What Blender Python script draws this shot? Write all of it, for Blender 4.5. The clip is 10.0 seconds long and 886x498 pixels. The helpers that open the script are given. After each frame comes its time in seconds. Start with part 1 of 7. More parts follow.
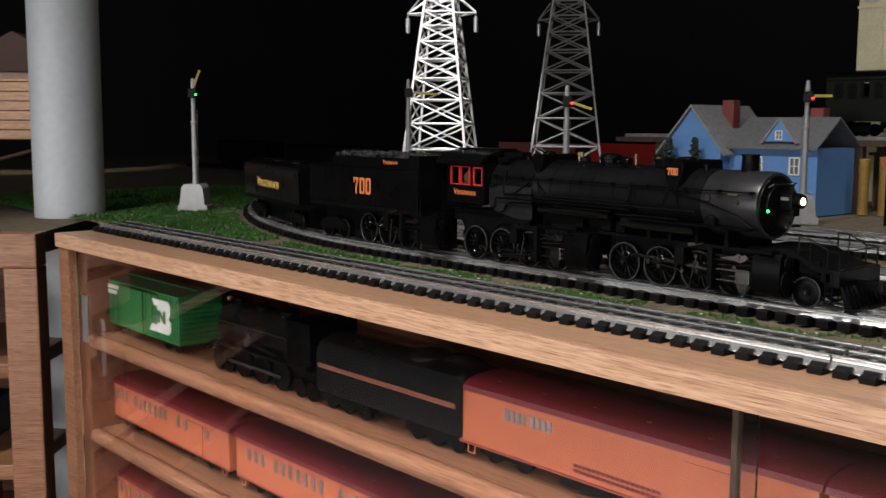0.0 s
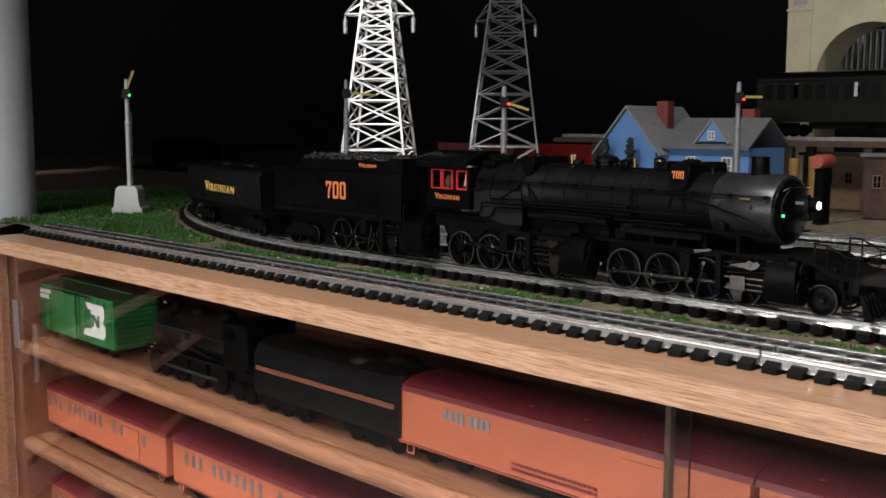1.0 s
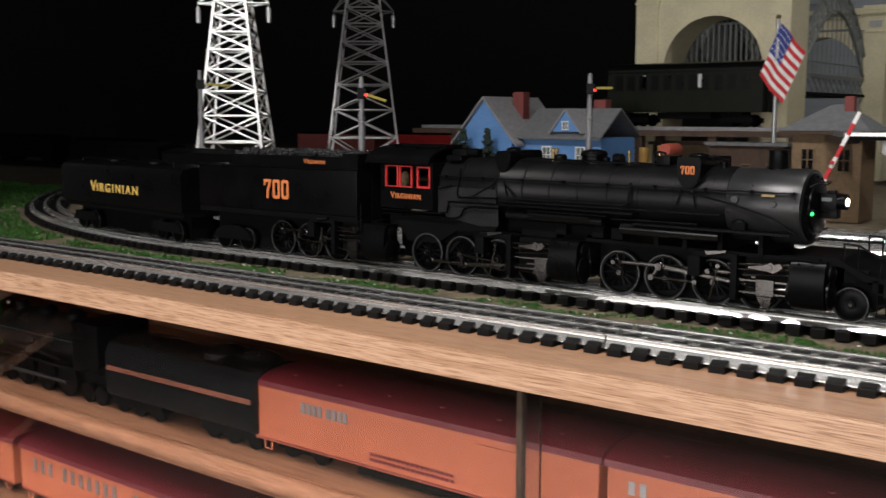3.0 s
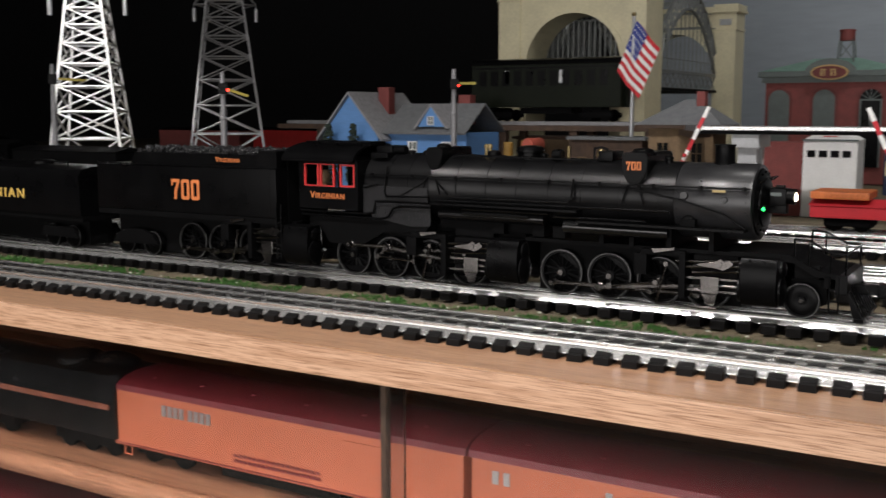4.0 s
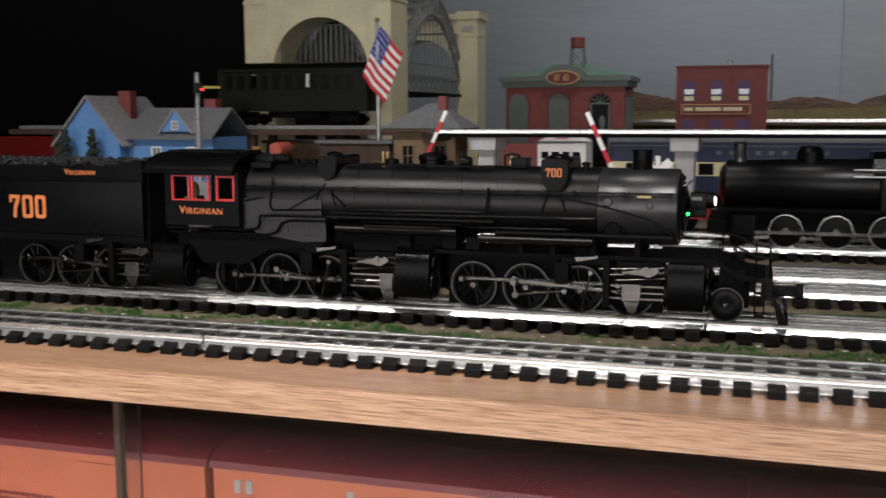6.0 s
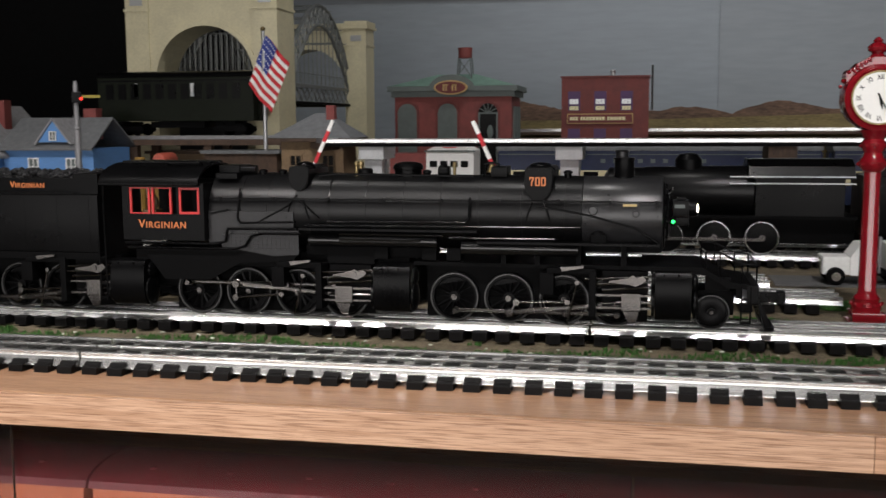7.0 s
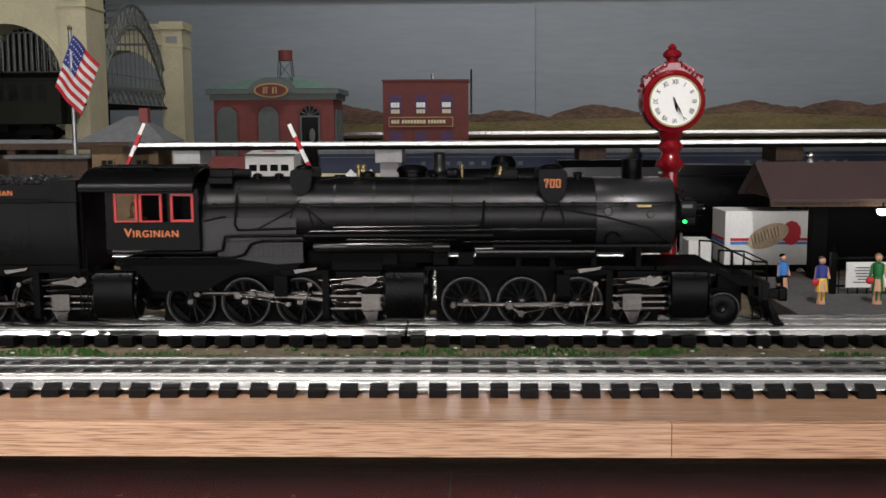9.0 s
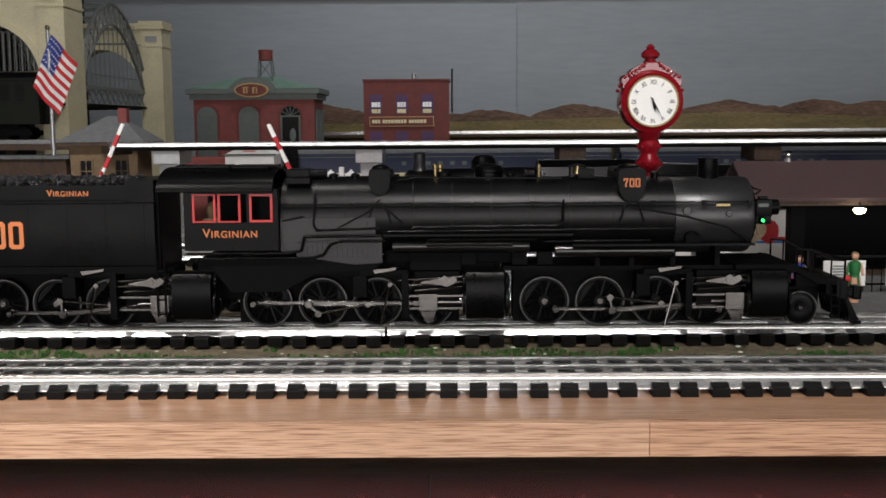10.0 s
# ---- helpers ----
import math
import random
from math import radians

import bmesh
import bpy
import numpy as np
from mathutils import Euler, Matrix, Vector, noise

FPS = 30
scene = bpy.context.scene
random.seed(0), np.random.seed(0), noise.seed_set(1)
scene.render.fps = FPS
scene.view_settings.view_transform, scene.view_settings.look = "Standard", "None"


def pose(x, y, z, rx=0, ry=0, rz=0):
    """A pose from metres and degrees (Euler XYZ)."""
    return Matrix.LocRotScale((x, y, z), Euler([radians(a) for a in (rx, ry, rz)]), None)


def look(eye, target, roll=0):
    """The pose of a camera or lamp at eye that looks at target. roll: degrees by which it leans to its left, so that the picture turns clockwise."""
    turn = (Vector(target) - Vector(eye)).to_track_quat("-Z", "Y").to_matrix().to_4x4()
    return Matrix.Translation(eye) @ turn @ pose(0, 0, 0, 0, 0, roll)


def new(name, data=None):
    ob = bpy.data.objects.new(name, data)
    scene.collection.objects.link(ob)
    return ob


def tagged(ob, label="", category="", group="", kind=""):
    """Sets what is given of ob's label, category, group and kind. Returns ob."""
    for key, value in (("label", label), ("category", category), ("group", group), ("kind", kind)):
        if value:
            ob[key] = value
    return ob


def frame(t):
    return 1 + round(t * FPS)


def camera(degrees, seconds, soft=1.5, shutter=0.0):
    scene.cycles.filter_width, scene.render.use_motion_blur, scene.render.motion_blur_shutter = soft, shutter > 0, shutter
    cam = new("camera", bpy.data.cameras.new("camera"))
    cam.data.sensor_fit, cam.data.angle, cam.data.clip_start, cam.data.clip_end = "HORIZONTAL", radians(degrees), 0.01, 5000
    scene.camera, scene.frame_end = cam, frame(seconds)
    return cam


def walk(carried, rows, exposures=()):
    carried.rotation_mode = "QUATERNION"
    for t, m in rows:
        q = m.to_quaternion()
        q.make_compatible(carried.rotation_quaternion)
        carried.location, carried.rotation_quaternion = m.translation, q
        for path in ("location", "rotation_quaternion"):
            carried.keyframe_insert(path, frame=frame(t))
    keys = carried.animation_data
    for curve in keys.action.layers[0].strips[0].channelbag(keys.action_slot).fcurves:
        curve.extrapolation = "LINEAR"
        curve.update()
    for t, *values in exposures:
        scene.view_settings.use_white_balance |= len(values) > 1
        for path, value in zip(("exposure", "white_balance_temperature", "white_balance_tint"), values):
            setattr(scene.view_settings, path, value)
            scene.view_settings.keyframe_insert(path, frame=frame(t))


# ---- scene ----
TRACK_Z = 0.0105
cam = camera(46.6, 10.0, soft=1.5, shutter=0.5)
PATH = [
    (0, 0.1328, -0.4553, 0.1290, -48.473, -6.983, -0.270),
    (0.5, 0.1341, -0.4555, 0.1293, -46.758, -6.963, -0.244),
    (1, 0.1357, -0.4548, 0.1294, -45.147, -6.941, -0.222),
    (1.5, 0.1363, -0.4551, 0.1303, -43.835, -6.963, -0.207),
    (2, 0.1381, -0.4539, 0.1301, -42.675, -7.040, -0.180),
    (2.2, 0.1389, -0.4531, 0.1300, -41.925, -7.040, -0.155),
    (3.3, 0.1434, -0.4486, 0.1293, -35.632, -7.615, -0.016),
    (3.5, 0.1442, -0.4477, 0.1291, -34.182, -7.705, 0.009),
    (4, 0.1468, -0.4461, 0.1291, -30.461, -7.664, 0.053),
    (4.5, 0.1510, -0.4460, 0.1297, -27.336, -7.636, 0.115),
    (5, 0.1537, -0.4463, 0.1298, -24.589, -7.611, 0.147),
    (5.5, 0.1579, -0.4453, 0.1304, -21.195, -7.569, 0.184),
    (6, 0.1637, -0.4456, 0.1310, -17.199, -7.546, 0.216),
    (6.2, 0.1644, -0.4451, 0.1308, -15.599, -7.536, 0.234),
    (7.3, 0.1682, -0.4424, 0.1298, -9.900, -6.907, 0.330),
    (7.5, 0.1689, -0.4419, 0.1296, -8.970, -6.907, 0.348),
    (8, 0.1724, -0.4425, 0.1299, -6.282, -6.925, 0.319),
    (8.5, 0.1746, -0.4423, 0.1297, -3.563, -6.891, 0.327),
    (9, 0.1753, -0.4423, 0.1296, -1.638, -6.878, 0.343),
    (9.5, 0.1758, -0.4427, 0.1298, -1.621, -6.894, 0.380),
    (10, 0.1770, -0.4427, 0.1301, -0.641, -6.920, 0.414),
]
walk(cam, [(t, pose(x, y, z, 90 + p, 0, -w) @ pose(0, 0, 0, 0, 0, -r)) for t, x, y, z, w, p, r in PATH])

# ---- light: ceiling spots over the aisle and over the layout, a dim room ----
world = bpy.data.worlds.new("room")
world.use_nodes = True
world.node_tree.nodes["Background"].inputs[0].default_value = (0.75, 0.82, 1.0, 1)
world.node_tree.nodes["Background"].inputs[1].default_value = 0.02
scene.world = world


def spot(name, eye, target, watts, degrees=60, radius=0.03, colour=(1.0, 0.87, 0.72), blend=0.6):
    d = bpy.data.lights.new(name, "SPOT")
    d.energy, d.spot_size, d.spot_blend, d.shadow_soft_size, d.color = watts, radians(degrees), blend, radius, colour
    ob = new(name, d)
    ob.matrix_world = look(eye, target)
    return ob


spot("aisle_spot_lamp", (0.35, -0.88, 1.40), (0.08, 0.06, 0.0), 70, 62, 0.05, (1.0, 0.95, 0.94))
spot("aisle_spot_lamp", (-0.55, -0.80, 1.45), (-0.60, 0.05, -0.05), 84, 56, 0.05, (1.0, 0.95, 0.92))
spot("track_spot_lamp", (-0.06, 0.25, 1.35), (0.12, 0.12, 0.0), 10, 52, 0.035, (1.0, 0.97, 0.93))
spot("town_spot_lamp", (0.25, 0.75, 1.35), (0.05, 1.55, 0.08), 25, 80, 0.05, (1.0, 0.98, 0.96))
spot("town_spot_lamp", (0.9, 1.1, 1.35), (0.75, 2.25, 0.2), 40, 95, 0.05, (0.97, 0.98, 1.0))
spot("house_spot_lamp", (-0.55, 0.45, 1.30), (-0.70, 0.98, 0.1), 5.5, 40, 0.05, (1.0, 0.97, 0.94))
spot("pylon_spot_lamp", (-0.95, 0.25, 0.95), (-1.19, 0.76, 0.21), 75, 24, 0.02, (1.0, 0.98, 0.95))
# added area light behind the aisle for broad front fill; its window is unseen
d = bpy.data.lights.new("window_light", "AREA")
d.shape, d.size, d.size_y, d.energy, d.color = "RECTANGLE", 5.0, 1.05, 74, (1.0, 0.96, 0.94)
window_light = new("window_light", d)
window_light.matrix_world = look((0.35, -3.12, 0.16), (0.35, 0.0, 0.10))
spot("aisle_ceiling_lamp", (-0.2, -1.75, 1.60), (-0.2, -1.70, -1.0), 90, 110, 0.08, (1.0, 0.95, 0.90))


# ---- materials ----
def mat(name, colour, rough=0.5, metal=0.0, scale=60.0, vary=0.25, bump=0.05, stretch=(1, 1, 1), spec=0.5, coat=0.0, pieces=0.0):
    m = bpy.data.materials.new(name)
    m.use_nodes = True
    n, l = m.node_tree.nodes, m.node_tree.links
    b = n["Principled BSDF"]
    tc, mp = n.new("ShaderNodeTexCoord"), n.new("ShaderNodeMapping")
    mp.inputs["Scale"].default_value = stretch
    l.new(tc.outputs["Object"], mp.inputs["Vector"])
    fine, wide = n.new("ShaderNodeTexNoise"), n.new("ShaderNodeTexNoise")
    fine.inputs["Scale"].default_value, fine.inputs["Detail"].default_value = scale * 8, 6
    wide.inputs["Scale"].default_value, wide.inputs["Detail"].default_value = scale, 3
    l.new(mp.outputs[0], fine.inputs["Vector"])
    l.new(mp.outputs[0], wide.inputs["Vector"])
    mix = n.new("ShaderNodeMix")
    mix.inputs[0].default_value = 0.5
    l.new(fine.outputs["Fac"], mix.inputs[2])
    l.new(wide.outputs["Fac"], mix.inputs[3])
    ramp = n.new("ShaderNodeValToRGB")
    lo, hi = [tuple(min(1, c * k) for c in colour) + (1,) for k in (1 - vary, 1 + vary)]
    ramp.color_ramp.elements[0].position, ramp.color_ramp.elements[1].position = 0.35, 0.65
    ramp.color_ramp.elements[0].color, ramp.color_ramp.elements[1].color = lo, hi
    l.new(mix.outputs[0], ramp.inputs[0])
    out = ramp.outputs[0]
    if pieces:
        info, hsv, mul = n.new("ShaderNodeObjectInfo"), n.new("ShaderNodeHueSaturation"), n.new("ShaderNodeMapRange")
        mul.inputs[3].default_value, mul.inputs[4].default_value = 1 - pieces, 1 + pieces
        l.new(info.outputs["Random"], mul.inputs[0])
        l.new(mul.outputs[0], hsv.inputs["Value"])
        l.new(out, hsv.inputs["Color"])
        out = hsv.outputs[0]
    l.new(out, b.inputs["Base Color"])
    rr = n.new("ShaderNodeMapRange")
    rr.inputs[3].default_value, rr.inputs[4].default_value = max(0.02, rough - 0.1), min(1, rough + 0.1)
    l.new(wide.outputs["Fac"], rr.inputs[0])
    l.new(rr.outputs[0], b.inputs["Roughness"])
    b.inputs["Metallic"].default_value = metal
    b.inputs["Specular IOR Level"].default_value = spec
    b.inputs["Coat Weight"].default_value = coat
    if bump:
        bp = n.new("ShaderNodeBump")
        bp.inputs["Strength"].default_value, bp.inputs["Distance"].default_value = bump, 0.001
        l.new(fine.outputs["Fac"], bp.inputs["Height"])
        l.new(bp.outputs[0], b.inputs["Normal"])
    return m


def glow(name, colour, strength):
    m = bpy.data.materials.new(name)
    m.use_nodes = True
    b = m.node_tree.nodes["Principled BSDF"]
    b.inputs["Base Color"].default_value = (*colour, 1)
    b.inputs["Emission Color"].default_value = (*colour, 1)
    b.inputs["Emission Strength"].default_value = strength
    return m


def oak(name, light, dark, gloss=0.35):
    """Oak with long pores and cathedral bands along x."""
    m = bpy.data.materials.new(name)
    m.use_nodes = True
    n, l = m.node_tree.nodes, m.node_tree.links
    b = n["Principled BSDF"]
    tc = n.new("ShaderNodeTexCoord")
    mp, mp2 = n.new("ShaderNodeMapping"), n.new("ShaderNodeMapping")
    mp.inputs["Scale"].default_value, mp2.inputs["Scale"].default_value = (5, 130, 190), (30, 950, 950)
    l.new(tc.outputs["Object"], mp.inputs[0])
    l.new(tc.outputs["Object"], mp2.inputs[0])
    band, pore = n.new("ShaderNodeTexNoise"), n.new("ShaderNodeTexNoise")
    band.inputs["Scale"].default_value, band.inputs["Detail"].default_value, band.inputs["Distortion"].default_value = 1.6, 3, 1.1
    pore.inputs["Scale"].default_value, pore.inputs["Detail"].default_value = 1.6, 4
    l.new(mp.outputs[0], band.inputs["Vector"])
    l.new(mp2.outputs[0], pore.inputs["Vector"])
    r1, r2 = n.new("ShaderNodeValToRGB"), n.new("ShaderNodeValToRGB")
    r1.color_ramp.elements[0].position, r1.color_ramp.elements[1].position = 0.36, 0.6
    r1.color_ramp.elements[0].color, r1.color_ramp.elements[1].color = (*dark, 1), (*light, 1)
    r2.color_ramp.elements[0].position, r2.color_ramp.elements[1].position = 0.36, 0.52
    r2.color_ramp.elements[0].color, r2.color_ramp.elements[1].color = (0.46, 0.38, 0.32, 1), (1, 1, 1, 1)
    l.new(band.outputs["Fac"], r1.inputs[0])
    l.new(pore.outputs["Fac"], r2.inputs[0])
    mix = n.new("ShaderNodeMix")
    mix.data_type, mix.blend_type = "RGBA", "MULTIPLY"
    mix.inputs[0].default_value = 0.85
    l.new(r1.outputs[0], mix.inputs[6])
    l.new(r2.outputs[0], mix.inputs[7])
    l.new(mix.outputs[2], b.inputs["Base Color"])
    b.inputs["Roughness"].default_value = gloss
    bp = n.new("ShaderNodeBump")
    bp.inputs["Strength"].default_value, bp.inputs["Distance"].default_value = 0.25, 0.0006
    l.new(pore.outputs["Fac"], bp.inputs["Height"])
    l.new(bp.outputs[0], b.inputs["Normal"])
    return m


OAK = oak("oak", (0.60, 0.375, 0.245), (0.46, 0.265, 0.16))
# redder, darker oak that carries the cabinet's shade in its colour
OAK_SHADED = oak("oak_shaded", (0.33, 0.16, 0.09), (0.245, 0.108, 0.057), 0.4)
OAK_RED = oak("oak_redder", (0.56, 0.33, 0.20), (0.42, 0.225, 0.13))
# same oak as the edging, darkened because less light falls on the top
OAK_TOP_SHADED = oak("oak_top_shaded", (0.46, 0.27, 0.16), (0.36, 0.20, 0.115), 0.3)
# darkest oak: shade at the back of the cabinet put into the colour
OAK_DIM = oak("oak_dim_inside", (0.24, 0.095, 0.048), (0.16, 0.058, 0.028), 0.5)
BLACK = mat("black_paint", (0.0022, 0.0022, 0.0024), 0.30, 0, 40, 0.3, 0.03, spec=0.075)
BLACK_MATT = mat("matt_black", (0.0022, 0.0022, 0.0024), 0.6, 0, 60, 0.3, 0.05, spec=0.06)
GRAPHITE = mat("graphite_paint", (0.020, 0.020, 0.0212), 0.31, 0.2, 60, 0.2, 0.03)
BOILER = mat("boiler_jacket", (0.0032, 0.0032, 0.0035), 0.32, 0.0, 30, 0.3, 0.03, spec=0.20)
JACKET = mat("firebox_jacket", (0.013, 0.013, 0.014), 0.33, 0.1, 40, 0.25, 0.03, spec=0.3)
PIPE = mat("satin_black_pipe", (0.004, 0.004, 0.0043), 0.17, 0, 60, 0.2, 0.02, spec=0.45)
TYRE = mat("worn_tyre_steel", (0.055, 0.055, 0.055), 0.34, 0.6, 90, 0.3, 0.03)
STEEL = mat("rod_steel", (0.125, 0.117, 0.112), 0.2, 1.0, 60, 0.15, 0.02)
RAIL = mat("nickel_rail", (0.72, 0.72, 0.71), 0.25, 0.88, 90, 0.15, 0.05, (0.2, 1, 1))
TIE = mat("black_plastic_tie", (0.005, 0.0047, 0.0047), 0.55, 0, 200, 0.4, 0.12, spec=0.12, pieces=0.3)
BALLAST = mat("brown_ground_cover", (0.125, 0.100, 0.062), 0.95, 0, 60, 0.55, 0.9)
TUFT = mat("grass_tufts", (0.042, 0.135, 0.021), 0.9, 0, 200, 0.5, 0.3)
FLECK = mat("pale_flecks", (0.55, 0.58, 0.50), 0.8, 0, 300, 0.3, 0.1)
ROAD = mat("grey_road_board", (0.10, 0.10, 0.10), 0.8, 0, 40, 0.3, 0.3)
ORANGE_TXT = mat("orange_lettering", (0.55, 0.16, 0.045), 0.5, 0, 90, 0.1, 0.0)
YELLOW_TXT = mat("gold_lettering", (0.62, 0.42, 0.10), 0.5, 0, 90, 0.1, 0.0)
RED = mat("red_sash_paint", (0.45, 0.022, 0.022), 0.45, 0, 90, 0.15, 0.02)
WHITE = mat("white_paint", (0.78, 0.78, 0.76), 0.45, 0, 60, 0.06, 0.02)
GREYWALL = mat("column_paint", (0.48, 0.515, 0.55), 0.45, 0, 12, 0.06, 0.03)
CREAM = mat("cream_stone", (0.62, 0.565, 0.38), 0.5, 0, 30, 0.1, 0.08)
STEELGREY = mat("grey_truss_paint", (0.20, 0.21, 0.205), 0.45, 0.3, 60, 0.2, 0.03)
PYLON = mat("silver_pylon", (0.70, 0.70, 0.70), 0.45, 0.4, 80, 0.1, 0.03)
# the silver pylon paint again, darkened for the faint light on the second pylon
PYLON_SHADED = mat("shaded_silver_pylon", (0.36, 0.36, 0.37), 0.5, 0.4, 80, 0.15, 0.03)
BRICK = mat("red_brick_paint", (0.19, 0.045, 0.040), 0.7, 0, 80, 0.2, 0.25)
BRICK2 = mat("maroon_brick_paint", (0.14, 0.032, 0.028), 0.7, 0, 80, 0.2, 0.25)
COPPER = mat("green_copper_roof", (0.18, 0.29, 0.24), 0.55, 0, 40, 0.2, 0.08)
SHUTTER = mat("grey_shutter", (0.10, 0.12, 0.115), 0.55, 0, 80, 0.15, 0.05)
PURPLE = mat("purple_blind", (0.07, 0.03, 0.10), 0.6, 0, 80, 0.15, 0.02)
BLUEWALL = mat("blue_clapboard", (0.10, 0.235, 0.50), 0.6, 0, 60, 0.1, 0.1, (1, 1, 8))
SHINGLE = mat("grey_shingle", (0.26, 0.26, 0.27), 0.8, 0, 150, 0.25, 0.4)
SHINGLE_DK = mat("dark_grey_shingle", (0.12, 0.125, 0.13), 0.8, 0, 150, 0.25, 0.4)
FOLIAGE = mat("dark_shrub", (0.018, 0.03, 0.02), 0.9, 0, 300, 0.5, 0.6)
GREENCAR = mat("dark_green_coach", (0.0075, 0.0095, 0.006), 0.42, 0, 50, 0.2, 0.03, spec=0.09)
BOXGREEN = mat("green_boxcar", (0.014, 0.155, 0.040), 0.45, 0, 40, 0.12, 0.03)
ORANGE = mat("orange_car_side", (0.46, 0.125, 0.060), 0.45, 0, 30, 0.08, 0.02)
MAROON = mat("maroon_car_roof", (0.16, 0.014, 0.022), 0.5, 0, 30, 0.15, 0.03)
BLUE = mat("dark_blue_coach", (0.006, 0.014, 0.052), 0.35, 0, 40, 0.15, 0.02)
CREAMBAND = mat("cream_band", (0.66, 0.60, 0.36), 0.45, 0, 40, 0.08, 0.02)
TANWALL = mat("tan_wall", (0.17, 0.112, 0.060), 0.7, 0, 60, 0.25, 0.1)
BROWN = mat("brown_timber", (0.06, 0.035, 0.022), 0.75, 0, 60, 0.35, 0.2, (1, 1, 0.3))
ROOFBROWN = mat("brown_station_roof", (0.055, 0.030, 0.030), 0.75, 0, 60, 0.15, 0.1)
CLOCKRED = mat("gloss_red_enamel", (0.21, 0.006, 0.012), 0.16, 0, 50, 0.12, 0.02, coat=0.6)
DIAL = mat("white_dial", (0.85, 0.85, 0.82), 0.4, 0, 60, 0.02, 0.0)
CHROME = mat("polished_metal", (0.8, 0.8, 0.8), 0.12, 1.0, 60, 0.05, 0.0)
GILT = mat("gilt_paint", (0.42, 0.27, 0.10), 0.5, 0, 60, 0.1, 0.0)
BRASS = mat("brass", (0.26, 0.20, 0.10), 0.38, 1.0, 60, 0.1, 0.0)
COAL = mat("coal", (0.012, 0.012, 0.013), 0.35, 0, 300, 0.4, 0.6)
SKIN = mat("figure_skin_paint", (0.55, 0.30, 0.19), 0.6, 0, 90, 0.05, 0.0)
FLAGBLUE = mat("flag_blue", (0.03, 0.05, 0.25), 0.7, 0, 60, 0.1, 0.02)
FLAGRED = mat("flag_red", (0.50, 0.02, 0.03), 0.7, 0, 60, 0.1, 0.02)
DRESSGREEN = mat("green_dress_paint", (0.01, 0.13, 0.03), 0.6, 0, 90, 0.1, 0.0)
YELLOW = mat("yellow_paint", (0.75, 0.56, 0.02), 0.6, 0, 90, 0.1, 0.0)
BLUEPAINT = mat("blue_paint", (0.05, 0.20, 0.55), 0.6, 0, 90, 0.1, 0.0)
ALU = mat("brushed_metal", (0.45, 0.46, 0.47), 0.4, 0.9, 90, 0.1, 0.0)
# near-black colour stands for the missing light on far walls and ceiling
UNLIT_BLACK = mat("unlit_room_black", (0.012, 0.012, 0.013), 0.9, 0, 4, 0.2, 0.0)
CARPET = mat("room_floor", (0.34, 0.33, 0.31), 0.9, 0, 10, 0.2, 0.2)
# darker copy of the silver paint, for signals that stand in shade
SIGNAL_DARK = mat("shaded_silver_grey", (0.24, 0.24, 0.25), 0.5, 0.2, 90, 0.2, 0.02)
SILVER_PAINT = mat("silver_signal_paint", (0.42, 0.43, 0.44), 0.45, 0.2, 90, 0.12, 0.02)
PLASTER = mat("room_plaster", (0.45, 0.44, 0.42), 0.8, 0, 8, 0.1, 0.05)
GREEN_LAMP = glow("green_lamp", (0.02, 1.0, 0.12), 4)
RED_LAMP = glow("red_lamp", (1.0, 0.03, 0.02), 4)
WARM_LAMP = glow("warm_lamp", (1.0, 0.85, 0.6), 14)
# no lamp: faint emission stands in for light on the yellow arms
YELLOW_GLOW = glow("yellow_arm_glow", (0.26, 0.21, 0.02), 0.02)
WARM_DIM = glow("lit_window", (1.0, 0.62, 0.25), 1.0)

GLASS = bpy.data.materials.new("door_glass")
GLASS.use_nodes = True
_b = GLASS.node_tree.nodes["Principled BSDF"]
_b.inputs["Transmission Weight"].default_value, _b.inputs["Roughness"].default_value, _b.inputs["IOR"].default_value = 1.0, 0.01, 1.45


# ---- mesh helpers ----
B = bmesh.new


def box(bm, x0, x1, y0, y1, z0, z1, bevel=0.0):
    v = [bm.verts.new(p) for p in ((x0, y0, z0), (x1, y0, z0), (x1, y1, z0), (x0, y1, z0), (x0, y0, z1), (x1, y0, z1), (x1, y1, z1), (x0, y1, z1))]
    fs = [bm.faces.new([v[i] for i in q]) for q in ((3, 2, 1, 0), (4, 5, 6, 7), (0, 1, 5, 4), (1, 2, 6, 5), (2, 3, 7, 6), (3, 0, 4, 7))]
    if bevel:
        bmesh.ops.bevel(bm, geom=list({e for f in fs for e in f.edges}), offset=bevel, segments=2, affect="EDGES", profile=0.7)
    return bm


def rod(bm, a, b, r, r2=None, seg=10):
    """A round bar from a to b."""
    a, b = Vector(a), Vector(b)
    d = b - a
    q = d.to_track_quat("Z", "Y").to_matrix().to_4x4()
    bmesh.ops.create_cone(bm, cap_ends=True, segments=seg, radius1=r, radius2=r if r2 is None else r2, depth=d.length, matrix=Matrix.Translation((a + b) / 2) @ q)
    return bm


def path(bm, pts, r, seg=6):
    for a, b in zip(pts, pts[1:]):
        rod(bm, a, b, r, seg=seg)
    for p in pts[1:-1]:
        bmesh.ops.create_icosphere(bm, subdivisions=1, radius=r * 1.05, matrix=Matrix.Translation(p))
    return bm


def ball(bm, c, r, s=(1, 1, 1), sub=2):
    bmesh.ops.create_icosphere(bm, subdivisions=sub, radius=r, matrix=Matrix.Translation(c) @ Matrix.Diagonal((*s, 1)))
    return bm


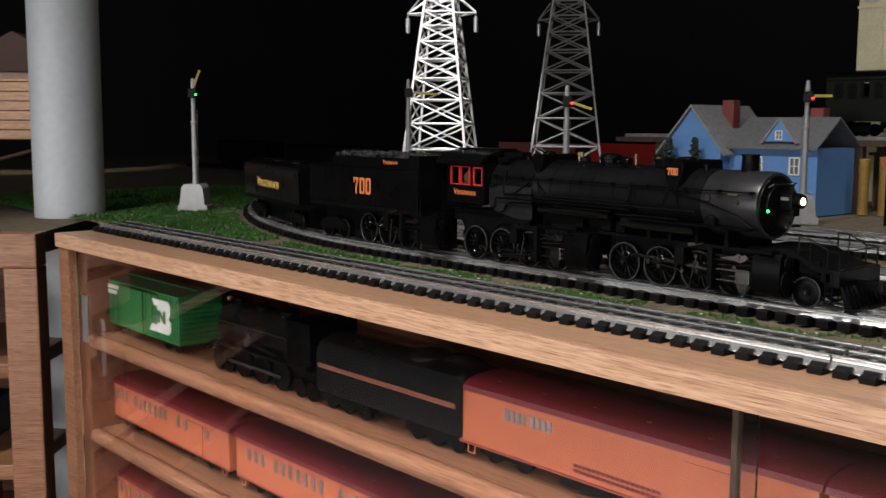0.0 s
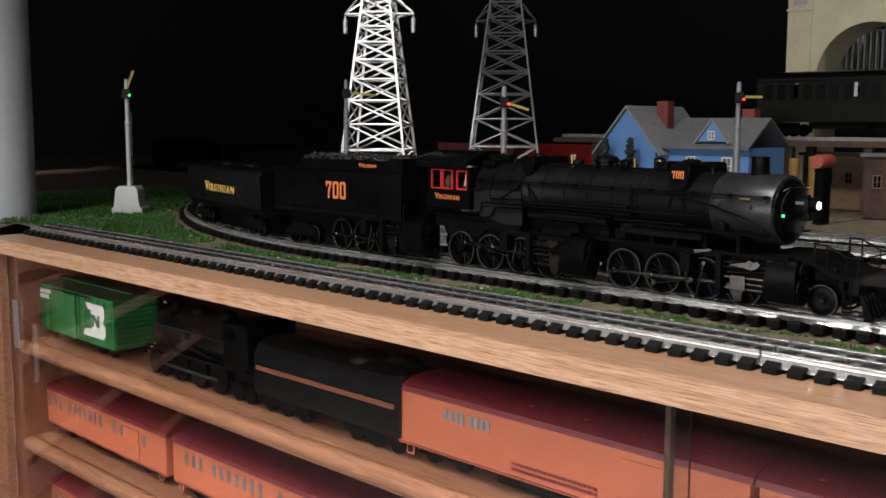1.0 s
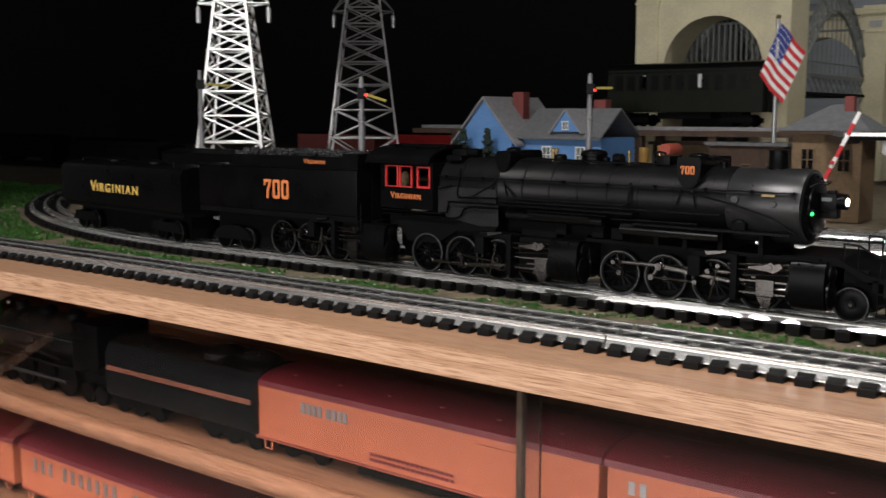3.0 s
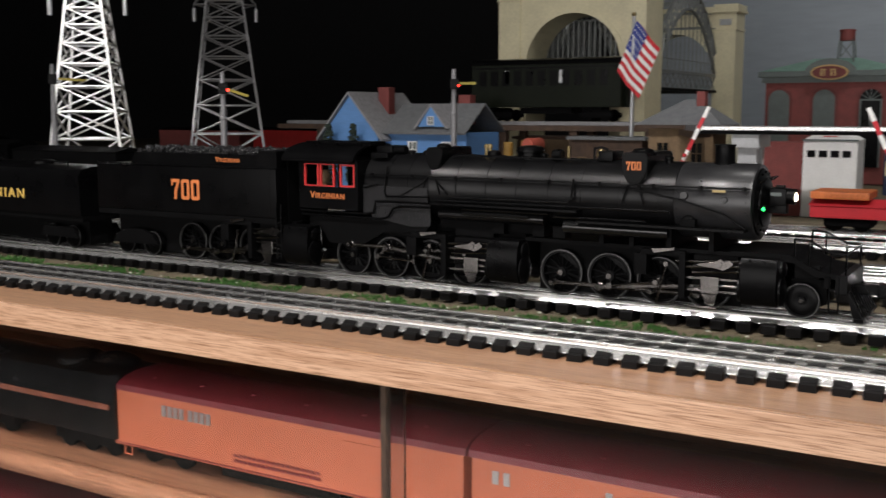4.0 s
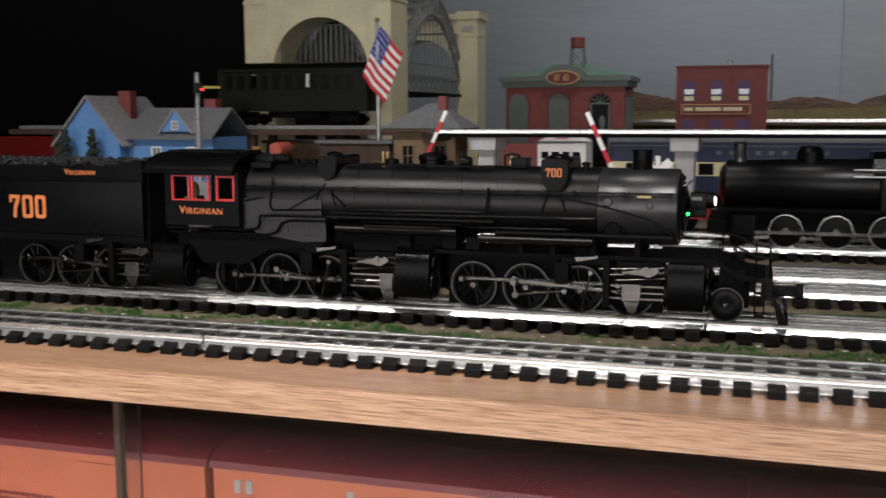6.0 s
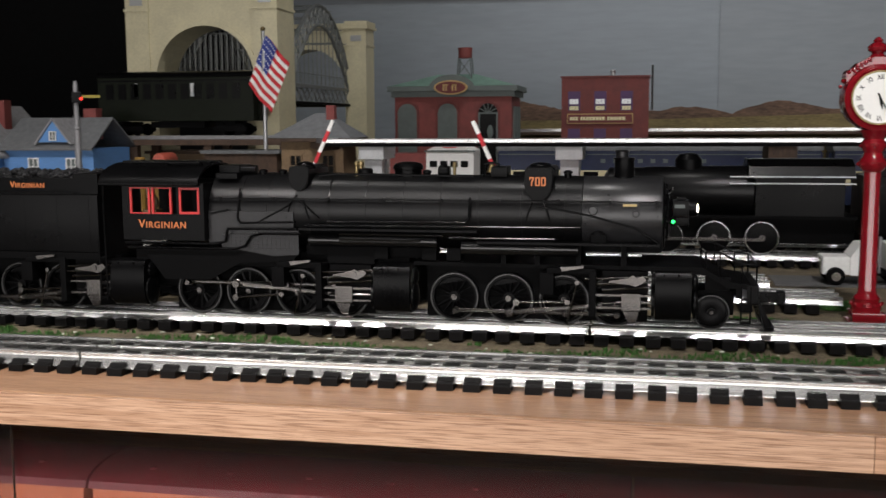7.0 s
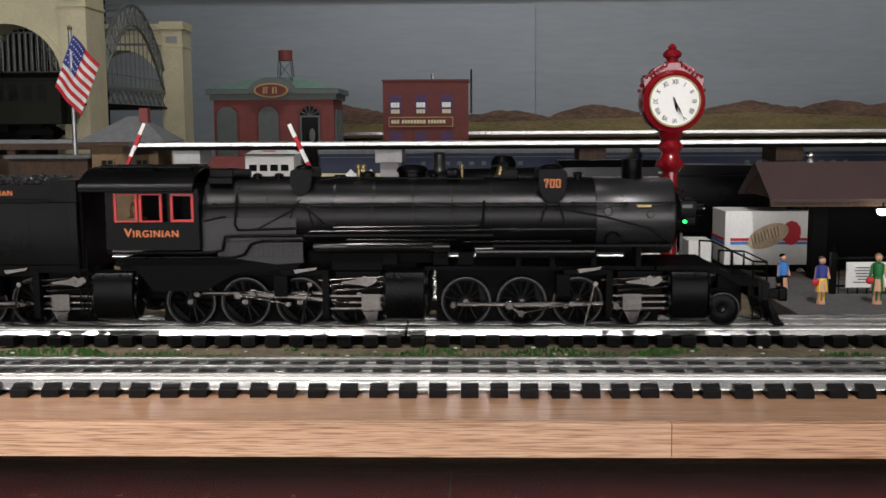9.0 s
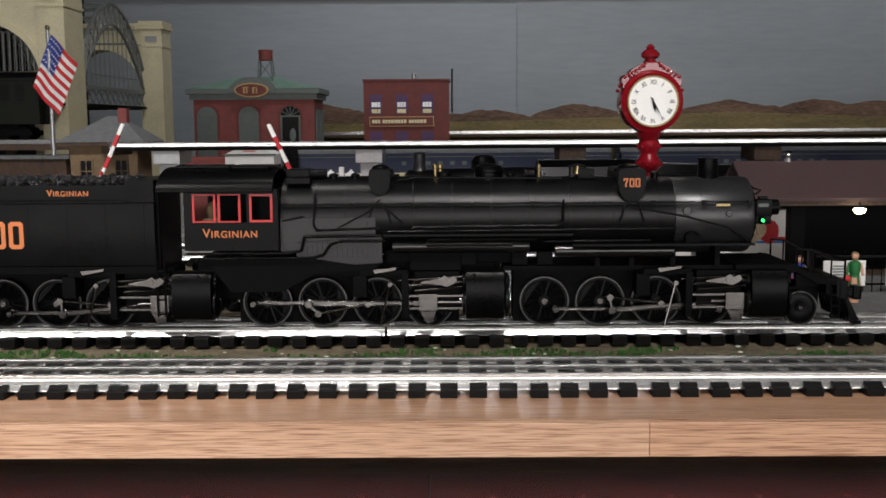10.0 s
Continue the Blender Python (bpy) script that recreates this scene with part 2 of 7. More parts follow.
def lathe(bm, profile, axis="z", at=(0, 0, 0), seg=24):
    """Turns (radius, height) pairs round an axis."""
    at = Vector(at)
    rings = []
    for r, h in profile:
        ring = []
        for k in range(seg):
            a = 2 * math.pi * k / seg
            u, w = r * math.cos(a), r * math.sin(a)
            p = {"z": (u, w, h), "x": (h, u, w), "y": (w, h, u)}[axis]
            ring.append(bm.verts.new(at + Vector(p)))
        rings.append(ring)
    for p, q in zip(rings, rings[1:]):
        for k in range(seg):
            bm.faces.new((p[k], p[(k + 1) % seg], q[(k + 1) % seg], q[k]))
    bm.faces.new(rings[0][::-1])
    bm.faces.new(rings[-1])
    return bm


def prism(bm, outline, axis, lo, hi):
    """An outline of 2D points drawn out along an axis. y: points are (x, z); x: (y, z); z: (x, y)."""
    def put(p, h):
        return {"y": (p[0], h, p[1]), "x": (h, p[0], p[1]), "z": (p[0], p[1], h)}[axis]
    a = [bm.verts.new(put(p, lo)) for p in outline]
    b = [bm.verts.new(put(p, hi)) for p in outline]
    k = len(outline)
    for i in range(k):
        bm.faces.new((a[i], a[(i + 1) % k], b[(i + 1) % k], b[i]))
    bm.faces.new(a[::-1])
    bm.faces.new(b)
    return bm


def mesh_of(name, bm, material, smooth=False):
    bmesh.ops.recalc_face_normals(bm, faces=bm.faces[:])
    me = bpy.data.meshes.new(name)
    bm.to_mesh(me)
    bm.free()
    me.materials.append(material)
    if smooth:
        for p in me.polygons:
            p.use_smooth = True
        me.set_sharp_from_angle(angle=radians(35))
    return me


def part(name, bm, material, parent=None, label="", smooth=False, m=None):
    ob = new(name, mesh_of(name, bm, material, smooth))
    ob.parent = parent
    if m is not None:
        ob.matrix_basis = m
    return tagged(ob, label)


def thing(name, label, category, m=None, group="", kind=""):
    ob = new(name)
    ob.empty_display_size = 0.02
    if m is not None:
        ob.matrix_basis = m
    return tagged(ob, label, category, group, kind)


def words(name, text, size, material, parent, m, depth=0.0003, spread=1.0, squeeze=1.0):
    """Raised lettering in the built-in font, centred, standing in the xz plane and facing -y."""
    cu = bpy.data.curves.new(name, "FONT")
    cu.body, cu.size, cu.extrude, cu.align_x, cu.align_y, cu.space_character, cu.offset = text, size, depth, "CENTER", "CENTER", spread, size * 0.010
    tmp = bpy.data.objects.new(name, cu)
    me = bpy.data.meshes.new_from_object(tmp)
    bpy.data.objects.remove(tmp)
    me.materials.append(material)
    ob = new(name, me)
    ob.parent = parent
    ob.matrix_basis = m @ pose(0, 0, 0, 90) @ Matrix.Diagonal((squeeze, 1, 1, 1))
    return ob


def block_number(size, material, parent, at, y):
    """The number 700 in bold squared figures with cut corners, one mesh a figure."""
    h, w, t = size / 2, size * 0.27, size * 0.155
    c = size * 0.09
    seven = [(-w, h), (w, h), (w, h - t), (w * 0.30, -h * 0.25), (w * 0.20, -h), (-w * 0.35, -h), (-w * 0.25, -h * 0.15), (w * 0.35, h - t), (-w + t * 0.7, h - t), (-w + t * 0.7, h - t * 2.1), (-w, h - t * 2.1)]
    outer = [(-w + c, -h), (w - c, -h), (w, -h + c), (w, h - c), (w - c, h), (-w + c, h), (-w, h - c), (-w, -h + c)]
    q = c * 0.4
    u, v = w - t, h - t
    inner = [(-u + q, -v), (u - q, -v), (u, -v + q), (u, v - q), (u - q, v), (-u + q, v), (-u, v - q), (-u, -v + q)]
    for k in range(3):
        x = at[0] + (k - 1) * size * 0.66
        bm = B()
        if k == 0:
            prism(bm, [(x + a, at[1] + b) for a, b in seven], "y", y - 0.0003, y + 0.0003)
        else:
            rings = [[bm.verts.new((x + a, d, at[1] + b)) for a, b in loop] for d in (y - 0.0003, y + 0.0003) for loop in (outer, inner)]
            for i, j in ((0, 1), (2, 3), (0, 2), (1, 3)):
                for m in range(8):
                    bm.faces.new((rings[i][m], rings[i][(m + 1) % 8], rings[j][(m + 1) % 8], rings[j][m]))
        part("numeral", bm, material, parent)


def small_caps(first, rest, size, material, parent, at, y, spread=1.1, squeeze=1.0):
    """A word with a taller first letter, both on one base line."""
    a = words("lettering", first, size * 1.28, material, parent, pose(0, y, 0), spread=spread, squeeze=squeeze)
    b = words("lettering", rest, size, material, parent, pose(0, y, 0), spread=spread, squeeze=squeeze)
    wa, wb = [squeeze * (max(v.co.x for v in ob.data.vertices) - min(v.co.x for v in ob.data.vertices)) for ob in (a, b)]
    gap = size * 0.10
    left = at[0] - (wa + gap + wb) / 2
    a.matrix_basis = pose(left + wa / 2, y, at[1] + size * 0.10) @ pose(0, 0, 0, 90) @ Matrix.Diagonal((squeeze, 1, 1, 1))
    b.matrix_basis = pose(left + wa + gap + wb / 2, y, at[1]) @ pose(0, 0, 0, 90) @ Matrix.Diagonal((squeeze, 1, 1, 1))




# ---- structure ----
def structure(name, bm, material, label, category="", smooth=False, m=None):
    return tagged(part(name, bm, material, None, label, smooth, m), "", category or name.split("_")[0], "", "structure")


structure("floor", box(B(), -6, 5, -3.2, 5, -1.14, -1.1), CARPET, "dark carpeted room floor below the layout", "floor")
structure("ceiling", box(B(), -6, 5, -3.2, 5, 1.7, 1.74), UNLIT_BLACK, "room ceiling high above the layout, near black for lack of light", "ceiling")
structure("wall_south", box(B(), -6, 5, -3.24, -3.2, -1.1, 1.7), PLASTER, "plain plastered wall behind the aisle", "wall")
structure("wall_west", box(B(), -6.04, -6, -3.2, 5, -1.1, 1.7), UNLIT_BLACK, "wall coloured near black for the unlit end of the room", "wall")
# made-up frame round the front fill light, out of view
frame_bm = B()
for x0, x1, z0, z1 in ((-2.25, 2.95, 0.70, 0.76), (-2.25, 2.95, -0.44, -0.38), (-2.25, -2.17, -0.38, 0.70), (2.87, 2.95, -0.38, 0.70)):
    box(frame_bm, x0, x1, -3.199, -3.13, z0, z1)
structure("window_1", frame_bm, WHITE, "unseen wide white frame added round the front fill light", "window")
structure("wall_east", box(B(), 5, 5.04, -3.2, 5, -1.1, 1.7), PLASTER, "plain plastered end wall", "wall")
structure("wall_north", box(B(), -6, 5, 5, 5.04, -1.1, 1.7), UNLIT_BLACK, "wall far behind the layout, coloured near black for the unlit room", "wall")

# layout board: an oak front plank, then the scenic ground as one sheet
TOP_L, TOP_R = -1.06, 2.2
structure("tabletop", box(B(), TOP_L, TOP_R, 0.0, 0.0895, -0.0155, 0.0, 0.0012), OAK_TOP_SHADED, "oak plank along the front of the layout, darkened for weaker light on top", "table top")
structure("edge_board", box(B(), TOP_L, 0.262, -0.004, -0.0005, -0.0157, -0.0002, 0.0003), OAK, "pale oak edging with open grain on the table front", "trim")
structure("edge_board", box(B(), 0.2622, TOP_R, -0.004, -0.0005, -0.0157, -0.0002, 0.0003), OAK_RED, "pale oak edging with open grain on the table front", "trim", m=pose(0, 0, 0))


def ground_sheet():
    bm = B()
    nx, ny = 150, 70
    grid = [[None] * (ny + 1) for _ in range(nx + 1)]
    for i in range(nx + 1):
        for j in range(ny + 1):
            x = -3.6 + 6.6 * i / nx
            y = 0.0905 + (3.4 - 0.0905) * (j / ny) ** 1.7
            h = 0.0 if y < 0.10 else 0.0014 * noise.noise(Vector((x * 22, y * 22, 0)))
            grid[i][j] = bm.verts.new((x, y, -0.0015 + h))
    for i in range(nx):
        for j in range(ny):
            bm.faces.new((grid[i][j], grid[i + 1][j], grid[i + 1][j + 1], grid[i][j + 1]))
    return bm


structure("ground", ground_sheet(), BALLAST, "brown scattered ground cover on the layout", "ground")


CURVE_X, CURVE_R, MAIN_Y = -0.62, 1.0, 0.1796


def on_main(s):
    """Place and heading on the main track at s, which is x on its straight part."""
    if s >= CURVE_X:
        return s, MAIN_Y, 0.0
    a = (CURVE_X - s) / CURVE_R
    return CURVE_X - CURVE_R * math.sin(a), MAIN_Y + CURVE_R * (1 - math.cos(a)), -a


def grass_patch(name, inside, count, x0, x1, y0, y1, seed, label, size=0.0022):
    """Low ground-foam tufts, thousands of small blades in one object."""
    rnd = random.Random(seed)
    verts, faces = [], []
    made = 0
    while made < count:
        x, y = rnd.uniform(x0, x1), rnd.uniform(y0, y1)
        if not inside(x, y):
            continue
        made += 1
        for _ in range(3):
            a, h, w = rnd.uniform(0, 6.28), size * rnd.uniform(0.5, 1.5), size * rnd.uniform(0.4, 0.9)
            dx, dy = math.cos(a) * w, math.sin(a) * w
            k = len(verts)
            verts += [(x - dx, y - dy, -0.001), (x + dx, y + dy, -0.001), (x + dy * 0.6, y - dx * 0.6, h)]
            faces.append((k, k + 1, k + 2))
    me = bpy.data.meshes.new(name)
    me.from_pydata(verts, [], faces)
    me.materials.append(TUFT)
    return tagged(new(name, me), label, "grass", "", "stuff")


def between_tracks(x, y):
    return 0.093 < y < 0.148 and noise.noise(Vector((x * 22, y * 40, 3))) > -0.30 + 14 * abs(y - 0.117)


def corner_green(x, y):
    main = MAIN_Y if x > CURVE_X else MAIN_Y + CURVE_R - math.sqrt(max(0.0, CURVE_R ** 2 - (CURVE_X - x) ** 2))
    return y < main - 0.038 and y > 0.094 and noise.noise(Vector((x * 14, y * 14, 1))) > -0.35 + 0.6 * max(0, x + 0.75)


grass_patch("grass", between_tracks, 9500, -0.75, 0.8, 0.093, 0.15, 3, "short green ground foam between the two front tracks", 0.0011)
grass_patch("grass", corner_green, 9000, -1.75, -0.62, 0.094, 0.62, 4, "bright green ground foam in the corner by the signal", 0.0028)
grass_patch("grass", lambda x, y: noise.noise(Vector((x * 12, y * 12, 7))) > 0.0, 2500, 0.2, 0.42, 0.215, 0.33, 5, "green ground foam round the clock base", 0.002)


def flecks():
    rnd = random.Random(9)
    bm = B()
    for _ in range(420):
        x = rnd.uniform(-1.35, 0.6)
        y = rnd.uniform(0.095, 0.145) if x > -0.7 else rnd.uniform(0.10, 0.34)
        if x < -0.7 and not corner_green(x, y) or x > -0.7 and rnd.random() < 0.5:
            continue
        s = rnd.uniform(0.0004, 0.0011)
        ball(bm, (x, y, 0.0012), s, (1.6, 1, 0.6), 1)
    return bm


tagged(part("pale_gravel", flecks(), FLECK, None, "pale gravel flecks scattered on the ground cover"), "", "gravel", "", "stuff")


# ---- tracks ----
def rail_profile(deep):
    """The rail's section; a deep rail reaches down between the ties."""
    half = [(0.0036, -0.0026), (0.0036, -0.0022), (0.0026, -0.0006), (0.0024, 0.0001), (0.0012, 0.0018)] if deep else [(0.0034, -0.0004), (0.0032, 0.0002), (0.0018, 0.0014)]
    half += [(0.0011, 0.0026), (0.0011, 0.0034), (0.0018, 0.0038), (0.0018, 0.0045), (0.0013, 0.0050), (0.0006, 0.0051)]
    return half + [(-x, z) for x, z in half[::-1]]


def rail_along(bm, pts, deep=True):
    """Sweeps the rail's section along points (x, y, heading)."""
    prof, last = rail_profile(deep), None
    for x, y, a in pts:
        ring = [bm.verts.new((x - math.sin(a) * p, y + math.cos(a) * p, TRACK_Z - 0.0051 + q)) for p, q in prof]
        if last:
            for k in range(len(prof)):
                bm.faces.new((last[k], last[(k + 1) % len(prof)], ring[(k + 1) % len(prof)], ring[k]))
        else:
            bm.faces.new(ring[::-1])
        last = ring
    bm.faces.new(last)


def tie_mesh(flat=False):
    """A moulded tie: full height under the rails, lower at its ends."""
    out = [(-0.0254, 0.0), (-0.0254, 0.0036), (-0.0246, 0.0042), (-0.0226, 0.0046), (-0.0208, 0.0060), (-0.0142, 0.0060), (-0.0138, 0.0086), (-0.0036, 0.0086), (-0.0032, 0.0060), (0.0032, 0.0060), (0.0036, 0.0086), (0.0138, 0.0086), (0.0142, 0.0060), (0.0208, 0.0060), (0.0226, 0.0046), (0.0246, 0.0042), (0.0254, 0.0036), (0.0254, 0.0)]
    if flat:
        out = [(-0.0266, 0.0), (-0.0266, 0.0050), (-0.0260, 0.0056), (0.0260, 0.0056), (0.0266, 0.0050), (0.0266, 0.0)]
    bm = prism(B(), out, "x", -0.0042, 0.0042)
    return mesh_of("tie", bm, TIE)


TIE_MESH, FLAT_TIE = tie_mesh(), tie_mesh(True)
PITCH = 0.0145


def offset_line(line, d):
    return [(x - math.sin(a) * d, y + math.cos(a) * d, a) for x, y, a in line]


def railroad_track(label, lines, ties, seed, separate=True, deep=False):
    t = thing("railroad_track", label, "track")
    for line in lines:
        for d in (-0.017, 0.0, 0.017):
            bm = B()
            rail_along(bm, offset_line(line, d), deep)
            part("rail", bm, RAIL, t, "", True)
    rnd = random.Random(seed)
    if separate:
        for x, y, a in ties:
            ob = new("tie", TIE_MESH if deep else FLAT_TIE)
            ob.parent = t
            j = rnd.uniform(-0.0007, 0.0007)
            ob.matrix_basis = pose(x + j, y + rnd.uniform(-0.0005, 0.0005), 0, 0, 0, math.degrees(a) + rnd.uniform(-0.8, 0.8))
    else:
        bm = B()
        for x, y, a in ties:
            c, s = math.cos(a), math.sin(a)
            v = []
            for z in (0.0, 0.0056):
                for u, w in ((-0.0042, -0.0266), (0.0042, -0.0266), (0.0042, 0.0266), (-0.0042, 0.0266)):
                    v.append(bm.verts.new((x + u * c - w * s, y + u * s + w * c, z)))
            for q in ((4, 5, 6, 7), (0, 1, 5, 4), (1, 2, 6, 5), (2, 3, 7, 6), (3, 0, 4, 7)):
                bm.faces.new([v[i] for i in q])
        tagged(part("tie_row", bm, TIE, t), "", "", "", "stuff")
    return t


def straight(x0, x1, y):
    return [(x0, y, 0.0), (x1, y, 0.0)]


FRONT_Y = 0.062
front_ties = [(-0.0295 + PITCH * i, FRONT_Y, 0.0) for i in range(-70, 62)]
railroad_track("three-rail track with bright nickel rails along the table edge", [straight(-1.045, -0.1265, FRONT_Y), straight(-0.1250, 0.9, FRONT_Y)], front_ties, 1, deep=True)
main_s = [-1.75 + 0.03 * k for k in range(38)] + [CURVE_X]
main_line = [on_main(s) for s in main_s] + [(0.1350, MAIN_Y, 0.0)]
main_ties = [on_main(0.0272 + PITCH * i) for i in range(-118, 62)]
railroad_track("three-rail main track with black ties, curving away at one end", [main_line, straight(0.1366, 0.95, MAIN_Y)], main_ties, 2)
for y, x0, x1, lab in ((0.305, -0.75, 0.30, "three-rail siding track behind the main track"), (0.375, -0.9, 0.26, "three-rail inner siding track"), (0.535, -1.2, 1.1, "three-rail yard track under the black switcher"), (0.64, -0.6, 0.9, "three-rail yard track with a red flat car"), (0.95, -0.2, 1.4, "three-rail track under the blue coaches")):
    railroad_track(lab, [straight(x0, x1, y)], [(x0 + PITCH * i, y, 0.0) for i in range(int((x1 - x0) / PITCH))], 7, False)


# ---- display cabinet under the layout ----
CAB_L, CAB_R = -1.045, 2.1


def cabinet():
    c = thing("display_cabinet", "oak display cabinet with sliding glass doors full of model trains", "cabinet")
    part("back_panel", box(B(), CAB_L, CAB_R, 0.30, 0.31, -1.09, -0.017), OAK_DIM, c, "oak back panel darkened for the shade inside")
    part("side_panel", box(B(), CAB_L, CAB_L + 0.012, 0.012, 0.299, -1.09, -0.017), OAK_DIM, c, "reddish oak side panel darkened for the shade inside")
    part("side_panel", box(B(), CAB_R - 0.012, CAB_R, 0.012, 0.299, -1.09, -0.017), OAK_DIM, c)
    part("stile", box(B(), -1.058, -1.030, -0.001, 0.011, -1.09, -0.017, 0.002), OAK_SHADED, c, "upright oak front stile", m=pose(0, 0, 0))
    part("plinth", box(B(), CAB_L + 0.0, CAB_R, 0.03, 0.06, -1.1, -1.0), OAK, c)
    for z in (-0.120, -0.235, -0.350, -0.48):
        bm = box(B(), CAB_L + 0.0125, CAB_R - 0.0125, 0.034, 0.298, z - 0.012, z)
        part("shelf", bm, OAK_SHADED, c, "oak shelf board")
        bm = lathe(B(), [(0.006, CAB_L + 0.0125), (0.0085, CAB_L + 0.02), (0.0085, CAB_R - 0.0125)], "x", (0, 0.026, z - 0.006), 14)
        part("shelf_nosing", bm, OAK_SHADED, c, "rounded oak shelf nosing", True)
    g = part("glass_door", box(B(), -1.028, -0.145, 0.0080, 0.0100, -0.62, -0.018), GLASS, c, "clear sliding glass door")
    g.visible_shadow = False
    g = part("glass_door", box(B(), -0.158, 1.1, 0.0115, 0.0135, -0.62, -0.018), GLASS, c, "clear sliding glass door")
    g.visible_shadow = False
    part("door_edge", box(B(), -0.1600, -0.1565, 0.0078, 0.0140, -0.62, -0.018), BROWN, c, "dark edge strip of the glass door")
    part("finger_pull", box(B(), -1.010, -1.000, 0.0045, 0.0078, -0.122, -0.068, 0.001), ALU, c, "brushed metal finger pull")
    return c


cabinet()


def neighbour_cabinet():
    """The next display case, set at an angle beyond the column."""
    c = thing("display_cabinet", "second oak display case standing beyond the grey column", "cabinet", pose(-1.098, -0.012, 0, 0, 0, 48.5))
    part("top_rail", box(B(), -0.9, 0.0, -0.002, 0.03, -0.045, -0.004, 0.003), OAK_SHADED, c)
    part("stile", box(B(), -0.04, 0.0, -0.002, 0.03, -1.09, -0.0455, 0.003), OAK_SHADED, c)
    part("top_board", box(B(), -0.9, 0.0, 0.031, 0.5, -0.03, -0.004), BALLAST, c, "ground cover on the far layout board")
    part("back_panel", box(B(), -0.9, 0.0, 0.30, 0.31, -1.09, -0.031), OAK_DIM, c)
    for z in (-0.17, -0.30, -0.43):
        part("shelf", box(B(), -0.9, -0.041, 0.035, 0.298, z - 0.02, z, 0.003), OAK_SHADED, c)
    part("handle", box(B(), -0.075, -0.063, -0.006, 0.0, -0.20, -0.125, 0.001), ALU, c, "brushed metal handle")
    return c


neighbour_cabinet()
col = lathe(B(), [(0.0475, -1.1), (0.0475, 0.0), (0.0475, 0.5), (0.0475, 1.7)], "z", (-1.304, 0.112, 0), 48)
structure("column", col, GREYWALL, "round grey painted steel column between the cabinets", "column", True)

# painted backdrop with hills
structure("backdrop", box(B(), -0.80, 2.6, 2.33, 2.35, -0.02, 0.475), mat("backdrop_sky", (0.25, 0.275, 0.30), 0.8, 0, 2, 0.07, 0.0, (1, 1, 6)), "painted grey-blue sky backdrop with a seam", "backdrop")
structure("backdrop_2", box(B(), 0.345, 2.6, 2.3265, 2.3295, -0.02, 0.475), mat("backdrop_sky_pale", (0.24, 0.26, 0.28), 0.8, 0, 2, 0.07, 0.0, (1, 1, 6)), "second sheet of painted sky backdrop", "backdrop")
structure("backdrop_rail", box(B(), -0.80, 2.6, 2.29, 2.36, 0.4752, 0.52), BLACK_MATT, "black batten along the top of the backdrop", "trim")


# ---- the moving train ----
SPEED, START = 0.05855, -0.3047
WHEEL_R = 0.0149


def dome_x(t):
    return START + SPEED * t


def crank_angle(t, phase, r=WHEEL_R):
    return radians(phase) + (dome_x(10.0) - dome_x(t)) / r


TIMES = [0.25 * k for k in range(41)]
RODS = []      # (kind, object, rest place, length, crank phase)


def ring(bm, big, small, y, z=0.0, seg=40, sides=6):
    """A round bead of radius big in the xz plane."""
    loops = []
    for k in range(seg):
        a = 2 * math.pi * k / seg
        loops.append([bm.verts.new(((big + small * math.cos(b)) * math.cos(a), y + small * math.sin(b), z + (big + small * math.cos(b)) * math.sin(a))) for b in [2 * math.pi * j / sides for j in range(sides)]])
    for k in range(seg):
        p, q = loops[k], loops[(k + 1) % seg]
        for j in range(sides):
            bm.faces.new((p[j], p[(j + 1) % sides], q[(j + 1) % sides], q[j]))
    return bm


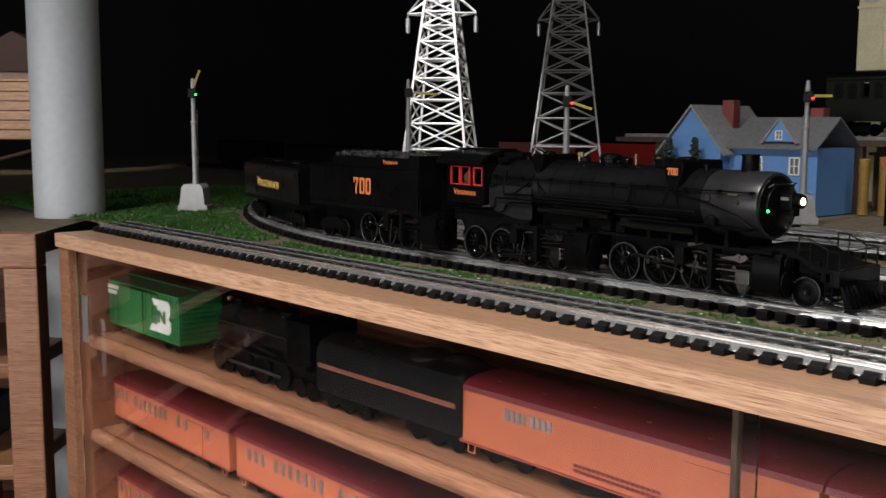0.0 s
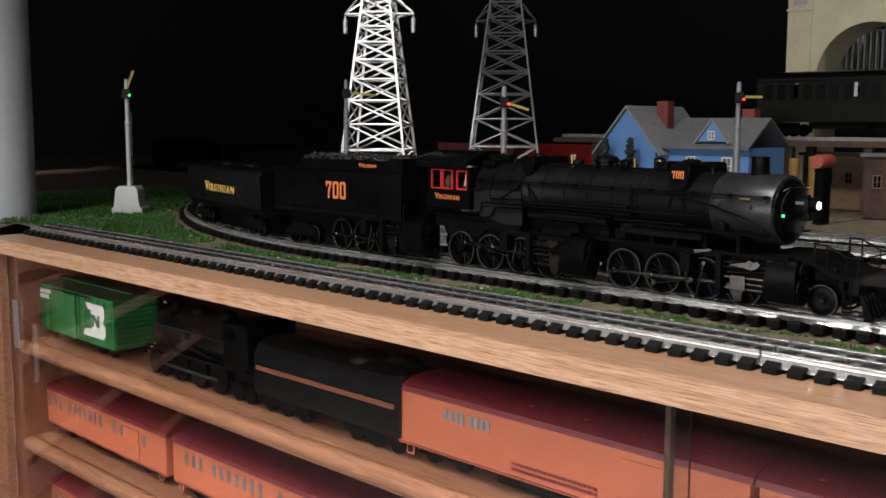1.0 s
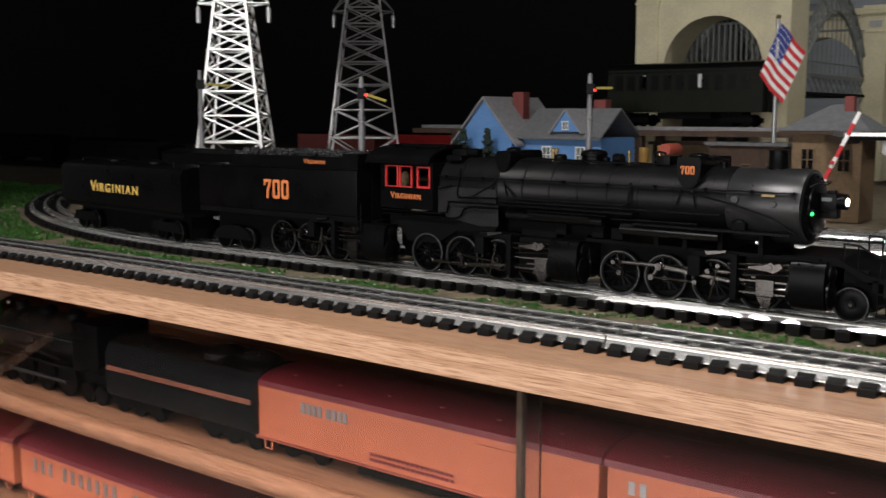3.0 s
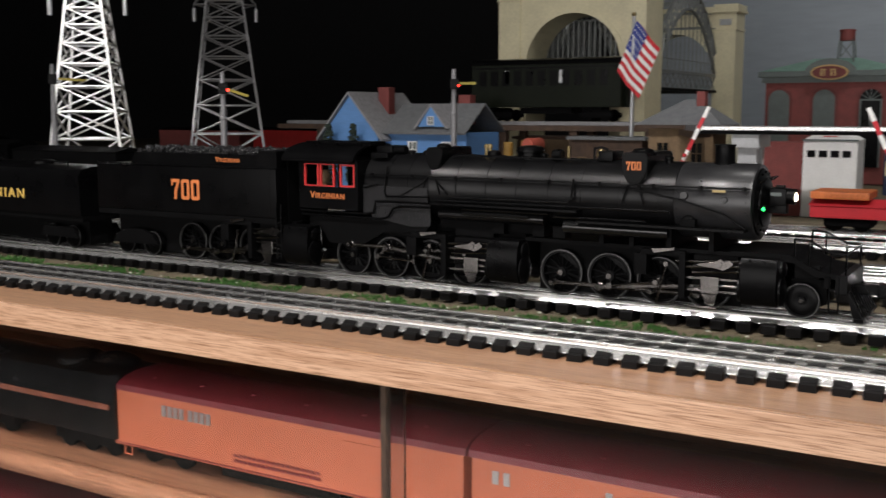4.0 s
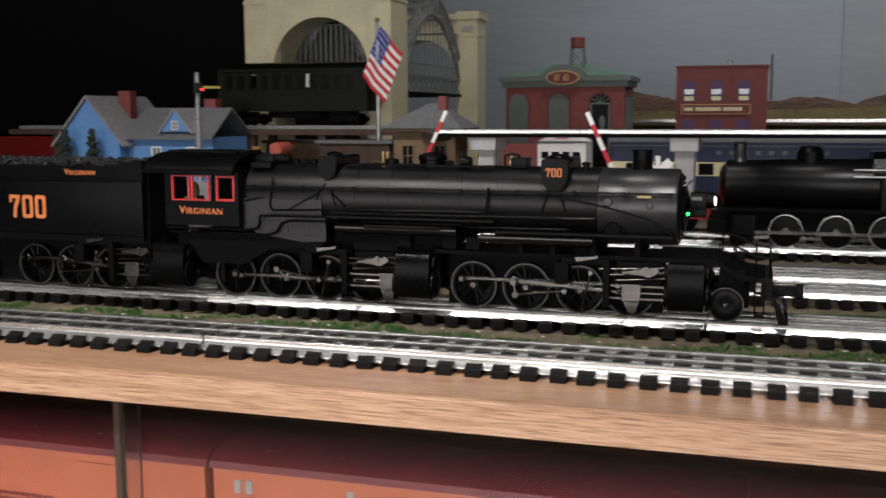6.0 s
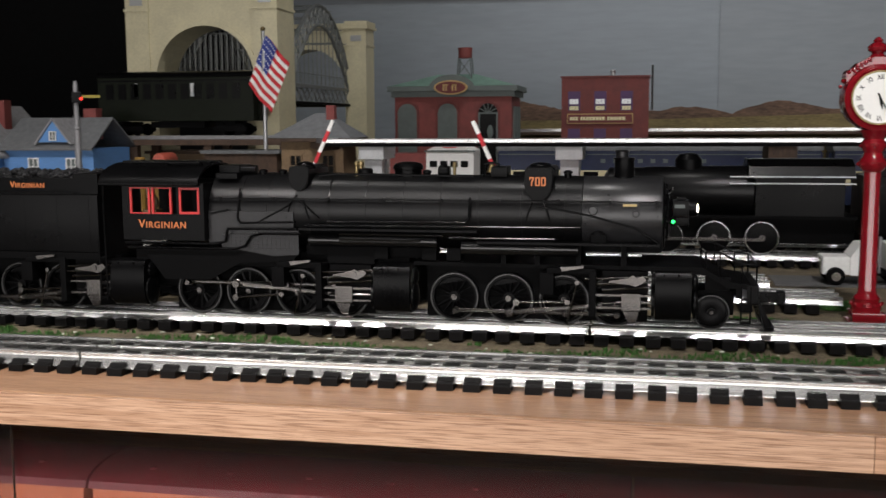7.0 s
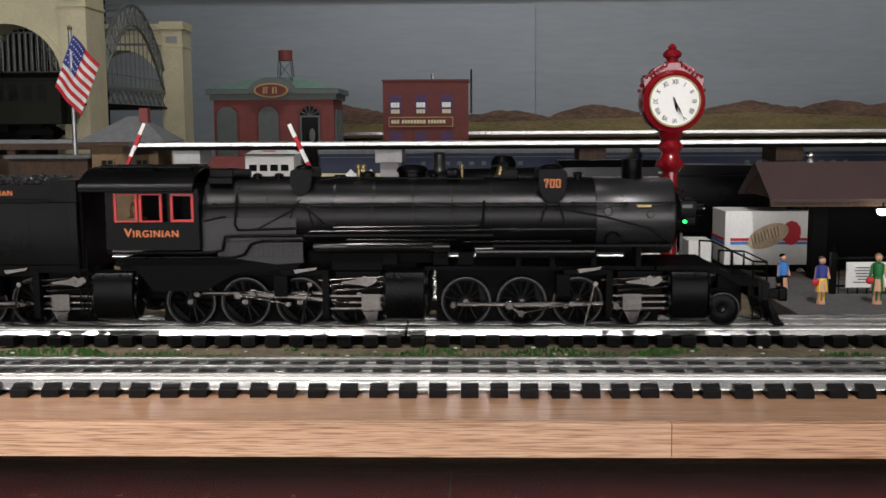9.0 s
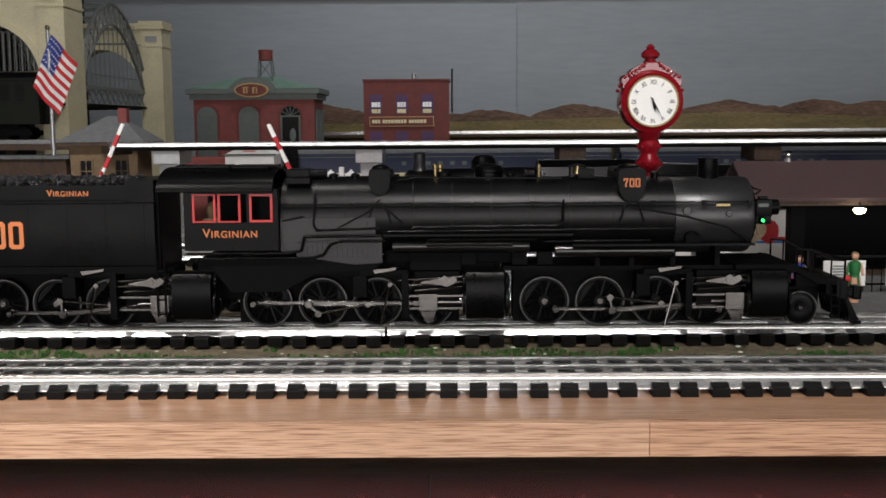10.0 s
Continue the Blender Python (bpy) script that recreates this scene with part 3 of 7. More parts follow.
def spoked_wheelset(name, parent, x, z, r, spokes, gauge=0.0165, crank=0.0, phase=-43):
    """Two wheels on an axle along y, its centre at the object's origin."""
    bm = B()
    for side in (-1, 1):
        y = side * gauge
        rim = [(r, -0.0022), (r, 0.0022), (r * 0.84, 0.0022), (r * 0.84, -0.0022)]
        seg = 32
        rings = []
        for k in range(seg):
            a = 2 * math.pi * k / seg
            rings.append([bm.verts.new((q * math.cos(a), y + h, q * math.sin(a))) for q, h in rim])
        for k in range(seg):
            p, q = rings[k], rings[(k + 1) % seg]
            for j in range(4):
                bm.faces.new((p[j], p[(j + 1) % 4], q[(j + 1) % 4], q[j]))
        for k in range(spokes):
            a = 2 * math.pi * k / spokes + 0.1
            rod(bm, (0.1 * r * math.cos(a), y, 0.1 * r * math.sin(a)), (0.87 * r * math.cos(a), y, 0.87 * r * math.sin(a)), r * 0.055, seg=5)
        rod(bm, (0, y - 0.0026, 0), (0, y + 0.0026, 0), r * 0.22, seg=14)
        if spokes > 8:
            prism(bm, [(r * 0.80 * math.cos(a), r * 0.80 * math.sin(a)) for a in [math.pi - 0.75 + 1.5 * k / 8 for k in range(9)]], "y", y - 0.0015, y + 0.0015)
    rod(bm, (0, -gauge, 0), (0, gauge, 0), 0.0022, seg=8)
    w = part(name, bm, BLACK, parent, "", True, pose(x, 0, z))
    bm = ring(B(), r * 0.955, r * 0.042, -gauge - 0.0022)
    part("tyre", bm, TYRE, w, "grey worn tyre", True)
    if spokes < 8:
        part("wheel_disc", lathe(B(), [(r * 0.86, -gauge - 0.0012), (r * 0.55, -gauge - 0.0020), (r * 0.25, -gauge - 0.0012)], "y", (0, 0, 0), 28), BLACK, w, "", True)
    bm = B()
    if crank:
        rod(bm, (crank, -gauge - 0.0022, 0), (crank, -gauge - 0.0095, 0), 0.0016, seg=10)
        rod(bm, (0, -gauge - 0.0024, 0), (0, -gauge - 0.0040, 0), 0.0018, seg=10)
    else:
        rod(bm, (0, -gauge - 0.0022, 0), (0, -gauge - 0.0036, 0), 0.0011, seg=10)
    part("crank_pin" if crank else "axle_end", bm, STEEL, w, "bright steel pin")
    RODS.append(("wheel", w, (x, z, r), 0, phase))
    return w


CRANK, ECC, ECC_LEAD = 0.0077, 0.0058, radians(72)
GEAR_Z = TRACK_Z + WHEEL_R


def engine_unit(parent, wheels, cyl0, cyl1, phase=-43):
    """One set of drivers with cylinder, rods and valve gear; x runs forward."""
    for x in wheels:
        w = spoked_wheelset("driving_wheel", parent, x, GEAR_Z, WHEEL_R, 14, crank=CRANK, phase=phase)
        if x == wheels[1]:
            bm = rod(B(), (CRANK, -0.0258, 0), (ECC * math.cos(ECC_LEAD), -0.0258, ECC * math.sin(ECC_LEAD)), 0.0011, seg=6)
            rod(bm, (CRANK, -0.0270, 0), (CRANK, -0.0240, 0), 0.0022, seg=12)
            part("return_crank", bm, STEEL, w, "bright return crank")
    # cylinder and steam chest
    for side in (-1, 1):
        bm = B()
        prof = []
        yo = 0.0345
        for y, z in ((0.018, 0.0450), (0.0300, 0.0453), (0.0318, 0.0445), (0.0330, 0.0425), (0.0338, 0.0395), (yo, 0.0345), (yo, 0.0285), (0.0338, 0.0240), (0.0326, 0.0205), (0.0308, 0.0180), (0.0285, 0.0165), (0.018, 0.0160)):
            prof.append((side * y, z))
        prism(bm, prof, "x", cyl0, cyl1)
        for x in (cyl0 + 0.005, cyl1 - 0.007):
            for k in range(2):
                ball(bm, (x, side * 0.0336, 0.0437), 0.0007, sub=1)
        part("cylinder", bm, BLACK, parent, "black cylinder casing", True)
        bm = B()
        for z, r in ((0.0262, 0.0088), (0.0385, 0.0052)):
            lathe(bm, [(r * 0.5, cyl1 + 0.0005), (r, cyl1 + 0.0012), (r, cyl1 + 0.0024), (r * 0.6, cyl1 + 0.0036), (0.001, cyl1 + 0.004)], "x", (0, side * 0.0262, z), 18)
            lathe(bm, [(r * 0.9, cyl0 - 0.0020), (r * 0.9, cyl0 - 0.0004)], "x", (0, side * 0.0262, z), 18)
        part("cylinder_head", bm, BLACK, parent, "", True)
    part("frame_plate", box(B(), wheels[0] - 0.018, cyl0 - 0.004, -0.0125, 0.0125, 0.0124, 0.0455), BLACK_MATT, parent, "dark frame between the wheels")
    y = -0.0262
    # guide bars, piston rod and hanger
    bm = B()
    for z in (0.0302, 0.0228):
        box(bm, cyl0 - 0.034, cyl0 - 0.002, y - 0.0012, y + 0.0012, z - 0.0006, z + 0.0006)
    rod(bm, (cyl0 - 0.022, y, GEAR_Z + 0.0008), (cyl0 - 0.001, y, GEAR_Z + 0.0008), 0.0010, seg=10)
    for z, x0 in ((0.0415, 0.040), (0.0385, 0.036), (0.0355, 0.030)):
        rod(bm, (cyl0 - x0, y - 0.002, z - 0.002), (cyl0 - 0.002, y - 0.001, z), 0.0008, seg=8)
    part("guide_bars", bm, STEEL, parent, "polished guide bars and valve rods")
    bm = B()
    box(bm, cyl0 - 0.0375, cyl0 - 0.0335, y - 0.0045, y + 0.010, 0.0175, 0.0445, 0.0006)
    box(bm, cyl0 - 0.062, cyl0 - 0.0340, y - 0.0035, y + 0.0005, 0.0425, 0.0458, 0.0006)
    box(bm, cyl0 - 0.066, cyl0 - 0.058, y - 0.0030, y + 0.010, 0.0300, 0.0428, 0.0006)
    box(bm, cyl0 - 0.030, cyl0 - 0.004, y + 0.002, y + 0.009, 0.0200, 0.0440)
    part("gear_frame", bm, BLACK_MATT, parent, "", True)
    bm = B()
    prism(bm, [(cyl0 - 0.0145, 0.0372), (cyl0 - 0.0110, 0.0362), (cyl0 - 0.0075, 0.0378), (cyl0 - 0.0050, 0.0402), (cyl0 - 0.0070, 0.0424), (cyl0 - 0.0100, 0.0412), (cyl0 - 0.0125, 0.0428), (cyl0 - 0.0150, 0.0410), (cyl0 - 0.0260, 0.0392), (cyl0 - 0.0262, 0.0384)], "y", y - 0.0052, y - 0.0036)
    rod(bm, (cyl0 - 0.013, y - 0.0058, 0.0395), (cyl0 - 0.013, y - 0.003, 0.0395), 0.0018, seg=10)
    prism(bm, [(cyl0 - 0.053, 0.0440), (cyl0 - 0.041, 0.0462), (cyl0 - 0.040, 0.0478), (cyl0 - 0.046, 0.0470), (cyl0 - 0.054, 0.0464)], "y", y - 0.0048, y - 0.0034)
    part("valve_link", bm, STEEL, parent, "dull steel valve link")
    bm = B()
    path(bm, [(cyl0 - 0.0440, y - 0.0075, 0.0382), (cyl0 - 0.0500, y - 0.0075, 0.0140), (cyl0 - 0.0130, y - 0.0075, 0.0135)], 0.0007, 8)
    rod(bm, (cyl0 - 0.0440, y - 0.0085, 0.0382), (cyl0 - 0.0440, y - 0.0050, 0.0382), 0.0014, seg=10)
    part("combination_lever", bm, STEEL, parent, "thin steel lever")
    # crosshead
    bm = B()
    box(bm, -0.0055, 0.0055, -0.0030, 0.0022, -0.0040, 0.0062, 0.0005)
    prism(bm, [(-0.0045, -0.0042), (0.0045, -0.0042), (0.0028, -0.0108), (-0.0012, -0.0110)], "y", -0.0032, -0.0012)
    ch = part("crosshead", bm, STEEL, parent, "bright steel crosshead", m=pose(cyl0 - 0.012, y, GEAR_Z))
    # side rod over all drivers and main rod from the third one
    bm = B()
    pins = list(wheels)
    for a, b in zip(pins, pins[1:]):
        box(bm, a - pins[0] + 0.001, b - pins[0] - 0.001, -0.0002, 0.0006, -0.0008, 0.0008)
        for z in (-0.00085, 0.00085):
            rod(bm, (a - pins[0] + 0.001, -0.0003, z), (b - pins[0] - 0.001, -0.0003, z), 0.0004, seg=8)
    for a in pins:
        lathe(bm, [(0.0016, -0.0016), (0.0018, -0.0012), (0.0023, -0.0008), (0.0023, 0.0013)], "y", (a - pins[0], 0, 0), 16)
    sr = part("side_rod", bm, STEEL, parent, "polished steel side rod", True)
    RODS.append(("side", sr, (pins[0], GEAR_Z, -0.0208), 0, phase))
    bx = wheels[1]
    length = (cyl0 - 0.0145) - bx
    bm = B()
    prism(bm, [(0, -0.0013), (length, -0.0007), (length, 0.0007), (0, 0.0013)], "y", -0.0002, 0.0006)
    for s in (-1, 1):
        rod(bm, (0, -0.0003, s * 0.0014), (length, -0.0003, s * 0.0008), 0.00042, seg=8)
    lathe(bm, [(0.0017, -0.0018), (0.0020, -0.0014), (0.0029, -0.0009), (0.0029, 0.0014)], "y", (0, 0, 0), 16)
    lathe(bm, [(0.0012, -0.0016), (0.0020, -0.0012), (0.0020, 0.0012)], "y", (length, 0, 0), 14)
    mr = part("main_rod", bm, STEEL, parent, "polished steel main rod", True)
    RODS.append(("main", mr, (bx, GEAR_Z, -0.0236), length, phase))
    RODS.append(("cross", ch, (bx, GEAR_Z, y), length, phase))
    # eccentric rod to the link
    bm = B()
    elen = 0.030
    rod(bm, (0, 0, 0), (elen, 0, 0), 0.0007, seg=8)
    rod(bm, (0, -0.0014, 0), (0, 0.0014, 0), 0.0020, seg=10)
    rod(bm, (elen, -0.0012, 0), (elen, 0.0012, 0), 0.0016, seg=10)
    er = part("eccentric_rod", bm, STEEL, parent, "thin steel eccentric rod", True)
    RODS.append(("ecc", er, (bx, GEAR_Z, -0.0272), elen, phase))


ENGINES = []      # the two engine units and the pilot, which follow the track while the boiler swings
loco = thing("steam_locomotive", "black and graphite articulated model steam locomotive running on the main track", "locomotive")


def sand_dome(bm, x, w, z0, z1, depth):
    """A saddle with round lower ends over the boiler, and a low cap on top."""
    zc = z0 + 1.35 * w
    sil = [(x + w * math.cos(a), zc + 1.35 * w * math.sin(a)) for a in [radians(180 + 15 * k) for k in range(13)]] + [(x + w, z1 - 0.0012), (x + w * 0.86, z1), (x - w * 0.86, z1), (x - w, z1 - 0.0012)]
    prism(bm, sil, "y", -depth, depth)
    bmesh.ops.bevel(bm, geom=bm.edges[:], offset=0.0007, segments=2, affect="EDGES")
    lathe(bm, [(w * 1.06, z1 - 0.0022), (w * 1.10, z1 - 0.0016), (w * 1.06, z1 - 0.0008), (w * 0.78, z1 + 0.0006), (w * 0.74, z1 + 0.0014), (w * 0.45, z1 + 0.0022), (0.0008, z1 + 0.0025)], "z", (x, -depth * 0.35, 0), 24)


def build_locomotive():
    p = loco
    cz, r = 0.0755, 0.0226
    # boiler: firebox, barrel and smokebox courses along x
    bm = lathe(B(), [(0.0215, -0.206), (0.0235, -0.2055), (0.0238, -0.150), (0.0238, -0.1495), (0.0236, -0.149), (0.0228, -0.060), (0.0224, 0.0255)], "x", (0, 0, cz), 48)
    part("boiler", bm, BOILER, p, "satin black boiler barrel", True)
    bm = lathe(B(), [(0.0226, 0.0257), (0.0228, 0.0262), (0.0228, 0.0698), (0.0222, 0.0716), (0.0205, 0.0720)], "x", (0, 0, cz - 0.0006), 48)
    part("smokebox", bm, GRAPHITE, p, "graphite grey smokebox", True)
    bm = lathe(B(), [(0.0206, 0.0718), (0.0200, 0.0728), (0.0150, 0.0740), (0.0146, 0.0750), (0.0080, 0.0766), (0.0030, 0.0774), (0.0010, 0.0776)], "x", (0, 0, cz - 0.0006), 36)
    for k in range(16):
        a = 2 * math.pi * k / 16
        ball(bm, (0.0736, 0.0175 * math.cos(a), cz + 0.0175 * math.sin(a)), 0.0009, sub=1)
    part("smokebox_door", bm, BLACK, p, "black round smokebox door", True)
    # firebox side sheets
    for s in (-1, 1):
        bm = prism(B(), [(-0.2055, 0.0560), (-0.2055, 0.0760), (-0.1500, 0.0760), (-0.1500, 0.0600)], "y", s * 0.0226, s * 0.0246)
        part("firebox_sheet", bm, JACKET, p, "grey firebox side sheet")
        bm = prism(B(), [(-0.1960, 0.0540), (-0.1960, 0.0620), (-0.1460, 0.0650), (-0.1460, 0.0500), (-0.1620, 0.0490)], "y", s * 0.0262, s * 0.0272)
        part("ashpan_sheet", bm, JACKET, p, "grey riveted ashpan sheet")
    bm = B()
    for i in range(16):
        for j in range(5):
            ball(bm, (-0.1925 + i * 0.0029, -0.0273, 0.0535 + j * 0.0021), 0.0004, sub=1)
    tagged(part("rivets", bm, JACKET, p), "", "", "", "stuff")
    bm = B()
    box(bm, -0.255, -0.150, -0.0255, 0.0255, 0.0420, 0.0520, 0.001)
    box(bm, -0.255, -0.080, -0.012, 0.012, 0.0260, 0.0500, 0.001)
    prism(bm, [(-0.250, 0.0525), (-0.145, 0.0525), (-0.150, 0.0460), (-0.185, 0.0440), (-0.205, 0.0330), (-0.235, 0.0330)], "y", -0.0268, -0.0250)
    box(bm, -0.145, -0.066, -0.016, 0.016, 0.0480, 0.0560, 0.001)
    part("main_frame", bm, BLACK_MATT, p, "matt black frame")
    # bands and lagging seams
    for x in (-0.185, -0.168, -0.150, -0.128, -0.105, -0.082, -0.059, -0.036, -0.010, 0.0150):
        rr = 0.0239 if x < -0.149 else 0.0238 - (x + 0.149) * 0.0075
        bm = lathe(B(), [(rr - 0.0004, x - 0.0006), (rr + 0.00005, x - 0.0005), (rr + 0.00005, x + 0.0005), (rr - 0.0004, x + 0.0006)], "x", (0, 0, cz), 40)
        part("boiler_band", bm, BOILER, p, "", True)
    # cab
    bm = B()
    for s in (-1, 1):
        y0, y1 = (-0.0300, -0.0288) if s < 0 else (0.0288, 0.0300)
        box(bm, -0.2605, -0.2060, y0, y1, 0.0580, 0.0742)
        box(bm, -0.2605, -0.2060, y0, y1, 0.0910, 0.0935)
        box(bm, -0.2605, -0.2558, y0, y1, 0.0742, 0.0910)
        box(bm, -0.2240, -0.2226, y0, y1, 0.0742, 0.0910)
        box(bm, -0.2088, -0.2060, y0, y1, 0.0742, 0.0910)
    box(bm, -0.2072, -0.2060, -0.0287, 0.0287, 0.0580, 0.0935)
    box(bm, -0.2600, -0.2072, -0.0287, 0.0287, 0.0580, 0.0592)
    part("cab_wall", bm, BLACK, p, "black cab sides")
    part("cab_lining", box(B(), -0.2590, -0.2075, 0.0265, 0.0285, 0.0595, 0.0930), BLACK_MATT, p, "dark cab interior")
    part("backhead", box(B(), -0.2200, -0.2075, -0.0200, 0.0260, 0.0595, 0.0900, 0.002), BLACK_MATT, p, "dark boiler backhead")
    bm = B()
    arc = [(-0.0320, 0.0930)] + [(0.0320 * math.sin(a), 0.0930 + 0.0125 * math.cos(a)) for a in [radians(-78 + 156 * k / 14) for k in range(15)]] + [(0.0320, 0.0930)]
    inner = [(y * 0.95, z - 0.0012) for y, z in arc][::-1]
    prism(bm, arc + inner, "x", -0.2756, -0.2085)
    # added black plate that keeps the gap between cab and tender dark
    part("cab_apron", box(B(), -0.2850, -0.2765, -0.0240, 0.0240, 0.0400, 0.0940, 0.001), BLACK_MATT, p, "added dark plate filling the gap behind the cab")
    part("cab_roof", bm, BLACK, p, "curved black cab roof", True)
    bm = B()
    for x0, x1 in ((-0.2700, -0.2380), (-0.2345, -0.2100)):
        box(bm, x0, x1, -0.010, 0.010, 0.1050, 0.1066, 0.0004)
    path(bm, [(-0.2350, -0.016, 0.1045), (-0.2340, -0.018, 0.1058), (-0.2130, -0.018, 0.1058), (-0.2120, -0.016, 0.1045)], 0.0008, 6)
    part("roof_hatch", bm, BLACK, p, "roof ventilator hatch")
    part("roof_drip_rail", box(B(), -0.2752, -0.2088, -0.0330, -0.0321, 0.0925, 0.0934), BLACK, p, "thin drip rail")
    for x0, x1 in ((-0.2556, -0.2420), (-0.2408, -0.2275), (-0.2224, -0.2090)):
        bm = B()
        w = 0.0013
        box(bm, x0, x0 + w, -0.0298, -0.0284, 0.0744, 0.0908)
        box(bm, x1 - w, x1, -0.0298, -0.0284, 0.0744, 0.0908)
        h = 0.0013 if x1 > -0.22 else 0.0007
        box(bm, x0 + w, x1 - w, -0.0298, -0.0284, 0.0744, 0.0744 + h)
        box(bm, x0 + w, x1 - w, -0.0298, -0.0284, 0.0908 - h, 0.0908)
        part("window_sash", bm, RED, p, "red painted window sash")
    bm = B()
    ball(bm, (-0.2470, -0.016, 0.0800), 0.0042, (0.9, 1, 1.4))
    box(bm, -0.2520, -0.2430, -0.020, -0.010, 0.0600, 0.0760)
    part("seat_box", bm, TANWALL, p, "dim shape of the cab seat")
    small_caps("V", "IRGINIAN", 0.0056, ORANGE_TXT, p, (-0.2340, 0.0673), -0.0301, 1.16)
    # domes, stack, turret and bell
    bm = B()
    sand_dome(bm, 0.0, 0.0082, 0.0838, 0.1036, 0.0222)
    part("sand_dome", bm, BLACK, p, "black sand dome with number", True)
    block_number(0.0052, ORANGE_TXT, p, (-0.0003, 0.0955), -0.0226)
    for x in (-0.1475,):
        bm = B()
        sand_dome(bm, x, 0.0064, 0.0885, 0.1040, 0.0205)
        part("sand_dome", bm, BLACK, p, "", True)
    bm = lathe(B(), [(0.0085, 0.0940), (0.0085, 0.1010), (0.0095, 0.1015), (0.0095, 0.1030), (0.0080, 0.1050), (0.0040, 0.1060)], "z", (-0.0830, 0, 0), 28)
    part("steam_dome", bm, BLACK, p, "low black steam dome", True)
    bm = lathe(B(), [(0.0075, 0.0955), (0.0060, 0.0985), (0.0058, 0.1075), (0.0064, 0.1078), (0.0064, 0.1088), (0.0045, 0.1088), (0.0045, 0.1060)], "z", (0.0490, 0, 0), 28)
    part("smokestack", bm, BLACK, p, "short black smokestack", True)
    bm = B()
    for x in (-0.1150, -0.1120):
        lathe(bm, [(0.0012, 0.0985), (0.0012, 0.1035), (0.0018, 0.1040), (0.0018, 0.1056), (0.0008, 0.1066)], "z", (x, -0.004, 0), 10)
    lathe(bm, [(0.0010, 0.0980), (0.0010, 0.1030), (0.0016, 0.1034), (0.0010, 0.1060)], "z", (-0.0530, -0.004, 0), 10)
    part("safety_valve", bm, BRASS, p, "small brass safety valves", True)
    bm = B()
    box(bm, -0.2040, -0.1900, -0.010, 0.010, 0.0965, 0.1040, 0.001)
    box(bm, -0.030, -0.020, -0.009, 0.009, 0.097, 0.1035, 0.001)
    rod(bm, (-0.2000, -0.006, 0.1010), (-0.1800, -0.006, 0.1010), 0.003, seg=12)
    part("steam_turret", bm, BLACK, p, "", True)
    # bell in its yoke, whistle, generator and lids along the boiler top
    bm = lathe(B(), [(0.0034, 0.1000), (0.0030, 0.1008), (0.0021, 0.1030), (0.0016, 0.1046), (0.0004, 0.1052)], "z", (-0.0300, -0.0045, 0), 16)
    part("bell", bm, BRASS, p, "small brass bell", True)
    bm = path(B(), [(-0.0345, -0.0045, 0.0970), (-0.0345, -0.0045, 0.1048), (-0.0300, -0.0045, 0.1058), (-0.0255, -0.0045, 0.1048), (-0.0255, -0.0045, 0.0970)], 0.0007, 6)
    part("bell_yoke", bm, BLACK, p)
    bm = lathe(B(), [(0.0032, -0.0620), (0.0036, -0.0615), (0.0036, -0.0560), (0.0028, -0.0550)], "x", (0, -0.0080, 0.1005), 16)
    part("generator", bm, BLACK, p, "small black turbo generator", True)
    bm = lathe(B(), [(0.0040, 0.0975), (0.0048, 0.0980), (0.0048, 0.1008), (0.0038, 0.1020), (0.0010, 0.1024)], "z", (-0.1100, -0.002, 0), 18)
    part("valve_turret", bm, BLACK, p, "", True)
    bm = path(B(), [(-0.1370, -0.012, 0.0975), (-0.1250, -0.012, 0.0990), (-0.0930, -0.012, 0.0985), (-0.0700, -0.012, 0.0982), (-0.0400, -0.012, 0.0978)], 0.0006, 6)
    part("sand_pipe", bm, BLACK, p, "thin pipe along the boiler top")
    for x in (-0.176, -0.163, -0.070, 0.016):
        bm = lathe(B(), [(0.0022, 0.0965), (0.0022, 0.0992), (0.0028, 0.0996), (0.0028, 0.1006), (0.0012, 0.1014)], "z", (x, -0.005, 0), 12)
        part("washout_plug", bm, BLACK, p, "", True)
    for x in (0.0, -0.1475):
        for dx in (-0.003, 0.003):
            bm = path(B(), [(x + dx, -0.0222, 0.0845), (x + dx * 1.6, -0.0240, 0.0800), (x + dx * 2.4, -0.0242, 0.0720)], 0.0005, 6)
            part("sand_pipe", bm, BLACK, p)
    bm = box(B(), -0.2030, -0.1885, -0.0180, 0.0180, 0.0955, 0.0995, 0.0006)
    part("firebox_shelf", bm, BLACK, p, "flat shelf before the cab")
    # handrail with stanchions, pipes, running boards
    bm = B()
    zr, yr = 0.0840, -0.0232
    rod(bm, (-0.2050, yr - 0.0012, zr), (0.0715, yr + 0.0004, zr), 0.0005, seg=6)
    for x in (-0.198, -0.163, -0.128, -0.093, -0.058, -0.023, 0.012, 0.042, 0.068):
        rod(bm, (x, yr + 0.004, zr), (x, yr - 0.0022, zr), 0.0011, seg=8)
    part("handrail", bm, BLACK, p, "thin black handrail")
    bm = B()
    path(bm, [(-0.1850, -0.0225, 0.0900), (-0.1860, -0.0252, 0.0720), (-0.1840, -0.0258, 0.0690), (-0.1480, -0.0258, 0.0700)], 0.0007, 8)
    path(bm, [(-0.1720, -0.0255, 0.0700), (-0.1540, -0.0246, 0.0795), (-0.1470, -0.0236, 0.0870)], 0.0005, 6)
    path(bm, [(-0.1450, -0.0240, 0.0830), (-0.1330, -0.0252, 0.0720)], 0.0005, 6)
    path(bm, [(-0.2040, -0.0255, 0.0745), (-0.1920, -0.0258, 0.0770)], 0.0006, 6)
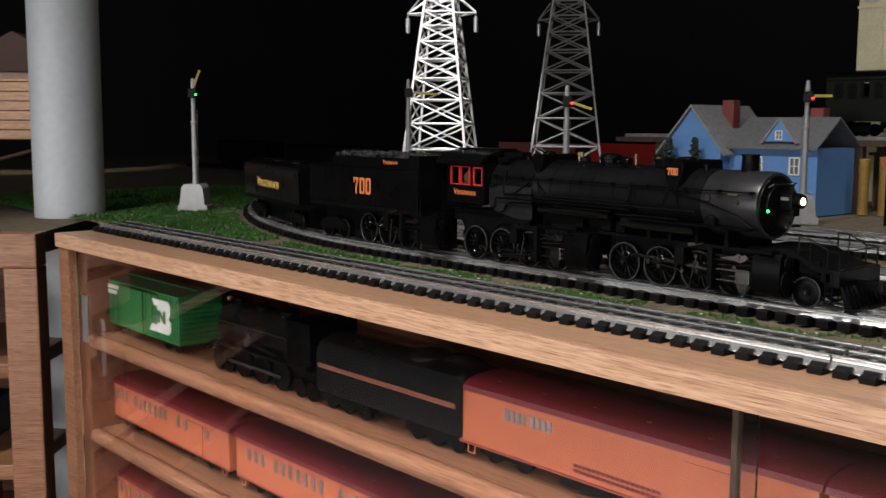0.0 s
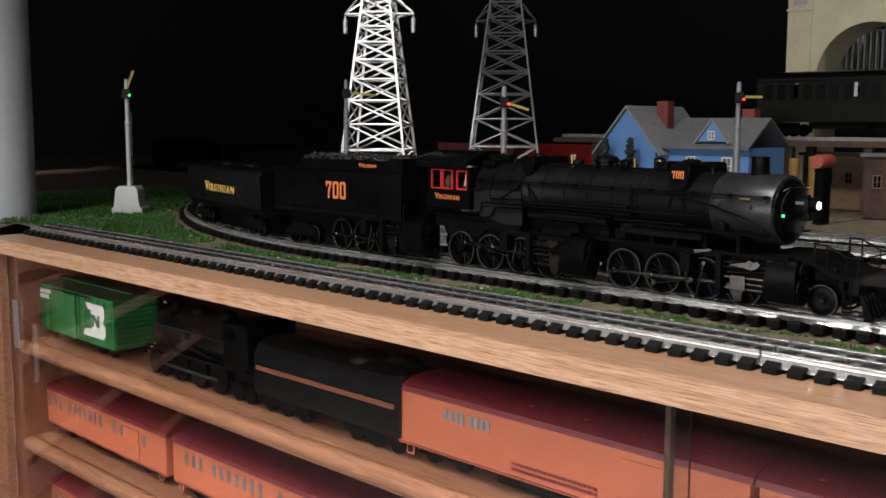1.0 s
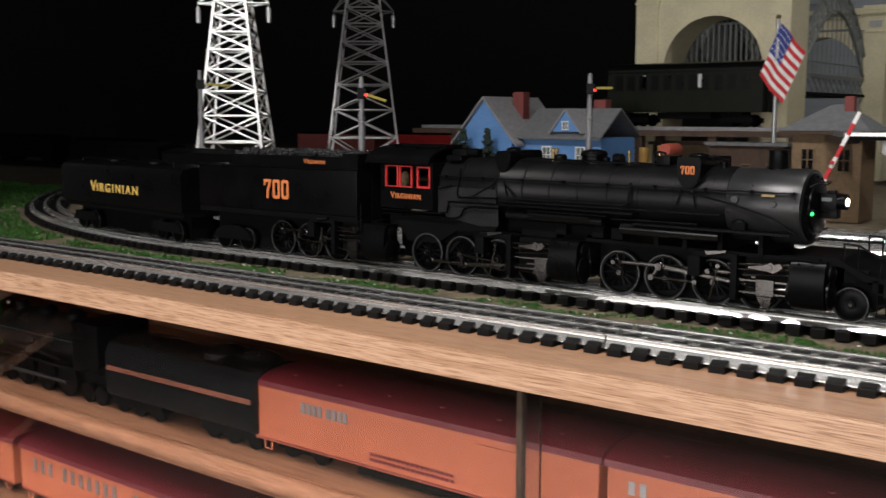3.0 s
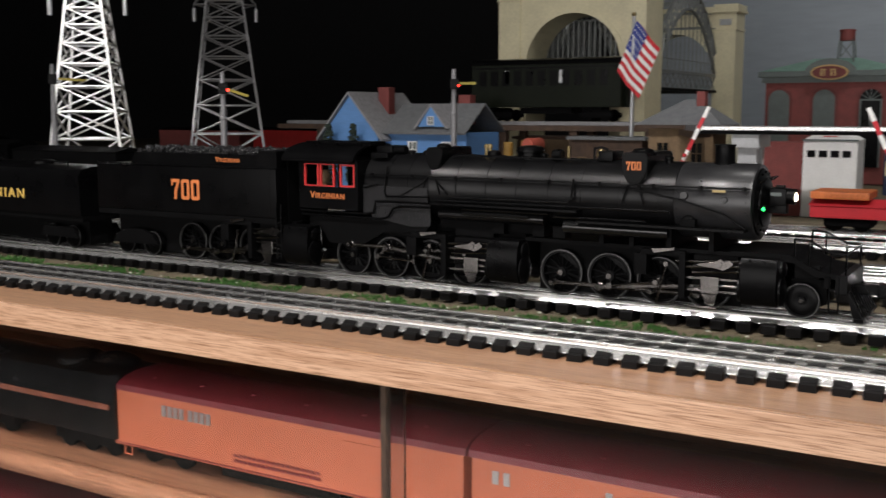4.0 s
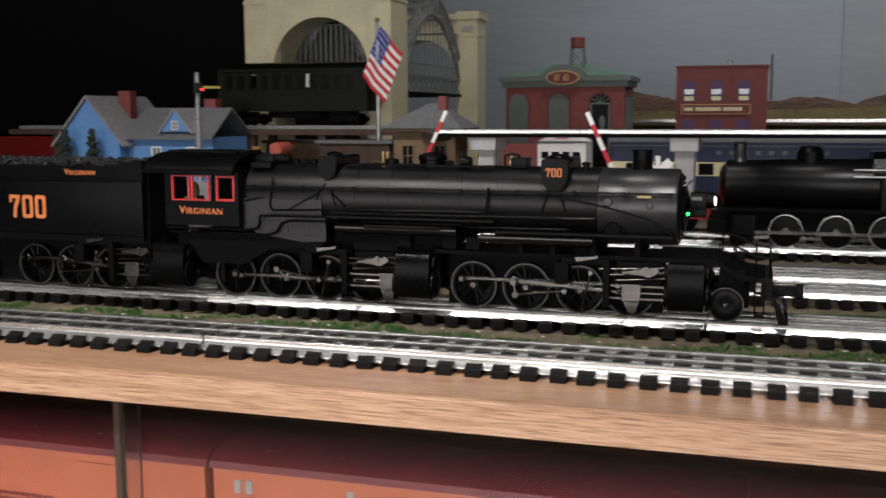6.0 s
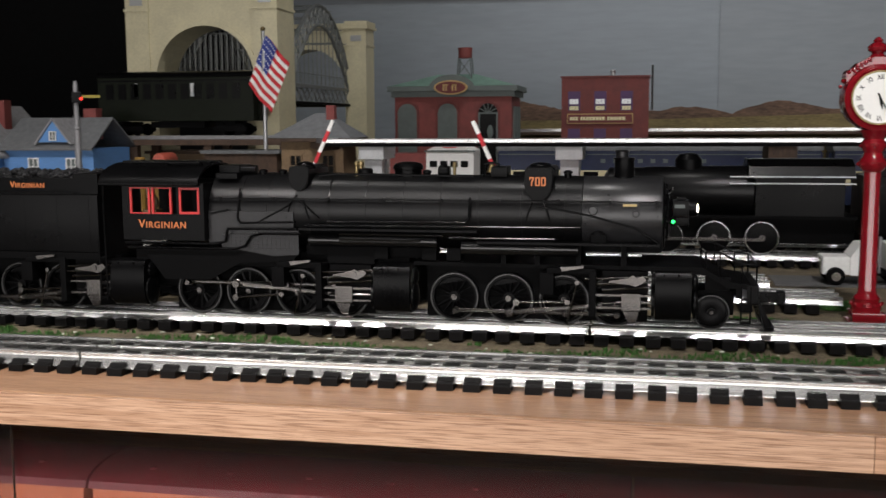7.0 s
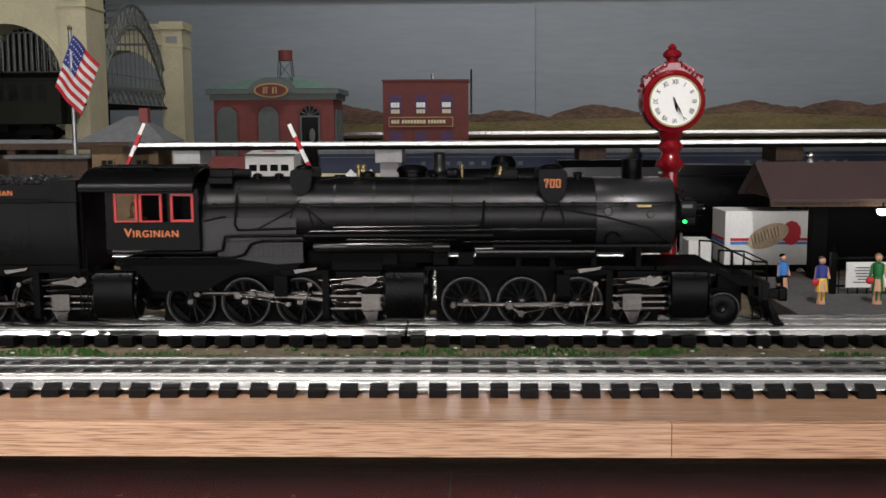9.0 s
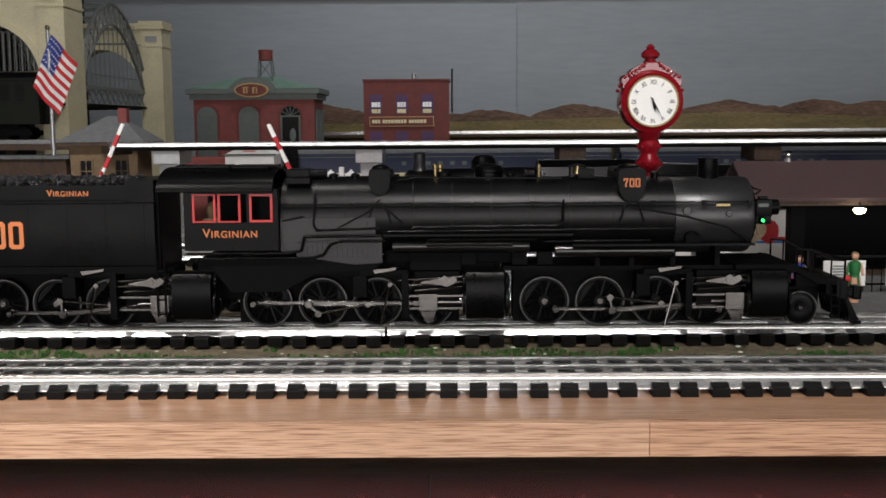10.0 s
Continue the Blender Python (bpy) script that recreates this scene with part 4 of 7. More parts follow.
    path(bm, [(0.0000, -0.0236, 0.0815), (0.0300, -0.0240, 0.0760), (0.0560, -0.0240, 0.0690), (0.0700, -0.0215, 0.0600)], 0.0006, 6)
    part("injector_pipe", bm, BLACK, p, "thin black pipes")
    bm = B()
    path(bm, [(-0.1280, -0.0262, 0.0705), (-0.0430, -0.0262, 0.0712), (-0.0405, -0.0258, 0.0735), (-0.0400, -0.0232, 0.0860)], 0.0008, 8)
    rod(bm, (-0.1420, -0.0268, 0.0682), (0.0250, -0.0268, 0.0690), 0.0008, seg=8)
    rod(bm, (-0.0520, -0.0268, 0.0620), (0.0100, -0.0268, 0.0622), 0.0008, seg=8)
    rod(bm, (-0.1200, -0.0268, 0.0635), (-0.0560, -0.0268, 0.0635), 0.0010, seg=8)
    rod(bm, (-0.1200, -0.0268, 0.0605), (-0.0700, -0.0268, 0.0605), 0.0014, seg=8)
    part("air_pipe", bm, PIPE, p, "satin black air pipes")
    bm = B()
    rod(bm, (-0.0450, -0.0240, 0.0560), (0.0240, -0.0240, 0.0560), 0.0042, seg=20)
    rod(bm, (-0.1400, -0.0225, 0.0590), (-0.0600, -0.0225, 0.0590), 0.0040, seg=20)
    part("air_tank", bm, PIPE, p, "long black air tank", True)
    bm = B()
    path(bm, [(-0.2600, -0.0290, 0.0560), (-0.2000, -0.0290, 0.0560), (-0.1930, -0.0290, 0.0575), (-0.1910, -0.0290, 0.0655), (-0.1460, -0.0290, 0.0660)], 0.0008, 8)
    path(bm, [(-0.2580, -0.0292, 0.0530), (-0.1860, -0.0292, 0.0532), (-0.1800, -0.0292, 0.0550), (-0.1760, -0.0292, 0.0610), (-0.1700, -0.0292, 0.0628), (-0.1440, -0.0292, 0.0630)], 0.0008, 8)
    part("feed_pipe", bm, BLACK, p, "stepped black feed pipes")
    bm = B()
    box(bm, -0.1450, -0.0350, -0.0300, -0.0200, 0.0655, 0.0668)
    box(bm, -0.0350, 0.0700, -0.0300, -0.0200, 0.0592, 0.0605)
    box(bm, -0.1450, -0.0350, 0.0200, 0.0300, 0.0655, 0.0668)
    box(bm, -0.0350, 0.0700, 0.0200, 0.0300, 0.0592, 0.0605)
    part("running_board", bm, BLACK, p, "black running board")
    bm = B()
    for x in (-0.02, 0.0, 0.024, 0.05):
        box(bm, x - 0.0015, x + 0.0015, -0.024, 0.024, 0.0465, 0.0590)
    box(bm, -0.075, 0.085, -0.0215, 0.0215, 0.0445, 0.0468)
    box(bm, -0.130, -0.100, -0.020, 0.020, 0.0445, 0.0560)
    for x in (-0.07, -0.055, -0.10):
        box(bm, x, x + 0.009, -0.022, -0.012, 0.0475, 0.0555, 0.0008)
    part("frame_bracket", bm, BLACK_MATT, p)
    # builder's plate and smokebox fittings
    bm = box(B(), 0.0490, 0.0570, -0.0232, -0.0224, 0.0815, 0.0829)
    part("builder_plate", bm, BRASS, p, "small brass plate")
    bm = B()
    lathe(bm, [(0.0016, -0.0236), (0.0020, -0.0230), (0.0020, -0.0215)], "y", (0.0565, 0, 0.0772), 14)
    lathe(bm, [(0.0022, -0.0238), (0.0027, -0.0232), (0.0027, -0.0215)], "y", (0.0320, 0, 0.0790), 14)
    for x, z in ((0.0275, 0.081), (0.0275, 0.076), (0.0275, 0.071), (0.0690, 0.081), (0.069, 0.076), (0.069, 0.070)):
        ball(bm, (x, -0.0226, z), 0.0006, sub=1)
    part("smokebox_fitting", bm, GRAPHITE, p, "", True)
    bm = B()
    ball(bm, (0.0350, -0.0222, 0.0630), 0.0040, (1.2, 0.7, 1.1))
    box(bm, 0.0310, 0.0400, -0.0250, -0.0200, 0.0590, 0.0650, 0.001)
    part("air_pump", bm, BLACK_MATT, p, "", True)
    # headlight and markers
    bm = B()
    box(bm, 0.0775, 0.0870, -0.0052, 0.0052, 0.0735, 0.0840, 0.0012)
    rod(bm, (0.0865, 0, 0.0790), (0.0915, 0, 0.0790), 0.0047, seg=20)
    box(bm, 0.0745, 0.0870, -0.0035, 0.0035, 0.0690, 0.0745, 0.0006)
    box(bm, 0.0800, 0.0850, -0.0020, 0.0020, 0.0838, 0.0856, 0.0005)
    part("headlight", bm, BLACK, p, "black headlight case", True)
    part("number_board", box(B(), 0.0785, 0.0845, -0.0058, -0.0053, 0.0795, 0.0815), SHUTTER, p, "small grey number board")
    bm = lathe(B(), [(0.0025, 0.0916), (0.0022, 0.0921), (0.0008, 0.0925)], "x", (0, 0, 0.0790), 16)
    part("headlight_lens", bm, WARM_LAMP, p, "lit warm white headlight lens")
    bm = ball(B(), (0.0775, -0.0155, 0.0725), 0.0022, (1, 1, 1.2))
    rod(bm, (0.0725, -0.0150, 0.0725), (0.0770, -0.0155, 0.0725), 0.0009, seg=6)
    part("marker_lamp", bm, BLACK, p, "", True)
    part("marker_lens", ball(B(), (0.0777, -0.0174, 0.0725), 0.0011), GREEN_LAMP, p, "lit green marker lens")
    bm = B()
    path(bm, [(0.0745, -0.0140, 0.0880), (0.0775, -0.0120, 0.0900), (0.0775, 0.0120, 0.0900), (0.0745, 0.0140, 0.0880)], 0.0005, 6)
    part("front_handrail", bm, PIPE, p, "bent wire handrail over the smokebox door")
    body_parts = list(p.children)
    # deck, pilot, railings and coupler
    bm = B()
    prism(bm, [(0.0600, 0.0475), (0.0940, 0.0475), (0.0990, 0.0445), (0.1100, 0.0395), (0.1250, 0.0375), (0.1250, 0.0350), (0.1080, 0.0360), (0.0960, 0.0430), (0.0600, 0.0450)], "y", -0.0270, 0.0270)
    part("front_deck", bm, BLACK_MATT, p, "sloping black front deck")
    bm = B()
    box(bm, 0.1190, 0.1255, -0.0275, 0.0275, 0.0270, 0.0380, 0.0008)
    for k in range(9):
        y = -0.024 + 0.006 * k
        prism(bm, [(0.1250, 0.0280), (0.1265, 0.0280), (0.1340, 0.0130), (0.1290, 0.0130)], "y", y - 0.0010, y + 0.0010)
    box(bm, 0.1290, 0.1345, -0.0260, 0.0260, 0.0120, 0.0140)
    box(bm, 0.1250, 0.1400, -0.0030, 0.0030, 0.0240, 0.0300, 0.001)
    box(bm, 0.1380, 0.1430, -0.0045, 0.0045, 0.0225, 0.0310, 0.0015)
    part("pilot", bm, BLACK, p, "black slatted pilot with coupler")
    bm = B()
    for s in (-1, 1):
        y = 0.0255 * s
        path(bm, [(0.0960, y, 0.0440), (0.0960, y, 0.0565), (0.1040, y, 0.0560), (0.1160, y, 0.0500), (0.1240, y, 0.0495), (0.1240, y, 0.0370)], 0.0006, 6)
        for x, z in ((0.1040, 0.056), (0.1160, 0.050)):
            rod(bm, (x, y, 0.0380), (x, y, z), 0.0005, seg=6)
    path(bm, [(0.1240, -0.0255, 0.0495), (0.1245, 0.0255, 0.0495)], 0.0005, 6)
    part("deck_railing", bm, BLACK, p, "thin wire railings")
    bm = B()
    box(bm, 0.0920, 0.1130, -0.0150, 0.0150, 0.0180, 0.0330, 0.002)
    box(bm, 0.1130, 0.1165, -0.0270, 0.0270, 0.0300, 0.0370)
    box(bm, 0.0960, 0.1100, -0.0240, -0.0200, 0.0340, 0.0420, 0.001)
    for k in range(3):
        box(bm, 0.1160, 0.1210, -0.0275, -0.0235, 0.0160 + 0.0065 * k, 0.0168 + 0.0065 * k)
    rod(bm, (0.1160, -0.0272, 0.0160), (0.1160, -0.0272, 0.0370), 0.0005, seg=6)
    rod(bm, (0.1210, -0.0272, 0.0160), (0.1210, -0.0272, 0.0370), 0.0005, seg=6)
    part("pilot_truck", bm, BLACK_MATT, p, "", True)
    spoked_wheelset("pilot_wheel", p, 0.1000, TRACK_Z + 0.0103, 0.0103, 6, 0.0190)
    engine_unit(p, [-0.0507, -0.0177, 0.0153, 0.0450], 0.0680, 0.0882, -35)
    engine_unit(p, [-0.2150, -0.1822, -0.1494, -0.1190], -0.0972, -0.0752, 180)
    ENGINES.extend(ob for ob in p.children if ob not in body_parts)


build_locomotive()

tender = thing("steam_tender", "black steam tender with orange number, coal load and driven wheels", "tender")


def build_tender():
    """x = 0 is the middle of the tank, 0.374 m behind the sand dome."""
    p = tender
    bm = box(B(), -0.0960, 0.0960, -0.0290, 0.0290, 0.0490, 0.0860, 0.0012)
    part("tank", bm, BLACK, p, "black riveted water tank", True)
    part("tank_rail", box(B(), -0.0960, 0.0800, -0.0298, -0.0288, 0.0862, 0.0872), BLACK, p, "raised top edge")
    bm = B()
    prism(bm, [(-0.0620, 0.0862), (0.0900, 0.0862), (0.0870, 0.0960), (-0.0560, 0.0960)], "y", -0.0235, 0.0235)
    prism(bm, [(0.0760, 0.0862), (0.0955, 0.0862), (0.0955, 0.0990), (0.0790, 0.0990)], "y", -0.0270, 0.0270)
    part("coal_bunker", bm, BLACK, p, "black sloping bunker sides")
    rnd = random.Random(5)
    bm = B()
    for _ in range(420):
        x, y = rnd.uniform(-0.055, 0.078), rnd.uniform(-0.022, 0.022)
        ball(bm, (x, y, 0.0965 + rnd.uniform(0, 0.0035) - 3 * y * y), rnd.uniform(0.0014, 0.0027), (1, rnd.uniform(0.7, 1.2), rnd.uniform(0.6, 1)), 1)
    tagged(part("coal", bm, COAL, p, "glossy black coal lumps"), "", "", "", "stuff")
    bm = B()
    for k in range(9):
        x = -0.0900 + 0.0225 * k
        for j in range(16):
            ball(bm, (x, -0.0291, 0.0515 + j * 0.0021), 0.00035, sub=1)
    tagged(part("rivets", bm, BLACK, p), "", "", "", "stuff")
    bm = B()
    box(bm, -0.0960, 0.0960, -0.0285, 0.0285, 0.0445, 0.0488)
    box(bm, -0.0900, 0.0900, -0.0120, 0.0120, 0.0135, 0.0450)
    for k in range(4):
        box(bm, 0.0965, 0.1010, -0.0300, -0.0240, 0.0200 + 0.0085 * k, 0.0210 + 0.0085 * k)
    for x in (0.0965, 0.1010):
        rod(bm, (x, -0.0300, 0.0190), (x, -0.0300, 0.0600), 0.0006, seg=6)
    part("underframe", bm, BLACK_MATT, p)
    block_number(0.0160, ORANGE_TXT, p, (0.0045, 0.0675), -0.0292)
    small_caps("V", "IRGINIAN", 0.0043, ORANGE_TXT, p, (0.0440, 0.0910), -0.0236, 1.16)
    engine_unit(p, [0.0010, 0.0330, 0.0650], 0.1060, 0.1285)
    for x in (-0.045, -0.075):
        spoked_wheelset("tender_wheel", p, x, TRACK_Z + 0.0100, 0.0100, 6, 0.0165)
    bm = B()
    for s in (-1, 1):
        prism(bm, [(-0.086, 0.0200), (-0.034, 0.0200), (-0.040, 0.0280), (-0.052, 0.0320), (-0.068, 0.0320), (-0.080, 0.0280)], "y", s * 0.0205, s * 0.0235)
    part("truck_side", bm, BLACK_MATT, p)


build_tender()

aux = thing("water_tender", "black auxiliary water tender with gold lettering behind the main tender", "tender")


def build_aux():
    """x = 0 is the middle, 0.607 m behind the sand dome."""
    p = aux
    arc = [(-0.0280, 0.0400), (-0.0290, 0.0740), (-0.0260, 0.0790), (-0.0150, 0.0815), (0.0150, 0.0815), (0.0260, 0.0790), (0.0290, 0.0740), (0.0280, 0.0400)]
    part("tank", prism(B(), arc, "x", -0.1180, 0.1180), BLACK, p, "black water tank", True)
    bm = B()
    for x in (-0.05, 0.03):
        lathe(bm, [(0.010, 0.0812), (0.010, 0.0840), (0.0085, 0.0850), (0.002, 0.0855)], "z", (x, 0, 0), 20)
    path(bm, [(-0.09, -0.018, 0.0810), (-0.09, -0.018, 0.0850), (0.09, -0.018, 0.0850), (0.09, -0.018, 0.0810)], 0.0006, 6)
    part("hatch", bm, BLACK, p, "round filler hatches", True)
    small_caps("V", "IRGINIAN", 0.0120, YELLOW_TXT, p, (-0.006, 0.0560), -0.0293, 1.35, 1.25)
    bm = B()
    box(bm, -0.1180, 0.1180, -0.0260, 0.0260, 0.0350, 0.0398)
    box(bm, -0.1080, 0.1080, -0.0120, 0.0120, 0.0135, 0.0348)
    for s in (-1, 1):
        for x in (-0.080, 0.080):
            prism(bm, [(x - 0.026, 0.0200), (x + 0.026, 0.0200), (x + 0.020, 0.0290), (x - 0.020, 0.0290)], "y", s * 0.0205, s * 0.0235)
    part("underframe", bm, BLACK_MATT, p)
    for x in (-0.094, -0.066, 0.066, 0.094):
        spoked_wheelset("tender_wheel", p, x, TRACK_Z + 0.0100, 0.0100, 6, 0.0165)


build_aux()


# ---- things on the layout ----
def hills():
    rnd = random.Random(12)
    tops = [(-0.35, 0.175), (-0.24, 0.182), (-0.17, 0.186), (-0.10, 0.172), (-0.04, 0.160), (0.10, 0.150), (0.20, 0.158), (0.24, 0.168), (0.30, 0.166), (0.38, 0.150), (0.44, 0.170), (0.49, 0.183), (0.54, 0.176), (0.62, 0.160), (0.74, 0.160), (0.84, 0.178), (0.90, 0.190), (0.98, 0.176), (1.04, 0.170), (1.13, 0.192), (1.21, 0.176), (1.30, 0.184), (1.5, 0.17), (1.8, 0.19), (2.6, 0.17)]
    out = []
    for (x0, z0), (x1, z1) in zip(tops, tops[1:]):
        for k in range(5):
            f = k / 5
            out.append((x0 + (x1 - x0) * f, z0 + (z1 - z0) * f + rnd.uniform(-0.0022, 0.0022)))
    return [(-0.36, 0.0)] + out + [(2.6, 0.0)]


structure("backdrop_3", prism(B(), hills(), "y", 2.312, 2.318), mat("painted_hills", (0.125, 0.075, 0.050), 0.85, 0, 9, 0.5, 0.05, (1, 1, 3)), "painted brown desert hills along the backdrop", "backdrop")
structure("backdrop_4", prism(B(), [(-0.36, 0.0), (-0.36, 0.132), (0.2, 0.136), (0.6, 0.146), (0.9, 0.158), (1.3, 0.142), (2.6, 0.15), (2.6, 0.0)], "y", 2.304, 2.309), mat("painted_plain", (0.17, 0.13, 0.055), 0.85, 0, 9, 0.4, 0.05, (1, 1, 6)), "painted dry yellow plain below the hills", "backdrop")
structure("shelf_ledge", box(B(), -0.25, 2.5, 2.0, 2.30, 0.100, 0.106), BROWN, "brown ledge carrying a far track below the hills", "ledge")
t = thing("railroad_track", "bright far rails on the ledge below the hills", "track")
for y in (2.05, 2.08):
    part("rail", box(B(), -0.24, 2.4, y, y + 0.004, 0.1065, 0.1135), RAIL, t)


def freight_car(label, m, length, height, material, category="freight car", top=None, name="freight_car"):
    c = thing(name, label, category, m)
    part("body", box(B(), -length / 2, length / 2, -0.027, 0.027, 0.024, height, 0.0015), material, c)
    part("roof", prism(B(), [(-0.0285, height), (0, height + 0.006), (0.0285, height)], "x", -length / 2 - 0.001, length / 2 + 0.001), top or material, c)
    for x in (-length / 2 + 0.035, length / 2 - 0.035):
        bm = B()
        for dx in (-0.013, 0.013):
            for y in (-0.016, 0.016):
                rod(bm, (x + dx, y - 0.002, TRACK_Z + 0.0095), (x + dx, y + 0.002, TRACK_Z + 0.0095), 0.0095, seg=16)
        box(bm, x - 0.022, x + 0.022, -0.022, 0.022, 0.016, 0.0235)
        part("truck", bm, BLACK_MATT, c)
    return c


far = (("dark freight car on an unlit yard track", -1.25, 0.535, 0.23, 0.082, BLACK), ("dark freight car on an unlit yard track", -1.02, 0.535, 0.21, 0.075, BLACK_MATT), ("red boxcar on a distant track", -1.22, 1.30, 0.24, 0.088, RED), ("red boxcar on a distant track", -1.50, 1.30, 0.24, 0.086, BRICK), ("dark gondola car in the shadows", -1.95, 1.0, 0.26, 0.07, BLACK_MATT), ("dark tank wagon in the shadows", -2.3, 1.0, 0.26, 0.075, BLACK))
for lab, x, y, ln, h, mt in far:
    freight_car(lab, pose(x, y, 0), ln, h, mt, top=BLACK_MATT)
structure("ground_track_bed", box(B(), -2.6, -0.9, 0.97, 1.03, 0.0015, 0.0102), BLACK_MATT, "dark roadbed of the unlit yard track", "track bed")
structure("ground_track_bed_2", box(B(), -1.7, -1.05, 1.27, 1.33, 0.0015, 0.0102), BLACK_MATT, "dark roadbed of the distant track", "track bed")


def pylon(label, m, w0, w1, height, arm_z, material, bar):
    """A lattice power pylon tapering from w0 to w1."""
    c = thing("power_pylon", label, "pylon", m)

    def w(z):
        return w0 + (w1 - w0) * min(1.0, z / (height * 0.8))
    levels = [0, 0.085]
    while levels[-1] < height - 0.02:
        levels.append(levels[-1] + max(0.018, w(levels[-1]) * 0.42))
    for sx, sy in ((-1, -1), (1, -1), (1, 1), (-1, 1)):
        bm = B()
        pts = [(sx * w(z) / 2, sy * w(z) / 2, z) for z in (0, height * 0.8, height)]
        for a, b in zip(pts, pts[1:]):
            rod(bm, a, b, bar, seg=4)
        part("leg", bm, material, c)
    for k, (ax, ay, bx, by) in enumerate(((-1, -1, 1, -1), (1, -1, 1, 1), (1, 1, -1, 1), (-1, 1, -1, -1))):
        bm = B()
        for z0, z1 in zip(levels, levels[1:]):
            p = lambda s, z: (s[0] * w(z) / 2, s[1] * w(z) / 2, z)
            rod(bm, p((ax, ay), z0), p((bx, by), z1), bar * 0.62, seg=4)
            rod(bm, p((bx, by), z0), p((ax, ay), z1), bar * 0.62, seg=4)
            rod(bm, p((ax, ay), z1), p((bx, by), z1), bar * 0.7, seg=4)
        part("lattice_panel", bm, material, c)
    for z, reach in ((arm_z, 0.058), (arm_z + 0.075, 0.052)):
        for s in (-1, 1):
            bm = B()
            for sy in (-1, 1):
                rod(bm, (s * w(z) / 2, sy * w(z) / 2, z), (s * reach, 0, z + 0.002), bar * 0.7, seg=4)
                rod(bm, (s * w(z) / 2, sy * w(z) / 2, z + 0.03), (s * reach, 0, z + 0.003), bar * 0.7, seg=4)
            part("cross_arm", bm, material, c)
            bm = lathe(B(), [(0.0012, z - 0.030), (0.0038, z - 0.029), (0.0038, z - 0.006), (0.0015, z - 0.004), (0.001, z)], "z", (s * reach, 0, 0), 10)
            part("insulator", bm, ALU, c, "pale hanging insulator")
    return c


pylon("tall silver lattice power pylon lit by a spot", pose(-1.178, 0.70, 0, 0, 0, 36), 0.122, 0.026, 0.52, 0.308, PYLON, 0.0026)
pylon("silver lattice power pylon with its paint darkened for the shade", pose(-1.235, 1.08, 0, 0, 0, 40), 0.150, 0.030, 0.60, 0.328, PYLON_SHADED, 0.0024)


def semaphore(label, m, height, base, arm_angle, lens, arm=0.034, paint=SILVER_PAINT):
    c = thing("semaphore_signal", label, "signal", m)
    prism_pts = [(-base, 0), (base, 0), (base, 0.008), (base * 0.86, 0.009), (base * 0.72, 0.034), (base * 0.55, 0.039), (-base * 0.55, 0.039), (-base * 0.72, 0.034), (-base * 0.86, 0.009), (-base, 0.008)]
    part("pedestal", prism(B(), prism_pts, "y", -base * 0.8, base * 0.8), paint, c, "cast grey pedestal")
    bm = lathe(B(), [(0.0042, 0.038), (0.0034, 0.046), (0.0034, height * 0.66), (0.0044, height * 0.665), (0.0044, height * 0.68), (0.0030, height * 0.685), (0.0030, height - 0.006), (0.0022, height)], "z", (0, 0, 0), 14)
    part("mast", bm, paint, c, "slim silver mast", True)
    z = height - 0.020
    bm = box(B(), -0.005, 0.007, -0.008, -0.0035, z - 0.008, z + 0.006, 0.001)
    part("lamp_case", bm, BLACK, c)
    part("lens", ball(B(), (0.0065, -0.0085, z - 0.003), 0.0018), lens, c, "lit signal lens")
    bm = box(B(), 0.008, arm, -0.0080, -0.0070, -0.0017, 0.0017)
    part("arm", bm, YELLOW_GLOW, c, "yellow signal arm", m=pose(0, 0, z, 0, -arm_angle, 0))
    bm = B()
    for k in range(14):
        rod(bm, (-0.004, 0.004, 0.045 + k * (height - 0.09) / 14), (0.004, 0.004, 0.045 + k * (height - 0.09) / 14), 0.0004, seg=4)
    for x in (-0.004, 0.004):
        rod(bm, (x, 0.004, 0.040), (x, 0.004, height - 0.045), 0.0004, seg=4)
    part("ladder", bm, paint, c)
    return c


semaphore("silver semaphore signal with raised yellow arm and green lens", pose(-1.237, 0.272, 0, 0, 0, 45), 0.191, 0.0215, 68, GREEN_LAMP)
semaphore("silver semaphore signal with level yellow arm", pose(-0.565, 0.794, 0, 0, 0, 30), 0.186, 0.0200, 0, RED_LAMP, 0.030, SIGNAL_DARK)
semaphore("silver semaphore signal with lowered arm and red lens", pose(-0.763, 0.55, 0, 0, 0, 38), 0.178, 0.0200, -18, RED_LAMP, 0.034, SIGNAL_DARK)
semaphore("silver semaphore signal before the bright pylon", pose(-1.083, 0.55, 0, 0, 0, 45), 0.195, 0.0200, -4, BLACK, 0.045, SIGNAL_DARK)


def window(parent, x, y, z, w, h, material=WHITE, pane=BLACK):
    win = part("window", box(B(), x - w / 2, x + w / 2, y - 0.0008, y + 0.0005, z - h / 2, z + h / 2), pane, parent)
    bm = B()
    e = w * 0.13
    for x0, x1, z0, z1 in ((x - w / 2 - e, x - w / 2, z - h / 2 - e, z + h / 2 + e), (x + w / 2, x + w / 2 + e, z - h / 2 - e, z + h / 2 + e), (x - w / 2, x + w / 2, z + h / 2, z + h / 2 + e), (x - w / 2, x + w / 2, z - h / 2 - e, z - h / 2), (x - e * 0.3, x + e * 0.3, z - h / 2, z + h / 2), (x - w / 2, x + w / 2, z - e * 0.3, z + e * 0.3)):
        box(bm, x0, x1, y - 0.0022, y - 0.0006, z0, z1)
    part("window_frame", bm, material, win)
    return win


